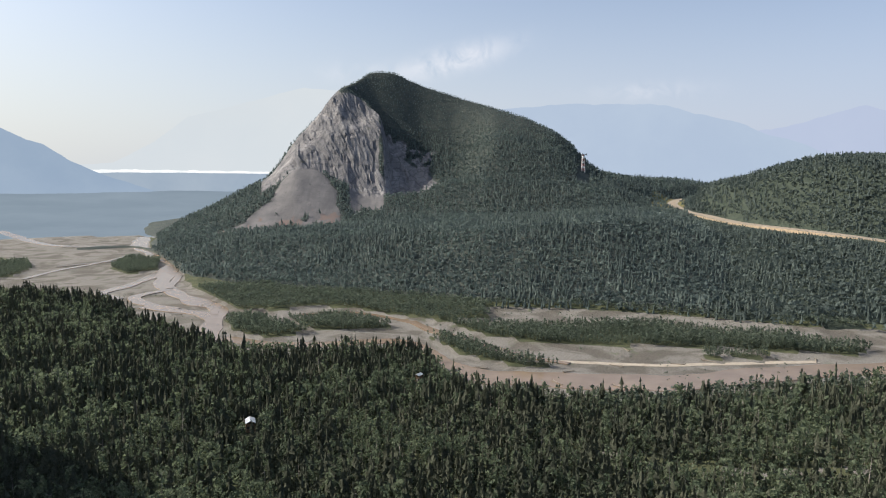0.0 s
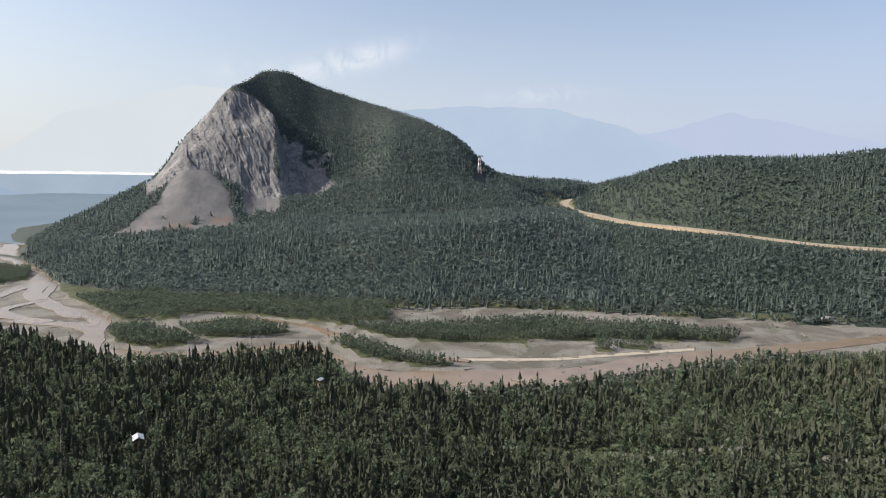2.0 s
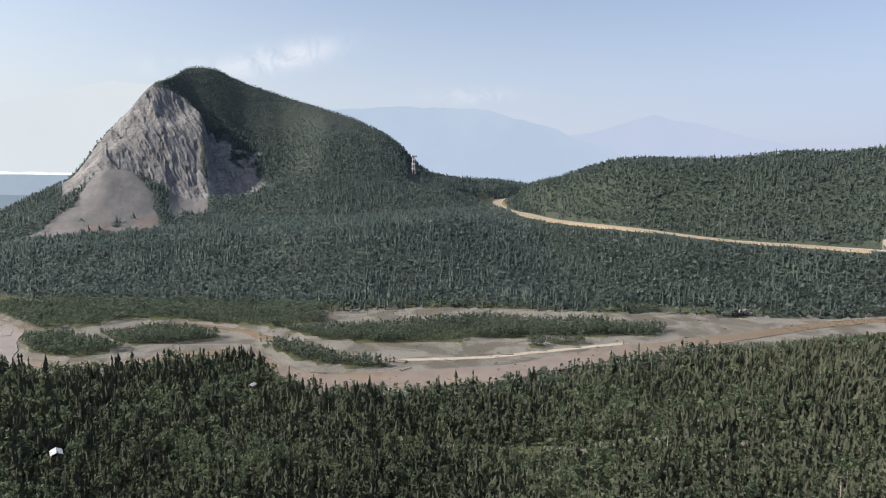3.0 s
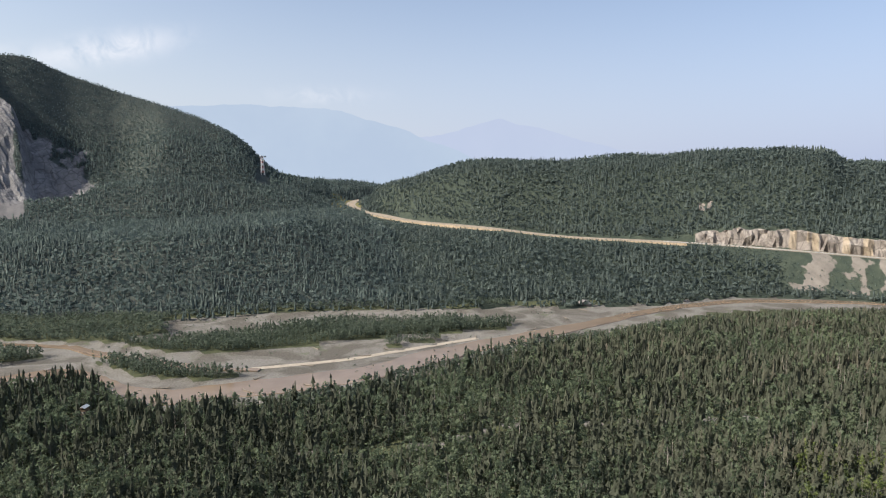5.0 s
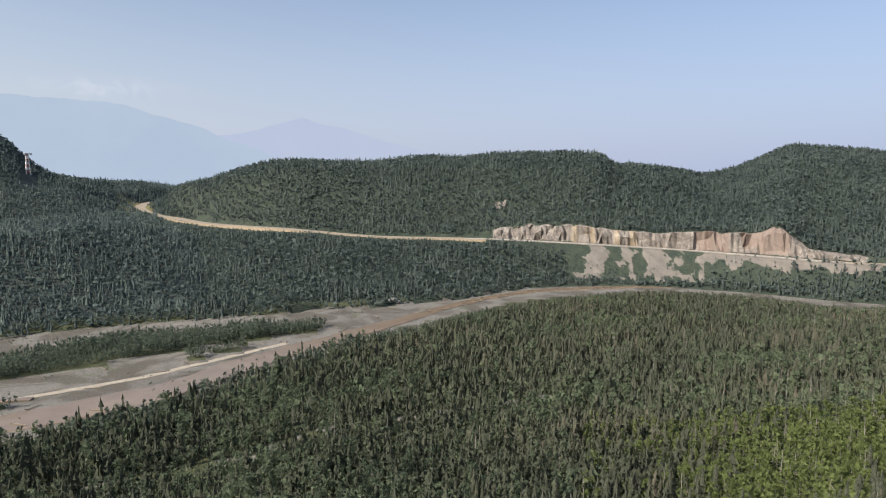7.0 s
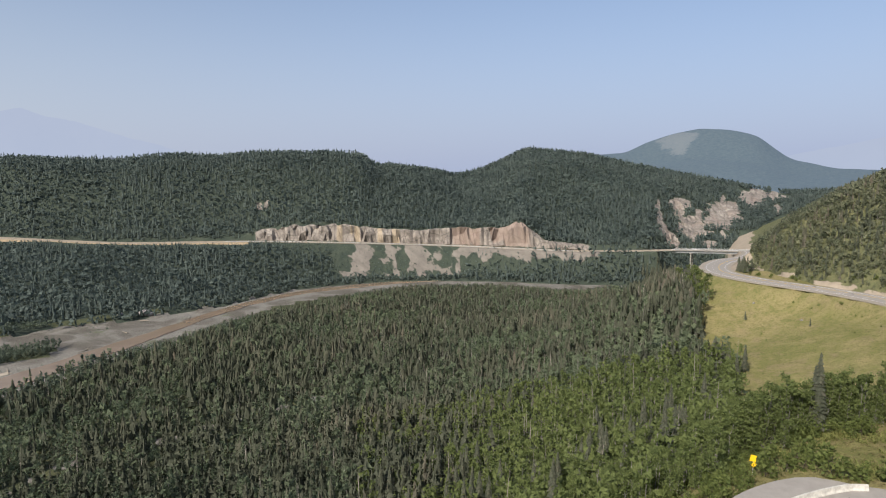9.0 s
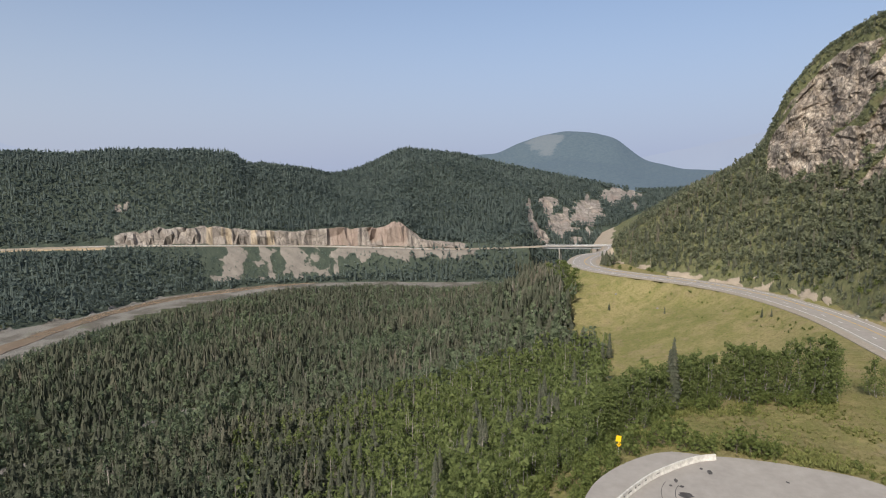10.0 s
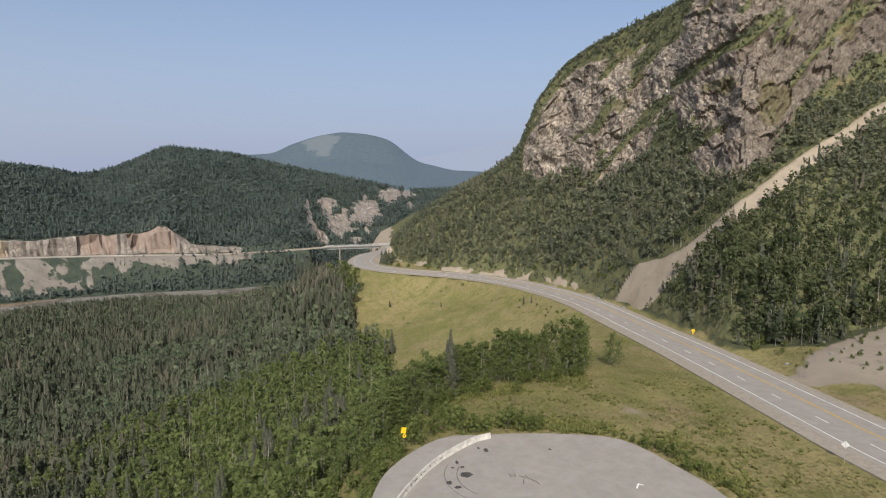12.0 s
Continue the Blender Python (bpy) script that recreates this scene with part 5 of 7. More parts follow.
# low brush between the trees
x, y, b, d, rng = scatter(-44, 92, 92, 400, 3.6, 36)
z, which, bare, grass = open_land(x, y)
ok = (which == 0) & (bare < 0.3) & (grass < 0.6) & (rng.uniform(0, 1, len(x)) < 0.8)
x, y, z, b, d = (a[ok] for a in (x, y, z, b, d))
tall = rng.uniform(1.8, 4.2, len(x)) * (1 + 0.4 * fbm(x, y, 30, 2))
tone = np.clip(0.5 + 0.6 * fbm(x, y, 40, 3) + rng.normal(0, 0.2, len(x)), 0, 1)
green = smooth(60, 80, b) * smooth(330, 180, d) > rng.uniform(0, 1, len(x))
grow(green, "undergrowth", LEAFY_FAR, 1.0, 1.7, [M_LEAF, M_BARK], "light green alder brush under the birches", "brush")
grow(~green, "undergrowth", LEAFY_FAR, 1.0, 1.7, [M_LEAF_VALLEY, M_BARK], "dull green willow brush between the spruces", "brush")

# thickets on the river islands
x, y, b, d, rng = scatter(-48, 70, 300, 900, 1.75, 32)
ok = np.zeros(len(x), bool)
for isl in ISLANDS:
    ok |= inside(x, y, isl)
ok &= rng.uniform(0, 1, len(x)) < 0.85
x, y, b, d = x[ok], y[ok], b[ok], d[ok]
z = h_ground(x, y)
tall = rng.uniform(3.4, 6.8, len(x)) * (1 + 0.6 * fbm(x, y, 40, 2))
tone = np.clip(0.45 + rng.normal(0, 0.2, len(x)), 0, 1)
grow(np.ones(len(x), bool), "island_thicket", SAPLING, 1.2, 0.85, [M_POPLAR, M_BIRCH], "grey-green poplar and willow thickets on gravel islands", "thicket")

# small willows scattered on the gravel bars
x, y, b, d, rng = scatter(-40, 40, 310, 620, 4.5, 38)
ok = (gravel_mask(x, y, np.zeros(len(x), int)) > 0.5) & (fbm(x, y, 35, 3) + rng.normal(0, 0.12, len(x)) > 0.3)
x, y, b, d = x[ok], y[ok], b[ok], d[ok]
z = h_ground(x, y)
tall = rng.uniform(0.5, 1.7, len(x))
tone = np.clip(0.4 + rng.normal(0, 0.2, len(x)), 0, 1)
grow(np.ones(len(x), bool), "gravel_willows", LEAFY_FAR, 1.0, 1.8, [M_POPLAR, M_BARK], "small scattered willow shrubs on the river gravel", "shrubs")

# far slopes
x, y, b, d, rng = scatter(-30, 106, 478, 1300, 3.9, 33)
z, which, bare, grass = open_land(x, y)
ok = ((which == 1) | (which == 2) | ((which == 0) & (b > -20) & (b < 30)) | ((which == 0) & (b > 58) & (d > 655))) & ((bare < 0.4) | ((which == 1) & (b > 56) & (b < 80) & (d < knot(b, FAR, 2)) & (rng.uniform(0, 1, len(x)) < 0.32))) & (rng.uniform(0, 1, len(x)) > 0.95 * grass)
ok &= ~((b < -24.2) & (d > 950)) & ~((np.abs(b - 12.28) < 0.6) & (d > 1010) & (d < 1066))
x, y, z, b, d, which = (a[ok] for a in (x, y, z, b, d, which))
shrub = np.where((which == 1) & (d > knot(b, FAR, 1) - 2) & (d < knot(b, FAR, 2)) & (b > 56) & (b < 68), 1.3, 0.0)
shrub = shrub + smooth(2.0, 5.0, np.degrees(np.arctan2(z - EYE_HEIGHT, d))) * (which == 2)
tall = rng.uniform(6.5, 11, len(x)) * (1 + 0.2 * fbm(x, y, 60, 2)) * (1 - 0.45 * shrub)
tall *= np.where((d < knot(b, FAR, 3)) & (b > 21) & (b < 49), 0.35 + 0.65 * smooth(20, 50, near_line(x, y, ROAD_B)[0]), 1.0)
tall *= np.where((d < knot(b, FAR, 3)) & (b >= 49) & (b < 74), 0.45 + 0.55 * smooth(14, 42, near_line(x, y, ROAD_B)[0]), 1.0)
tone = np.clip(0.45 + 0.6 * fbm(x, y, 50, 3) + rng.normal(0, 0.17, len(x)), 0, 1)
leafy = rng.uniform(0, 1, len(x)) < np.clip(0.74 + 0.9 * fbm(x + 300, y, 90, 3) + 0.3 * shrub, 0.3, 0.95)
lion_side = which == 2
flats = (which == 0) & (b < 40)
leafy, lion_side = leafy & ~flats, lion_side & ~flats
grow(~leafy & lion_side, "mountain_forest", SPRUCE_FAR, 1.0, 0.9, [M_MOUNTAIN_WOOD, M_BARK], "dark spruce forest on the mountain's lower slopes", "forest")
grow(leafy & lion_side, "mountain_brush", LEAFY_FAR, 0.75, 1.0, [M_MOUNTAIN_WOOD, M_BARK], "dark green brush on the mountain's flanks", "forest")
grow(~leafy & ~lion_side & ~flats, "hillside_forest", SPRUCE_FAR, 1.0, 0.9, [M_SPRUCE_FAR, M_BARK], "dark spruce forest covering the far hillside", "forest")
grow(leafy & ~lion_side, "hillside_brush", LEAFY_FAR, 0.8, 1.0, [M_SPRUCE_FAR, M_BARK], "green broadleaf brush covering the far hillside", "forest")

# young poplars on the flats below the mountain
x, y, b, d, rng = scatter(-24, 34, 430, 620, 2.4, 37)
z, which, bare, grass = open_land(x, y)
ok = (which == 0) & (bare < 0.4) & (d > np.interp(b, sb_, sd_) + 30)
x, y, z, b, d = (a[ok] for a in (x, y, z, b, d))
tall = rng.uniform(3.0, 6.5, len(x)) * (1 + 0.4 * fbm(x, y, 30, 2))
tone = np.clip(0.4 + 0.5 * fbm(x, y, 40, 3) + rng.normal(0, 0.15, len(x)), 0, 1)
grow(np.ones(len(x), bool), "flats_thicket", SAPLING, 1.0, 1.45, [M_POPLAR, M_BIRCH], "grey-green young poplars on the flats below the mountain", "thicket")

# slope of the cliff mountain
x, y, b, d, rng = scatter(89, 136, 110, 520, 2.25, 34)
z, which, bare, grass = open_land(x, y)
ok = ((which == 3) | ((which == 0) & beyond_road(x, y) & (d < 330))) & (bare < 0.35) & (rng.uniform(0, 1, len(x)) > 0.93 * grass)
x, y, z, b, d = (a[ok] for a in (x, y, z, b, d))
tall = rng.uniform(3.2, 7, len(x)) * (1 + 0.35 * fbm(x, y, 40, 2)) * (1 - 0.35 * smooth(110, 150, z)) * (0.5 + 0.5 * smooth(11, 20, near_line(x, y, ROAD_A)[0])) * (1 + 0.35 * smooth(114, 118, b) * smooth(240, 200, d))
tone = np.clip(0.5 + 0.7 * fbm(x, y, 30, 3) + rng.normal(0, 0.26, len(x)), 0, 1)
spr = rng.uniform(0, 1, len(x)) < np.where((d < 240) & (b > 112), 0.12, 0.25)
dead = rng.uniform(0, 1, len(x)) < 0.05
close = (d < 240) & (b > 112)
grow(~spr & ~dead & close, "slope_wood", LEAFY_NEAR, 1.0, 1.05, [M_SHADED_LEAF, M_BIRCH], "dense green birch wood beside the rubble chute", "forest")
grow(spr & ~dead & close, "slope_spruce_forest", SPRUCE_NEAR, 1.15, 1.0, [M_SPRUCE, M_BARK], "dark spruces among birches beside the rubble chute", "forest")
grow(~spr & ~dead & ~close, "slope_wood", SLOPE_LEAFY, 0.95, 1.0, [M_SLOPE_LEAF, M_BIRCH], "green birch and alder wood on the steep slope", "forest")
grow(spr & ~dead & ~close, "slope_spruce_forest", SPRUCE_MID, 1.15, 1.0, [M_SPRUCE, M_BARK], "dark spruces scattered on the steep slope", "forest")
grow(dead, "dead_trees", SNAG, 1.0, 1.0, [M_DEAD], "pale bare trunks standing on the steep slope", "dead trees")

# low brush on the cliff's ledges and shoulders
x, y, b, d, rng = scatter(103, 136, 225, 430, 1.55, 35)
z, which, bare, grass = open_land(x, y)
ok = (which == 3) & (bare < 0.55) & (grass < 0.5) & (z > 95) & (rng.uniform(0, 1, len(x)) < 0.8)
x, y, z, b, d = (a[ok] for a in (x, y, z, b, d))
tall = rng.uniform(1.6, 3.6, len(x))
tone = np.clip(0.5 + 0.5 * fbm(x, y, 25, 3) + rng.normal(0, 0.2, len(x)), 0, 1)
grow(np.ones(len(x), bool), "ledge_brush", LEAFY_FAR, 1.0, 1.2, [M_SLOPE_LEAF, M_BARK], "low green alder brush on the cliff ledges", "brush")

# ---------------------------------------------------------------- roads


def ribbon(name, line, offs, materials, index, label="", category="", thick=0.35, kind="structure"):
    """A strip along a line: offsets (sideways, up) across it, closed below by its skirt."""
    rows = [shift(line, o) + np.array([0, 0, u]) for o, u in offs]
    rows = [rows[0] - np.array([0, 0, thick])] + rows + [rows[-1] - np.array([0, 0, thick])]
    n, k = len(line), len(rows)
    v = np.stack(rows, 1).reshape(-1, 3)
    idx = np.arange(n * k).reshape(n, k)
    q = np.stack([idx[:-1, :-1], idx[:-1, 1:], idx[1:, 1:], idx[1:, :-1]], -1).reshape(-1, 4)[:, ::-1]
    mi = np.tile(np.array([index[0], *index, index[-1]]), n - 1)
    ob = mesh_object(name, v, q, materials, False, None, mi)
    if label:
        tagged(ob, label, category, kind=kind)
    return ob


LA = spline([tuple(p) for p in ROAD_A[::3]], 3.0)
road = ribbon("road", LA, [(-9.6, -0.12), (-6.6, 0.0), (6.6, 0.0), (8.6, -0.10)], [M_ASPHALT, M_SHOULDER], [1, 0, 1],
              "grey asphalt highway with gravel shoulders curving past the cliff", "road")


def stripe(off, width, material, name, start=0, stop=None, line=None):
    seg = (LA if line is None else line)[start:stop]
    ob = ribbon(name, seg, [(off - width / 2, 0.02), (off + width / 2, 0.02)], [material], [0], thick=0.015)
    ob.parent = road
    return ob


stripe(-5.5, 0.17, M_WHITE, "edge_line")
stripe(5.3, 0.17, M_WHITE, "edge_line")
stripe(1.55, 0.13, M_YELLOW, "centre_line")
stripe(1.85, 0.13, M_YELLOW, "centre_line")
for k in range(3, 150, 4):
    if k + 1 < len(LA):
        stripe(-1.9, 0.16, M_WHITE, "lane_dash", k, k + 2)
far_road = ribbon("road", ROAD_B, [(-7.5, -0.1), (-5.0, 0.0), (5.0, 0.0), (8.0, -0.1)], [M_FAR_ROAD, M_SHOULDER], [1, 0, 1],
                  "pale sunlit highway running along the far hillside", "road")

# car park
lot_line = np.array([*LOT, LOT[0]])
bm = bmesh.new()
ring = [bm.verts.new((px, py, 65.0)) for px, py in LOT]
bm.faces.new(ring)
ext = bmesh.ops.extrude_face_region(bm, geom=bm.faces[:])
for vtx in [g for g in ext["geom"] if isinstance(g, bmesh.types.BMVert)]:
    vtx.co.z -= 0.5
bmesh.ops.recalc_face_normals(bm, faces=bm.faces[:])
pavement = part("pavement", bm, M_ASPHALT, None)
tagged(pavement, "rounded grey asphalt pull-out with stains and worn paint", "car park", kind="structure")

# river
CHANNELS = [
    ([(-14, 372), (8, 333), (24, 322), (57, 318), (86, 314), (117, 314), (135, 318), (163, 324), (198, 333), (242, 337), (294, 345), (337, 353), (384, 359), (434, 358), (476, 350), (527, 320), (566, 290), (596, 256), (604, 230)],
     (9, 13, 12, 9, 7, 6, 6, 6, 5)),
    ([(-141, 402), (-112, 388), (-79, 386), (-51, 392), (-23, 390), (4, 345), (24, 325)], (5, 6, 6, 6, 6, 7)),
    ([(-150, 395), (-164, 448), (-173, 486), (-198, 519), (-226, 544), (-250, 576), (-275, 617), (-298, 690), (-304, 734), (-337, 773), (-384, 839), (-451, 941), (-498, 1069)], (7, 7, 8, 9, 8, 12, 14)),
    ([(-274, 531), (-302, 557), (-298, 601), (-302, 670), (-317, 734)], (5, 7, 6)),
    ([(-239, 497), (-212, 486), (-186, 476), (-163, 448)], (4, 6, 5)),
    ([(-422, 634), (-422, 690), (-408, 758), (-407, 839)], (3, 4, 3)),
    ([(-26, 456), (-9, 423), (16, 393), (38, 372)], (4, 3, 3)),
    ([(-250, 576), (-264, 540), (-238, 508), (-208, 490)], (4, 6, 4)),
    ([(-228, 546), (-206, 512), (-182, 496), (-172, 470)], (3, 5, 3)),
    ([(-304, 690), (-276, 660), (-262, 612), (-252, 580)], (3, 4, 3)),
    ([(-337, 773), (-360, 745), (-400, 760), (-440, 720)], (2, 3, 2)),
    ([(-110, 470), (-70, 478), (-30, 452), (0, 415), (40, 366), (70, 345)], (2, 2, 3, 2)),
    ([(-820, 1178), (-717, 1070), (-650, 1000), (-560, 930), (-470, 930)], (8, 8, 5)),
]
for level, (path, widths) in enumerate(CHANNELS):
    line = spline([(px, py, 0.3 + 0.03 * level) for px, py in path], 5.0)
    s = np.linspace(0, 1, len(line))
    w = np.interp(s, np.linspace(0, 1, len(widths)), widths) * (1 + 0.5 * fbm(line[:, 0], line[:, 1], 30, 3))
    w2 = np.interp(s, np.linspace(0, 1, len(widths)), widths) * (1 + 0.5 * fbm(line[:, 0] + 90, line[:, 1], 30, 3))
    left = shift(line, 1.0) - line
    v = np.stack([line - left * w[:, None] - (0, 0, 0.5), line - left * w[:, None] * 0.96, line + left * w2[:, None] * 0.96, line + left * w2[:, None] - (0, 0, 0.5)], 1).reshape(-1, 3)
    idx = np.arange(len(line) * 4).reshape(-1, 4)
    q = np.stack([idx[:-1, :-1], idx[:-1, 1:], idx[1:, 1:], idx[1:, :-1]], -1).reshape(-1, 4)
    q = q[:, ::-1]
    tagged(mesh_object("water", v, q, [M_WATER], False), "shallow silty brown river channel over gravel", "river", kind="structure")

# pale sandy track on the gravel
M_SAND = plain_material("pale_dry_sand", (0.29, 0.25, 0.20), (0.40, 0.35, 0.28), 0.3, 0.95)
sand = spline([(*p, 0.0) for p in SAND], 4.0)
sand[:, 2] = land(sand[:, 0], sand[:, 1])[0] + 0.25
wob = 1.0 * fbm(sand[:, 0], sand[:, 1], 14, 3)
sand[:, 1] += wob
ribbon("sand_track", sand, [(-2.6, -0.12), (-1.7, 0.0), (1.5, 0.0), (2.4, -0.12)], [M_SAND], [0, 0, 0], "pale sandy wheel track along the river gravel", "track")

# ---------------------------------------------------------------- things of their own
M_SIGN_YELLOW = plain_material("yellow_sign_sheet", (0.75, 0.48, 0.01), (0.85, 0.56, 0.02), 6, 0.45)
M_SIGN_BLACK = plain_material("black_sign_print", (0.015, 0.015, 0.015), (0.03, 0.03, 0.03), 8, 0.5)
M_STEEL = plain_material("galvanised_steel", (0.36, 0.37, 0.38), (0.5, 0.51, 0.52), 4, 0.45, 0.6)
M_ALU = plain_material("bare_sign_back", (0.62, 0.63, 0.64), (0.74, 0.75, 0.76), 5, 0.5, 0.2)
M_RED = plain_material("faded_tower_paint", (0.36, 0.17, 0.14), (0.45, 0.22, 0.18), 3)
M_OFFWHITE = plain_material("white_tower_paint", (0.65, 0.65, 0.64), (0.8, 0.8, 0.78), 3)
M_ROOF = plain_material("pale_metal_roof", (0.34, 0.37, 0.39), (0.46, 0.49, 0.51), 1.0, 0.5)
M_LOGS = plain_material("brown_log_wall", (0.12, 0.08, 0.05), (0.2, 0.14, 0.09), 3)
M_PANE = plain_material("dark_window_glass", (0.02, 0.025, 0.03), (0.03, 0.035, 0.04), 1, 0.1)
M_STAIN = plain_material("old_oil_stain", (0.03, 0.028, 0.027), (0.075, 0.07, 0.066), 1.2, 0.8)
M_BRIDGE = plain_material("stained_bridge_concrete", (0.2, 0.19, 0.17), (0.32, 0.30, 0.27), 0.4)
M_DRIFT = plain_material("bleached_driftwood", (0.16, 0.13, 0.10), (0.3, 0.26, 0.21), 2)
M_STONE = plain_material("river_boulder", (0.12, 0.115, 0.11), (0.3, 0.285, 0.27), 0.9)
M_GRASS_TUFT = foliage_material("meadow_grass", (0.155, 0.16, 0.06), (0.31, 0.262, 0.13), grain=7.0)
M_WEEDS = foliage_material("fresh_weeds", (0.15, 0.172, 0.052), (0.27, 0.272, 0.095))
M_BUSH = foliage_material("willow_bush_leaves", (0.092, 0.122, 0.036), (0.19, 0.222, 0.068))


def ground_at(px, py):
    z, w = land(np.array([px]), np.array([py]))
    return float(z[0])


def place(b, d):
    px, py = (float(v) for v in polar(b, d))
    return px, py, ground_at(px, py)


def rod(bm, a, b, ra, rb, sides=6):
    """A tapered round bar from a to b."""
    a, b = Vector(a), Vector(b)
    w = (b - a)
    m = Matrix.Translation((a + b) / 2) @ w.to_track_quat("Z", "Y").to_matrix().to_4x4()
    bmesh.ops.create_cone(bm, cap_ends=True, segments=sides, radius1=ra, radius2=rb, depth=w.length, matrix=m)


def tone_mesh(ob, rng):
    """Gives each vertex of a crown a tone, clump by clump."""
    me = ob.data
    a = me.attributes.new("tone", "FLOAT", "POINT")
    vals = np.repeat(rng.uniform(0.15, 0.85, len(me.vertices) // 3 + 1), 3)[:len(me.vertices)]
    a.data.foreach_set("value", vals.astype(np.float32))


def leaf_tree(name, rng, tall, clumps, spread, leaf, low, bark, leaf_mat, trunks=1, label="", category="tree", bare=False):
    """A broadleaf tree: tapered crooked trunks with limbs, and a crown of many ragged leaf clumps round the limb ends."""
    top = root(name, 0, 0, -500)
    bm = bmesh.new()
    ends = []
    for t in range(trunks):
        p = Vector((rng.normal(0, 0.25) * (trunks > 1), rng.normal(0, 0.25) * (trunks > 1), -0.3))
        lean = Vector((rng.normal(0, 0.05), rng.normal(0, 0.05), 0))
        n = 6
        for k in range(n):
            q = p + Vector((rng.normal(0, 0.02) * tall, rng.normal(0, 0.02) * tall, tall * 0.9 / n)) + lean * tall / n
            rod(bm, p, q, 0.008 * tall * (1 - k / n) + 0.02, 0.008 * tall * (1 - (k + 1) / n) + 0.02, 5)
            if k >= 0:
                for _ in range(2):
                    a, run = rng.uniform(0, 6.283), spread * tall * rng.uniform(0.5, 1.0) * (1.15 - 0.8 * k / n)
                    e = q + Vector((math.cos(a) * run, math.sin(a) * run, run * rng.uniform(0.3, 1.0)))
                    mid = (q + e) / 2 + Vector((0, 0, 0.12 * run))
                    if bare:
                        rod(bm, q, mid, 0.028, 0.018, 3)
                    rod(bm, mid if bare else q, e, 0.02, 0.008, 3)
                    ends.append((e, run))
                    if bare:
                        for _ in range(3):
                            rod(bm, mid.lerp(e, rng.uniform(0, 1)), e + Vector(rng.normal(0, 0.35 * run, 3)), 0.012, 0.005, 3)
            p = q
        ends.append((p, spread * tall * 0.4))
    part("trunk", bm, bark, top)
    if clumps:
        vs, fs = [], []
        for c in range(clumps):
            e, run = ends[rng.integers(0, len(ends))]
            p = np.array(e) + rng.normal(0, 1, 3) * np.array([0.40, 0.40, 0.42]) * max(run, 0.5)
            p[2] = max(p[2], low * tall)
            t1 = rng.normal(0, 1, 3)
            t1 /= np.linalg.norm(t1)
            t2 = np.cross(t1, rng.normal(0, 1, 3))
            t2 /= np.linalg.norm(t2)
            s = leaf * rng.uniform(0.6, 1.4)
            i0 = len(vs)
            vs += [p + t1 * s, p + t2 * s * 0.8 - t1 * 0.4 * s, p - t2 * s * 0.7 - t1 * 0.5 * s]
            fs.append((i0, i0 + 1, i0 + 2))
        crown = mesh_object("crown", np.array(vs), np.array(fs), [leaf_mat], False)
        crown.parent = top
        tone_mesh(crown, rng)
    return tagged(top, label, category)


def spruce_tree(name, rng, tall, label):
    """A spruce: tapered trunk and drooping tiers of boughs."""
    top = root(name, 0, 0, -500)
    bm = bmesh.new()
    rod(bm, (0, 0, -0.3), (0, 0, tall * 0.97), 0.012 * tall, 0.01)
    part("trunk", bm, M_BARK, top)
    v, f = [], []
    tiers = 21
    for t in range(tiers):
        u = t / tiers
        z = tall * (0.07 + 0.9 * u)
        r = tall * (0.16 * (1 - u) ** 0.85 + 0.012)
        for k in range(10):
            a = k * 0.628 + t * 1.3 + rng.normal(0, 0.15)
            n = r * rng.uniform(0.7, 1.15)
            w = 0.28 * n + 0.05
            d0 = np.array([math.cos(a), math.sin(a), 0])
            s0 = np.array([-math.sin(a), math.cos(a), 0])
            i0 = len(v)
            tip = d0 * n + (0, 0, z - 0.28 * n)
            v += [np.array((0, 0, z + 0.05 * tall)), d0 * n * 0.6 + s0 * w + (0, 0, z - 0.06 * n - 0.08), tip, d0 * n * 0.6 - s0 * w + (0, 0, z - 0.06 * n - 0.08)]
            f += [(i0, i0 + 1, i0 + 2), (i0, i0 + 2, i0 + 3)]
    crown = mesh_object("crown", np.array(v), np.array(f), [M_SPRUCE], False)
    crown.parent = top
    tone_mesh(crown, rng)
    return tagged(top, label, "tree")


def plant(ob, spots, group, rng, scale=(0.85, 1.2)):
    """Copies a tree to the given places (x, y), each turned and scaled."""
    for px, py in spots:
        k = rng.uniform(*scale)
        c = copy_thing(ob, pose(px, py, ground_at(px, py), 0, 0, rng.uniform(0, 360)) @ Matrix.Diagonal((k, k, k * rng.uniform(0.92, 1.1), 1)))
        tagged(c, group=group)


def drop(ob):
    for o in (*ob.children_recursive, ob):
        bpy.data.objects.remove(o)


trng = np.random.default_rng(77)
# row of birches at the meadow's edge
kinds = [leaf_tree("birch_tree", trng, 10.5, 820, 0.15, 0.225, 0.12, M_BIRCH, M_LEAF, 2, "slim green birch with pale trunks at the meadow edge") for _ in range(4)]
row = np.array([(90.0, 106), (91.5, 109), (92.4, 110), (93.0, 112), (94.5, 114), (95.4, 115.5), (96.2, 117), (97.4, 121), (98.4, 122.5), (99.5, 124), (101.0, 126), (103.0, 128), (104.7, 130), (106.6, 133), (108.4, 136), (109.6, 138)])
for k in range(160):
    u = trng.uniform(0, len(row) - 1)
    i = int(u)
    b_, d_ = row[i] + (row[min(i + 1, len(row) - 1)] - row[i]) * (u - i)
    px, py = polar(b_, d_ + abs(trng.normal(0, 5)))
    plant(kinds[k % 4], [(float(px), float(py))], "birches at the meadow edge", trng, (0.5, 1.02))
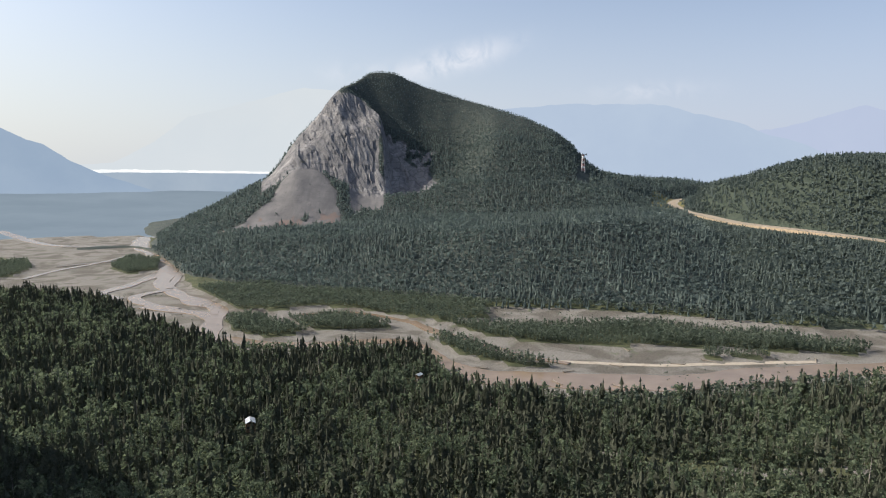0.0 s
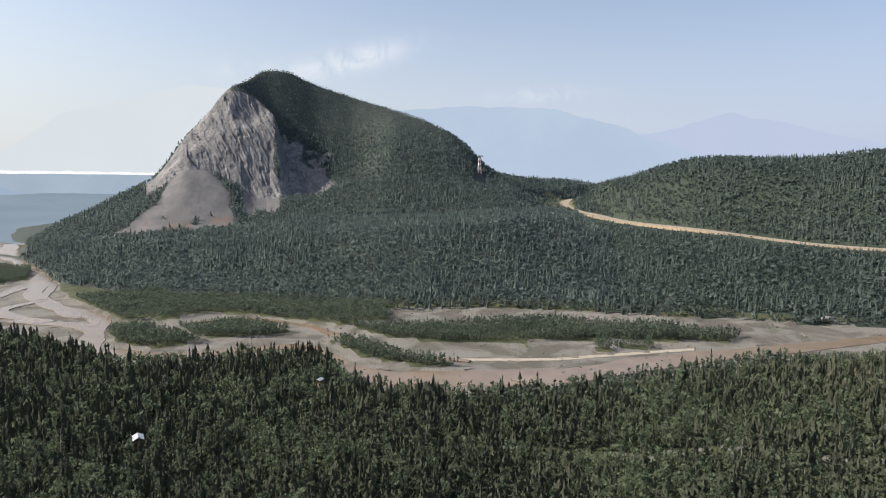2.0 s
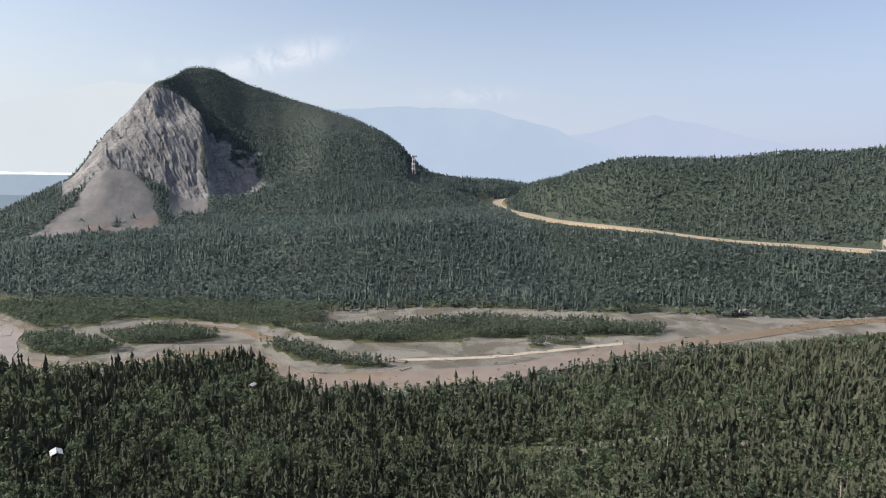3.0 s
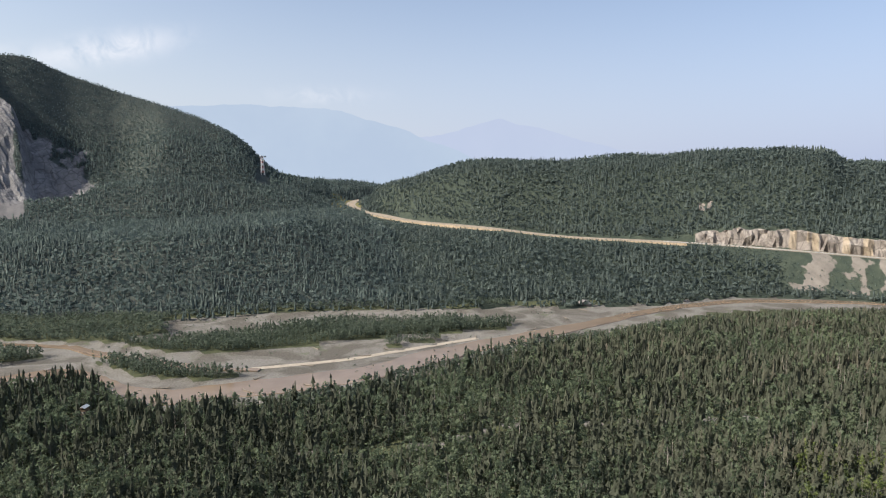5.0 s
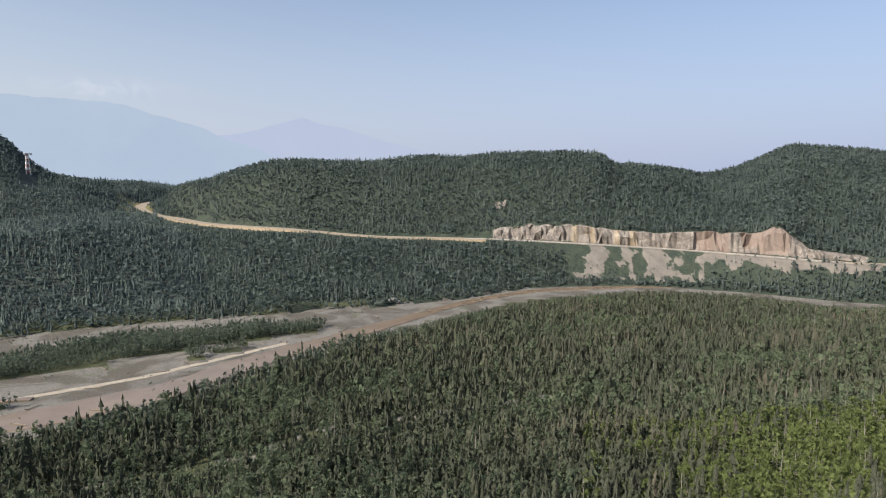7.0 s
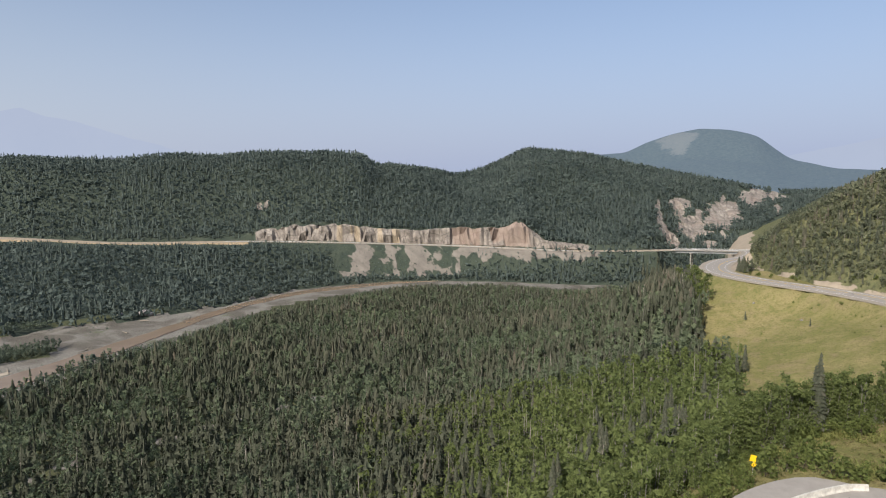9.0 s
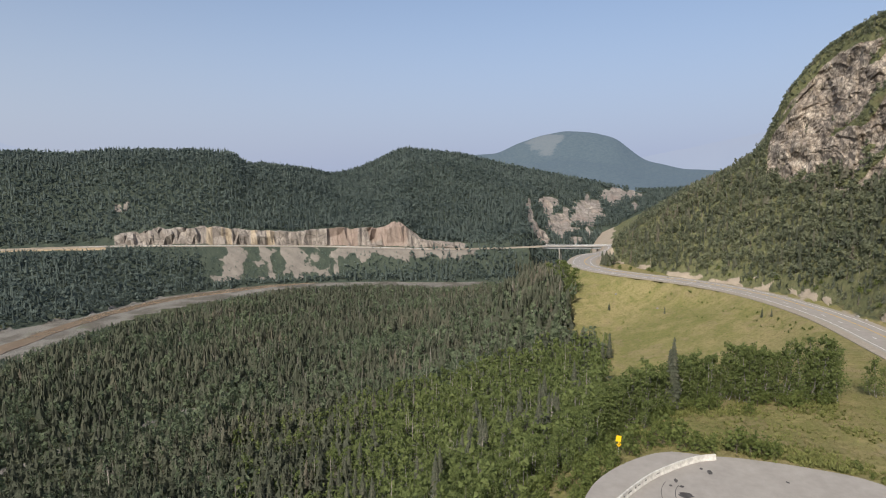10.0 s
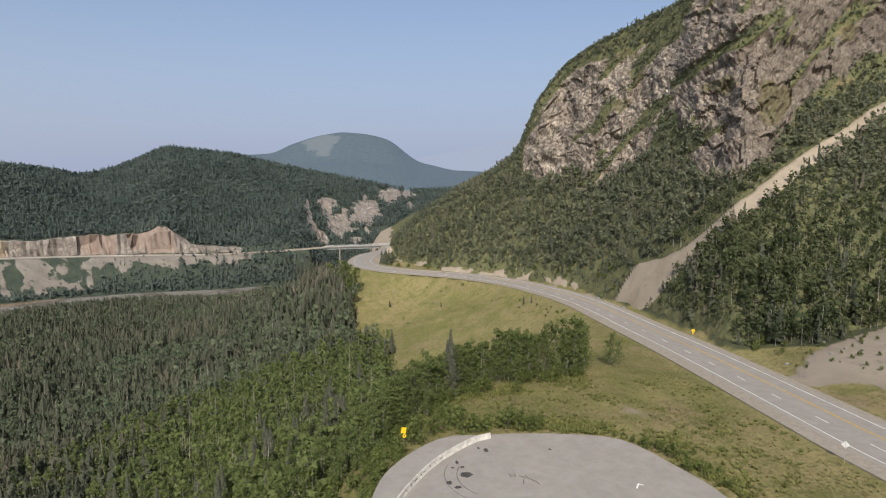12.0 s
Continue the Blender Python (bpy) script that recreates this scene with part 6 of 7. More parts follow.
for b_, d_, s_ in ((108.2, 136, 1.22), (107.5, 137, 1.15), (105.9, 133, 1.1), (103.4, 129, 1.05), (108.9, 138, 1.05), (112.0, 146, 0.72), (111.6, 147, 0.6), (112.5, 148, 0.55)):
    px, py = (float(v) for v in polar(b_, d_))
    plant(kinds[int(b_) % 4], [(px, py)], "birches at the meadow edge", trng, (s_, s_ * 1.01))
# leafy trees below the car park
spots = []
while len(spots) < 90:
    b_, d_ = trng.uniform(76, 97), trng.uniform(98, 165)
    if b_ > 90.5 and d_ < 100 + 2.2 * (b_ - 90.5):
        continue
    if b_ > 93 and d_ > 128:
        continue
    spots.append(tuple(float(v) for v in polar(b_, d_)))
aspen = [leaf_tree("aspen_tree", trng, 9.0, 680, 0.18, 0.25, 0.03, M_BIRCH, M_LEAF, 2, "dense light green aspen on the slope below the car park") for _ in range(3)]
for k, sp in enumerate(spots):
    plant(aspen[k % 3], [sp], "aspens below the car park", trng, (0.55, 1.0))
# leafy clump in front of the highway bend
for b_, d_, el_ in ((86.6, 360, -7.2), (87.0, 350, -7.35), (87.4, 356, -7.15), (87.8, 350, -7.3), (88.1, 345, -7.4), (88.3, 338, -7.8), (88.8, 340, -7.75), (87.6, 335, -7.9), (88.0, 325, -8.3)):
    px, py, pz = place(b_, d_)
    k = min(max((EYE_HEIGHT + d_ * rise(el_) - pz) / 10.0, 0.4), 1.7)
    plant(aspen[int(d_) % 3], [(px, py)], "aspens below the car park", trng, (k, k * 1.01))
# spruces near the meadow and one on the grass bank
spr = [spruce_tree("spruce_tree", trng, 11.0, "tall dark spruce standing among the birches") for _ in range(3)]
for b_, d_, s_ in ((97.3, 121, 1.2), (97.0, 126, 0.95), (91.75, 318, 0.42), (96.4, 300, 0.3), (103.9, 262, 0.35), (104.6, 258, 0.3), (94.0, 118, 0.8), (90.3, 150, 1.0), (89.4, 170, 1.05), (91.3, 235, 1.0), (91.9, 246, 0.9), (88.9, 190, 1.1)):
    plant(spr[int(d_) % 3], [tuple(float(v) for v in polar(b_, d_))], "spruces near the meadow", trng, (s_, s_ * 1.01))
spots = [tuple(float(v) for v in polar(trng.uniform(40, 88), trng.uniform(125, 185))) for _ in range(140)]
for k, sp in enumerate(spots):
    plant(spr[k % 3], [sp], "spruces in the near forest", trng, (0.7, 1.15))
# spruces at the bridge's far end
for k in range(26):
    px, py = (float(v) for v in polar(trng.uniform(84.0, 87.2), trng.uniform(655, 678)))
    plant(spr[k % 3], [(px, py)], "spruces by the bridge", trng, (0.6, 1.25))
for k in range(44):
    px, py = (float(v) for v in polar(trng.uniform(83.2, 90.2), trng.uniform(625, 672)))
    plant(spr[k % 3], [(px, py)], "spruces by the bridge", trng, (1.5, 2.05))
# bare silver trees
bare_tree = leaf_tree("bare_tree", trng, 8.0, 0, 0.24, 0.3, 0.2, M_DEAD, M_LEAF, 1, "leafless grey tree among green aspens", "tree", True)
for b_, d_, s_ in ((92.0, 112, 1.0), (93.6, 113, 0.9), (89.6, 112, 0.8), (88.2, 118, 0.9), (84.6, 135, 1.1), (81.0, 150, 1.1), (96.0, 116, 0.8), (78.5, 150, 1.2), (70.0, 160, 1.2)):
    plant(bare_tree, [tuple(float(v) for v in polar(b_, d_))], "leafless trees below the car park", trng, (s_, s_ * 1.01))
# bushes round the car park and on the meadow
bush = [leaf_tree("willow_bush", trng, 1.7, 170, 0.42, 0.17, 0.02, M_BARK, M_BUSH, 1, "low green willow bush in the meadow grass", "bush") for _ in range(3)]
bush_spots = [(91.0, 88), (92.5, 93), (93.9, 96.5), (95.4, 98.5), (96.5, 99.5), (98.6, 98.5), (99.6, 98.2), (100.3, 98.6), (102.6, 99.6), (103.6, 99.8), (104.4, 100.2), (105.4, 99.9), (90.2, 84), (89.6, 80),
              (89.2, 86), (90.0, 91), (91.0, 95), (92.0, 99), (94.2, 101), (96.0, 104), (97.2, 103), (115.0, 96.5), (116.0, 95.5), (117.0, 94), (118.5, 90.5), (119.5, 90)]
for k in range(70):
    b_, d_ = trng.uniform(84, 92.5), trng.uniform(82, 110)
    bush_spots.append((b_, d_))
for k in range(48):
    u = trng.uniform(0, len(row) - 1)
    i = int(u)
    b_, d_ = row[i] + (row[min(i + 1, len(row) - 1)] - row[i]) * (u - i)
    bush_spots.append((b_, d_ - abs(trng.normal(0, 2.2))))
n_mid = len(bush_spots)
for k in range(44):
    b_ = trng.uniform(111, 124)
    bush_spots.append((b_, np.interp(b_, [111, 115, 117, 119.5, 124], [99.5, 97, 94.5, 90.5, 82]) + abs(trng.normal(0, 2.0))))
for k in range(34):
    bush_spots.append((trng.uniform(125.5, 132), trng.uniform(148, 185)))
for k in range(18):
    bush_spots.append((trng.uniform(91, 106), trng.uniform(262, 318)))
for k in range(64):
    b_ = trng.uniform(93.5, 107.5)
    bush_spots.append((b_, np.interp(b_, [94, 96.6, 99.5, 102.3, 105, 107.2], [337, 323, 303, 277, 250, 227]) + trng.normal(0, 4.5)))
n_low = len(bush_spots)
for k in range(26):
    b_ = trng.uniform(119.5, 126)
    bush_spots.append((b_, np.interp(b_, [119.5, 126], [168, 174]) + trng.normal(0, 3.5)))
side = shift(LA, 14.5)
for k in range(52):
    c = side[int(trng.uniform(60, 150)) % len(side)]
    bush_spots.append(tuple(float(v) for v in bearing(c[0] + trng.normal(0, 1.8), c[1] + trng.normal(0, 1.8))))
for k, (b_, d_) in enumerate(bush_spots):
    px, py = (float(v) for v in polar(b_, d_))
    if near_line(np.array([px]), np.array([py]), ROAD_A)[0][0] > 12.5 and not inside(np.array([px]), np.array([py]), LOT)[0]:
        plant(bush[k % 3], [(px, py)], "willow bushes round the meadow", trng, (1.25, 2.2) if k < 21 else (0.8, 1.5) if k < 26 else (0.8, 1.7) if k < n_mid else (0.22, 0.6) if k < n_low else (0.6, 1.6))
for ob in (*kinds, *aspen, *spr, bare_tree, *bush):
    drop(ob)

# meadow grass in tufts
gx, gy, gb, gd, grng = scatter(86, 134, 60, 190, 0.85, 41)
gz, gw, gbare, ggrass = open_land(gx, gy)
keep = (gw == 0) & (ggrass > 0.5) & (gbare < 0.5) & (grng.uniform(0, 1, len(gx)) < 0.75)
gx, gy, gz = gx[keep], gy[keep], gz[keep]
tuft = []
for _ in range(5):
    v, f = [], []
    for k in range(6):
        a, n = shape_rng.uniform(0, 6.28), shape_rng.uniform(0.3, 0.6)
        i0 = len(v)
        v += [(0.16 * math.cos(a + 1.2), 0.16 * math.sin(a + 1.2), 0), (0.16 * math.cos(a - 1.2), 0.16 * math.sin(a - 1.2), 0), (n * math.cos(a), n * math.sin(a), shape_rng.uniform(0.6, 1.0))]
        f.append((i0, i0 + 1, i0 + 2))
    tuft.append((np.array(v), np.array(f), np.zeros(6, int)))
gh = grng.uniform(0.1, 0.3, len(gx)) * (1 + 0.8 * fbm(gx, gy, 12, 2))
gt = np.clip(0.5 + 0.9 * fbm(gx, gy, 16, 3) + grng.normal(0, 0.15, len(gx)), 0, 1)
stand("meadow_grass", tuft, gx, gy, gz + 0.18, gh, 0.6 + 0.8 * gh, gt, [M_GRASS_TUFT], "tufted yellow-green meadow grass round the car park", "grass")

# taller green grass along the birch row and round the pavement
tb, td = [], []
for k in range(2600):
    u = trng.uniform(0, len(row) - 1)
    i = int(u)
    b_, d_ = row[i] + (row[min(i + 1, len(row) - 1)] - row[i]) * (u - i)
    tb.append(b_)
    td.append(d_ - abs(trng.normal(0, 4.5)))
for k in range(2400):
    b_ = trng.uniform(100, 126)
    tb.append(b_)
    td.append(np.interp(b_, [100, 106, 111, 115, 117, 119.5, 126], [98, 99.8, 99.5, 97, 94.5, 90.5, 79]) + abs(trng.normal(0, 4.5)))
for k in range(4200):
    tb.append(trng.uniform(98, 127))
    td.append(trng.uniform(86, 138))
tx, ty = polar(np.array(tb), np.array(td))
tz, tw, tbare, _ = open_land(tx, ty)
k = (tbare < 0.5) & (fbm(tx, ty, 9, 3) + trng.normal(0, 0.15, len(tx)) > np.where(np.arange(len(tx)) < 5000, -0.08, 0.16))
tx, ty, tz = tx[k], ty[k], tz[k]
th = trng.uniform(0.2, 0.75, len(tx))
stand("tall_grass", tuft, tx, ty, tz + 0.15, th, 0.75 + 0.7 * th, np.clip(0.5 + trng.normal(0, 0.25, len(tx)), 0, 1), [M_WEEDS], "tall fresh green grass and weeds at the meadow edge", "grass")

# ---- concrete barrier at the car park's edge
bar_line = spline([(*(float(v) for v in polar(b_, d_)), 65.0) for b_, d_ in ((90.5, 67.5), (92.6, 76.0), (95.3, 84.2), (97.4, 89.2), (99.5, 93.4), (101.0, 95.2))], 0.5)
barrier = root("concrete_barrier", *[float(v) for v in bar_line[0]])
tagged(barrier, "curved white concrete barrier with scribbled paint at pavement edge", "barrier")
prof = [(-0.30, 0.0), (-0.30, 0.08), (-0.17, 0.30), (-0.10, 0.80), (0.10, 0.80), (0.17, 0.30), (0.30, 0.08), (0.30, 0.0)]
n_seg = 7
for s in range(n_seg):
    seg = bar_line[s * len(bar_line) // n_seg:(s + 1) * len(bar_line) // n_seg + 1]
    seg = seg.copy()
    if len(seg) > 2:
        seg[-1] = seg[-2] + (seg[-1] - seg[-2]) * 0.9
    rows = [shift(seg, o) + np.array([0, 0, u]) for o, u in prof]
    v = np.stack(rows, 1).reshape(-1, 3)
    n, k = len(seg), len(prof)
    idx = np.arange(n * k).reshape(n, k)
    q = np.stack([idx[:-1, :-1], idx[:-1, 1:], idx[1:, 1:], idx[1:, :-1]], -1).reshape(-1, 4)
    bm = bmesh.new()
    bv = [bm.verts.new(Vector(c) - barrier.location) for c in v]
    for face in q:
        bm.faces.new([bv[i] for i in face])
    bm.faces.new([bv[i] for i in idx[0]])
    bm.faces.new([bv[i] for i in idx[-1]][::-1])
    bmesh.ops.recalc_face_normals(bm, faces=bm.faces[:])
    part("barrier_segment", bm, M_CONCRETE, barrier)
face_line = shift(bar_line, 0.16)
for k0, wide, tall_ in ((20, 0.5, 0.12), (23, 0.35, 0.2), (26, 0.9, 0.14), (29, 0.3, 0.22), (31, 0.6, 0.12), (35, 0.4, 0.14), (40, 0.7, 0.08)):
    if k0 + 1 < len(face_line):
        c = Vector(face_line[k0]) - barrier.location
        way = Vector(face_line[k0 + 1] - face_line[k0]).normalized()
        bm = bmesh.new()
        box(bm, (wide, 0.02, tall_), c + Vector((0, 0, 0.42)), Matrix.Rotation(math.atan2(way.y, way.x), 3, "Z"))
        part("paint_scribble", bm, M_SIGN_BLACK, barrier)

# ---- road signs


def road_sign(name, b_, d_, centre, face_to, size, label, colour, arrow=True, plaque=0.0, post_tall=None):
    """A diamond board on a steel post, with a black arrow and perhaps a small plaque below."""
    px, py, pz = place(b_, d_)
    top = root(name, px, py, pz, face_to)
    tagged(top, label, "road sign")
    h = centre
    bm = bmesh.new()
    box(bm, (0.06, 0.06, h + size * 0.6 + 0.6), (0, 0.04, (h + size * 0.6 - 0.6) / 2))
    part("post", bm, M_STEEL, top)
    bm = bmesh.new()
    box(bm, (size, 0.02, size), (0, 0, h), Matrix.Rotation(radians(45), 3, "Y"), 0.006)
    board = part("board", bm, colour, top)
    if arrow:
        bm = bmesh.new()
        box(bm, (0.09, 0.012, 0.30 * size / 0.76), (0.05, -0.018, h - 0.10))
        box(bm, (0.09, 0.012, 0.26 * size / 0.76), (-0.02, -0.018, h + 0.12), Matrix.Rotation(radians(-38), 3, "Y"))
        part("arrow", bm, M_SIGN_BLACK, board)
    if plaque:
        bm = bmesh.new()
        box(bm, (plaque, 0.02, plaque), (0, 0, h - size * 0.72 - plaque * 0.5), None, 0.006)
        pl = part("plaque", bm, colour, top)
        bm = bmesh.new()
        box(bm, (plaque * 0.6, 0.012, plaque * 0.3), (0, -0.018, h - size * 0.72 - plaque * 0.5))
        part("print", bm, M_SIGN_BLACK, pl)
    return top


road_sign("warning_sign", 118.4, 184, 2.9, -118, 0.80, "yellow diamond curve sign with plaque beside the highway", M_SIGN_YELLOW, True, 0.45)
road_sign("warning_sign", 129.9, 102.5, 2.7, 50, 0.80, "grey back of a diamond road sign on a post", M_ALU, False)
# marker at the car park's far corner: tilted yellow board over a smaller one
px, py, pz = place(92.95, 97.5)
marker = root("hazard_marker", px, py, pz, -75)
tagged(marker, "leaning yellow double sign above bushes by the car park", "road sign")
bm = bmesh.new()
box(bm, (0.08, 0.08, 3.4), (0, 0.05, 1.2))
part("post", bm, M_STEEL, marker)
bm = bmesh.new()
box(bm, (0.85, 0.02, 0.95), (-0.02, 0, 2.55), Matrix.Rotation(radians(12), 3, "Y"), 0.006)
part("upper_board", bm, M_SIGN_YELLOW, marker)
bm = bmesh.new()
box(bm, (0.55, 0.02, 0.62), (0.06, 0, 1.62), Matrix.Rotation(radians(45), 3, "Y"), 0.006)
low_board = part("lower_board", bm, M_SIGN_YELLOW, marker)
bm = bmesh.new()
box(bm, (0.10, 0.012, 0.3), (0.06, -0.018, 1.62), Matrix.Rotation(radians(20), 3, "Y"))
part("arrow", bm, M_SIGN_BLACK, low_board)

# ---- marks on the car park
for b_, d_, rx_, ry_ in ((98.75, 82.6, 0.75, 0.95), (100.6, 90.5, 0.7, 0.35), (99.9, 91.2, 0.35, 0.2), (97.2, 80.2, 0.55, 0.4), (97.9, 86.3, 0.6, 0.25), (98.4, 84.8, 0.3, 0.3), (97.5, 84.6, 0.3, 0.2), (96.0, 74, 0.8, 0.4), (106.5, 92, 0.35, 0.2), (98.0, 79, 0.4, 0.5)):
    px, py = (float(v) for v in polar(b_, d_))
    st = root("pavement_stain", px, py, 65.0)
    bm = bmesh.new()
    ring = []
    for k in range(22):
        a = k * 6.2832 / 22
        r = 1 + 0.35 * float(perlin(np.array([2 * math.cos(a) + b_]), np.array([2 * math.sin(a) + d_]))[0]) * 2
        ring.append(bm.verts.new((rx_ * r * math.cos(a), ry_ * r * math.sin(a), 0.006)))
    bm.faces.new(ring)
    ob = part("stain", bm, M_STAIN, st)
    tagged(st, "dark irregular oil stain on grey asphalt", "stain", "stains on the car park")
px, py = (float(v) for v in polar(114.4, 83.2))
arrow = root("painted_arrow", px, py, 65.0, -20)
tagged(arrow, "short white painted arrow head on asphalt", "road marking")
bm = bmesh.new()
box(bm, (1.3, 0.22, 0.012), (0, 0.1, 0.008), Matrix.Rotation(radians(-12), 3, "Z"))
part("arrow_bar", bm, M_WHITE, arrow)
bm = bmesh.new()
box(bm, (0.22, 0.8, 0.012), (0.62, -0.35, 0.008), Matrix.Rotation(radians(-22), 3, "Z"))
part("arrow_bar", bm, M_WHITE, arrow)
px, py = (float(v) for v in polar(104.2, 82.0))
rub = root("tyre_scuffs", px, py, 65.0, 12)
tagged(rub, "faded dark tyre scuffs on grey asphalt", "scuff marks")
for k in range(9):
    bm = bmesh.new()
    box(bm, (float(trng.uniform(0.5, 1.3)), 0.10, 0.006), (float(trng.uniform(-1.6, 1.6)), -1.2 + 0.32 * k, 0.005), Matrix.Rotation(float(trng.normal(0, 0.15)), 3, "Z"))
    part("scuff", bm, M_STAIN, rub)

# faint arcs of tyre rubber near the barrier
px, py = (float(v) for v in polar(99.3, 78.0))
arc = root("tyre_mark", px, py, 65.0, 35)
tagged(arc, "thin curved black tyre marks on grey asphalt", "tyre mark")
for rad, wide in ((7.0, 0.09), (8.7, 0.07)):
    bm = bmesh.new()
    rim = [(bm.verts.new((r * math.cos(a), r * math.sin(a) - 7, 0.006))) for a in np.linspace(0.5, 1.7, 18) for r in (rad, rad + wide)]
    for k in range(17):
        bm.faces.new((rim[2 * k], rim[2 * k + 1], rim[2 * k + 3], rim[2 * k + 2]))
    part("rubber_line", bm, M_STAIN, arc)

# ---- bridge
pa, pb = Vector(LA[-1]), Vector(ROAD_B[0])
span = pb - pa
bridge = root("road_bridge", *((pa + pb) / 2))
tagged(bridge, "grey concrete and steel highway bridge across the river gorge", "bridge")
turn_m = span.to_track_quat("X", "Z").to_matrix()
deck_n = span.length + 6
for name, size, at, mat_ in (("deck", (deck_n, 13.0, 0.5), (0, 0, -0.15), M_BRIDGE), ("girder", (deck_n, 0.6, 2.2), (0, -4.2, -1.5), M_STEEL), ("girder", (deck_n, 0.6, 2.2), (0, 4.2, -1.5), M_STEEL),
                             ("railing", (deck_n, 0.3, 0.25), (0, -6.3, 1.0), M_STEEL), ("railing", (deck_n, 0.3, 0.25), (0, 6.3, 1.0), M_STEEL), ("curb", (deck_n, 0.4, 0.35), (0, -6.2, 0.27), M_BRIDGE), ("curb", (deck_n, 0.4, 0.35), (0, 6.2, 0.27), M_BRIDGE)):
    bm = bmesh.new()
    box(bm, size, turn_m @ Vector(at), turn_m, 0.05)
    part(name, bm, mat_, bridge)
for f_ in (-0.28, 0.28):
    bm = bmesh.new()
    for oy in (-3.4, 3.4):
        c = turn_m @ Vector((f_ * span.length, oy, 0))
        rod(bm, (c.x, c.y, -2.6), (c.x, c.y, -36), 0.7, 0.8, 10)
    box(bm, (2.0, 10.0, 1.2), turn_m @ Vector((f_ * span.length, 0, -2.9)), turn_m)
    part("pier", bm, M_BRIDGE, bridge)
for k in range(24):
    bm = bmesh.new()
    box(bm, (0.18, 0.18, 0.9), turn_m @ Vector(((k + 0.5) / 24 * deck_n - deck_n / 2, -6.3, 0.55)), turn_m)
    part("railing_post", bm, M_ALU, bridge)

# ---- guard rail along the far road
gline = shift(ROAD_B, -6.2)
i0 = int(np.argmin(np.abs(bearing(gline[:, 0], gline[:, 1])[0] - 78)))
i1 = int(np.argmin(np.abs(bearing(gline[:, 0], gline[:, 1])[0] - 47)))
if np.hypot(*gline[i0, :2]) > np.hypot(*ROAD_B[i0, :2]):
    gline = shift(ROAD_B, 6.2)
rail = root("guard_rail", *[float(v) for v in gline[i0]])
tagged(rail, "long pale steel guard rail above the river bank", "guard rail")
seg = gline[i0:i1 + 1] - np.array(rail.location)
strip = ribbon("rail_beam", seg, [(-0.10, 0.45), (-0.14, 0.62), (-0.10, 0.82), (0.0, 0.82)], [M_STEEL], [0, 0, 0], thick=0.1)
strip.parent = rail
for k in range(0, len(seg)):
    bm = bmesh.new()
    box(bm, (0.16, 0.16, 1.3), Vector(seg[k]) + Vector((0, 0, 0.15)))
    part("post", bm, M_STEEL, rail)

# ---- lattice tower on the mountain's shoulder
px, py, pz = place(12.28, 1060)
tower = root("lattice_tower", px, py, pz + 2)
tagged(tower, "red and white lattice radio tower on the wooded ridge", "tower")
T_H = 105 + 1060 * rise(1.72) - pz - 2


def tower_half(z):
    return 2.6 - 1.2 * z / T_H


for sx, sy in ((-1, -1), (1, -1), (1, 1), (-1, 1)):
    bm = bmesh.new()
    rod(bm, (sx * 2.6, sy * 2.6, -3), (sx * 1.4, sy * 1.4, T_H), 0.42, 0.34, 5)
    part("leg", bm, M_OFFWHITE, tower)
levels = 7
for k in range(levels):
    z0, z1 = T_H * k / levels, T_H * (k + 1) / levels
    bm = bmesh.new()
    for sx, sy, tx, ty in ((-1, -1, 1, -1), (1, -1, 1, 1), (1, 1, -1, 1), (-1, 1, -1, -1)):
        a, c = tower_half(z0), tower_half(z1)
        rod(bm, (sx * a, sy * a, z0), (tx * c, ty * c, z1), 0.26, 0.26, 4)
        rod(bm, (tx * a, ty * a, z0), (sx * c, sy * c, z1), 0.26, 0.26, 4)
        rod(bm, (sx * c, sy * c, z1), (tx * c, ty * c, z1), 0.26, 0.26, 4)
    part("brace", bm, M_RED if k % 2 == 0 else M_OFFWHITE, tower)
bm = bmesh.new()
box(bm, (8.0, 5.0, 0.6), (1.2, 0, T_H + 0.3), None, 0.05)
part("platform", bm, M_STEEL, tower)
for sx, mat_ in ((-2.6, M_OFFWHITE), (4.4, M_STEEL)):
    bm = bmesh.new()
    bmesh.ops.create_cone(bm, cap_ends=True, segments=16, radius1=1.5, radius2=1.3, depth=0.9, matrix=Matrix.Translation((sx, -1.6, T_H - 0.4)) @ Matrix.Rotation(radians(90), 4, "X"))
    part("dish", bm, mat_, tower)

# ---- cabins in the valley wood


def cabin(px, py, wide, long_, turn, lift, label):
    top = root("cabin", px, py, ground_at(px, py) + lift, turn)
    tagged(top, label, "cabin")
    bm = bmesh.new()
    box(bm, (wide, long_, 3.4), (0, 0, 1.3))
    part("wall", bm, M_LOGS, top)
    bm = bmesh.new()
    for s in (-1, 1):
        box(bm, (wide * 0.62, long_ + 1.0, 0.16), (s * wide * 0.26, 0, 3.9), Matrix.Rotation(radians(26 * s), 3, "Y"))
    part("roof", bm, M_ROOF, top)
    for s in (-0.25, 0.25):
        bm = bmesh.new()
        box(bm, (0.9, 0.08, 0.9), (s * wide, -long_ / 2 - 0.02, 1.6), None, 0.01)
        part("window", bm, M_PANE, top)
    bm = bmesh.new()
    box(bm, (0.95, 0.1, 2.0), (0, -long_ / 2 - 0.03, 1.0), None, 0.01)
    part("door", bm, M_DEAD, top)


cabin(*CABINS[0], 3.6, 4.4, 20, 0.8, "small log cabin with pale metal roof hidden among spruces")
cabin(*CABINS[1], 2.6, 3.0, -30, 0.5, "small shed with pale roof near the river shore")

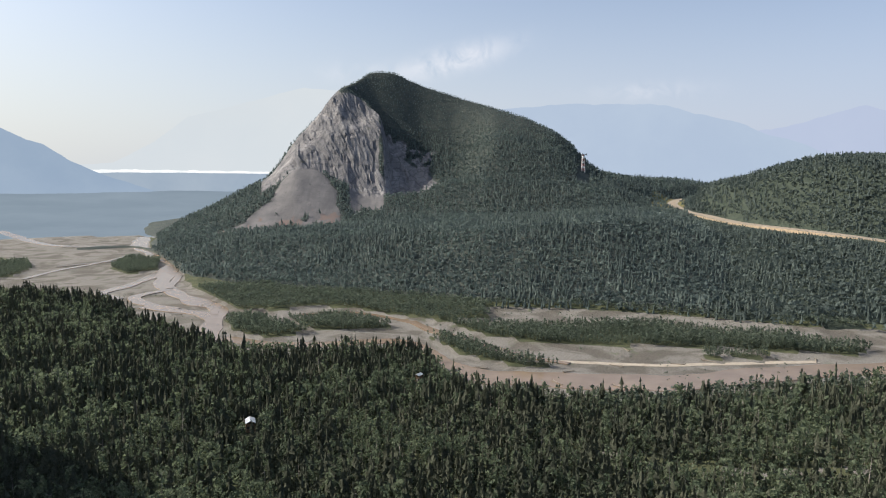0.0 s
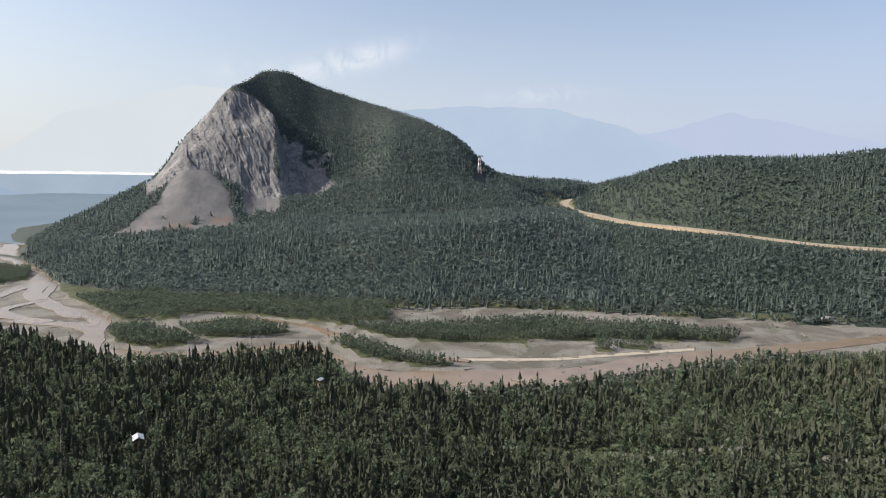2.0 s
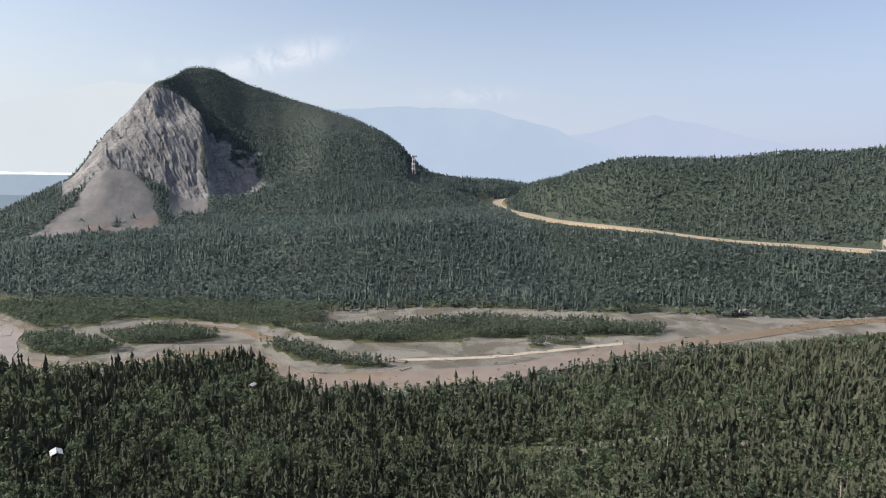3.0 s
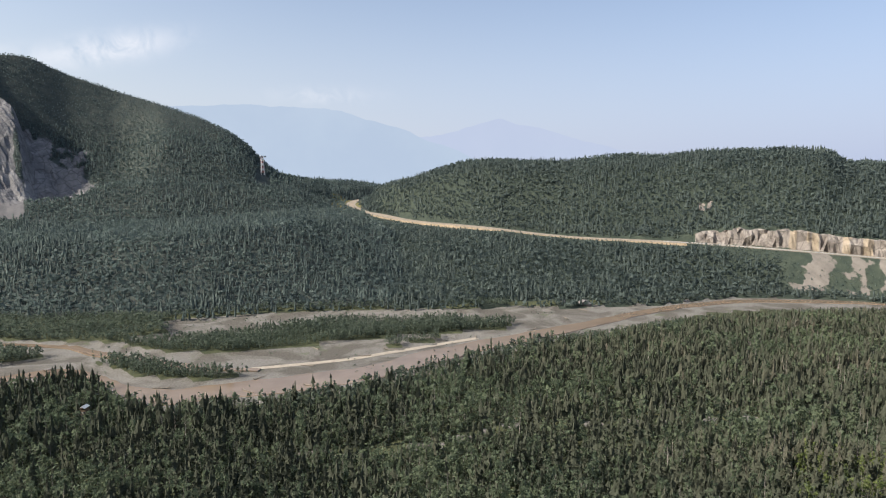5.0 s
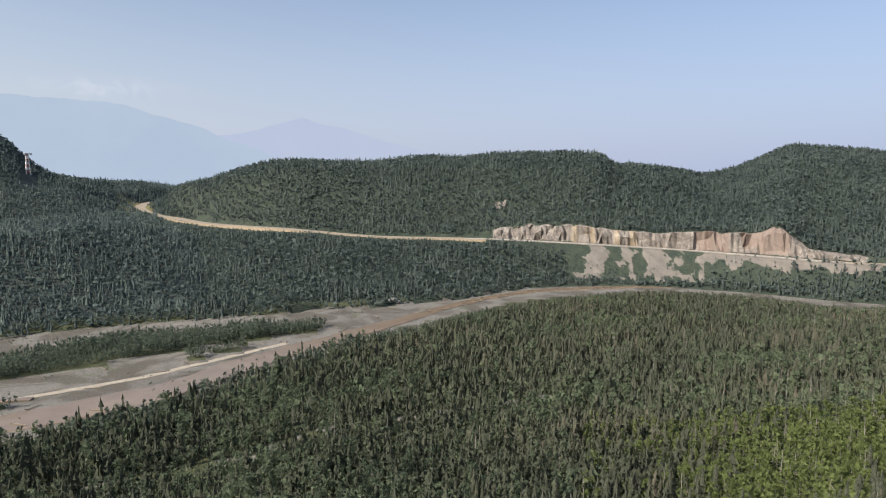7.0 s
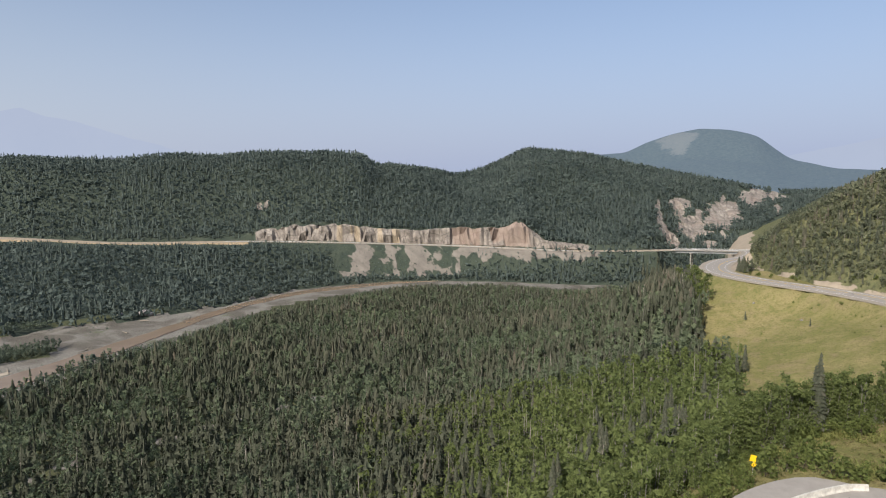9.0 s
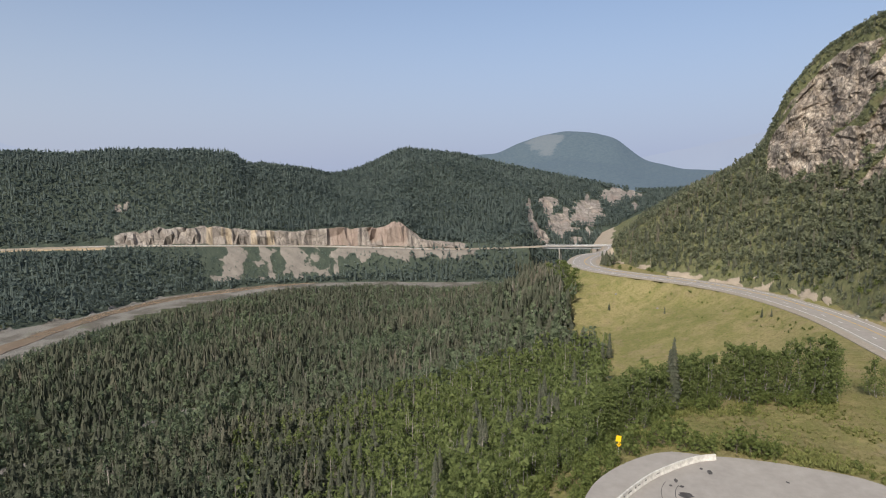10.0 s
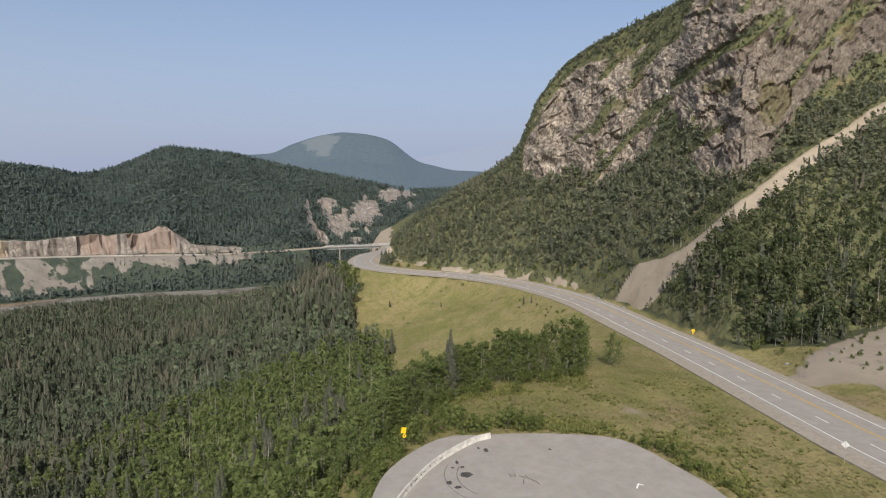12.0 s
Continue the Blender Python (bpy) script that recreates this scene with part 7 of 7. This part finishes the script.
# ---- driftwood and boulders on the gravel
log = root("driftwood_log", 0, 0, -500)
bm = bmesh.new()
rod(bm, (-4, 0, 0.25), (3.5, 0.4, 0.35), 0.34, 0.16, 8)
part("stem", bm, M_DRIFT, log)
bm = bmesh.new()
for k in range(7):
    a = k * 0.9
    rod(bm, (-4, 0, 0.3), (-4.5 - 0.3 * (k % 2), 1.0 * math.cos(a), 0.35 + 0.8 * abs(math.sin(a))), 0.14, 0.05, 5)
part("root_plate", bm, M_DRIFT, log)
tagged(log, "bleached driftwood log with roots stranded on gravel", "log", "driftwood on the gravel")
for px, py in ((58, 312), (20, 338), (95, 342), (130, 345), (40, 352), (68, 331), (150, 350), (210, 350), (255, 352), (-60, 405), (-30, 400), (300, 370), (330, 385), (110, 375), (-120, 430), (-200, 470), (350, 362), (88, 306)):
    copy_thing(log, pose(px, py, ground_at(px, py) + 0.2, 0, 0, float(trng.uniform(0, 360))))
drop(log)
stone = root("boulder", 0, 0, -500)
bm = bmesh.new()
bmesh.ops.create_icosphere(bm, subdivisions=2, radius=1.0)
for vtx in bm.verts:
    vtx.co *= 1 + 0.35 * noise.noise(vtx.co * 1.3)
    vtx.co.z *= 0.7
part("rock", bm, M_STONE, stone)
tagged(stone, "grey angular boulder lying at the slope foot", "boulder", "boulders")
for b_, d_, s_ in ((40.6, 523, 4.0), (41.0, 522, 2.6), (40.2, 524, 2.2), (38.8, 522, 2.0), (49, 566, 1.5), (95.8, 310, 0.6), (96.5, 345, 1.2), (99.0, 328, 1.0), (92.3, 335, 0.7), (125.5, 160, 0.5), (127, 158, 0.4), (128.5, 165, 0.5), (129.4, 170, 0.4), (126.8, 152, 0.35), (130.5, 168, 0.45), (128.0, 176, 0.4), (111.0, 250, 0.8), (112.6, 236, 0.9), (110.4, 256, 1.0), (97.0, 90.5, 0.15)):
    px, py, pz = place(b_, d_)
    copy_thing(stone, pose(px, py, pz + 0.2 * s_, 0, 0, float(trng.uniform(0, 360))) @ Matrix.Diagonal((s_, s_ * 0.8, s_, 1)))
drop(stone)
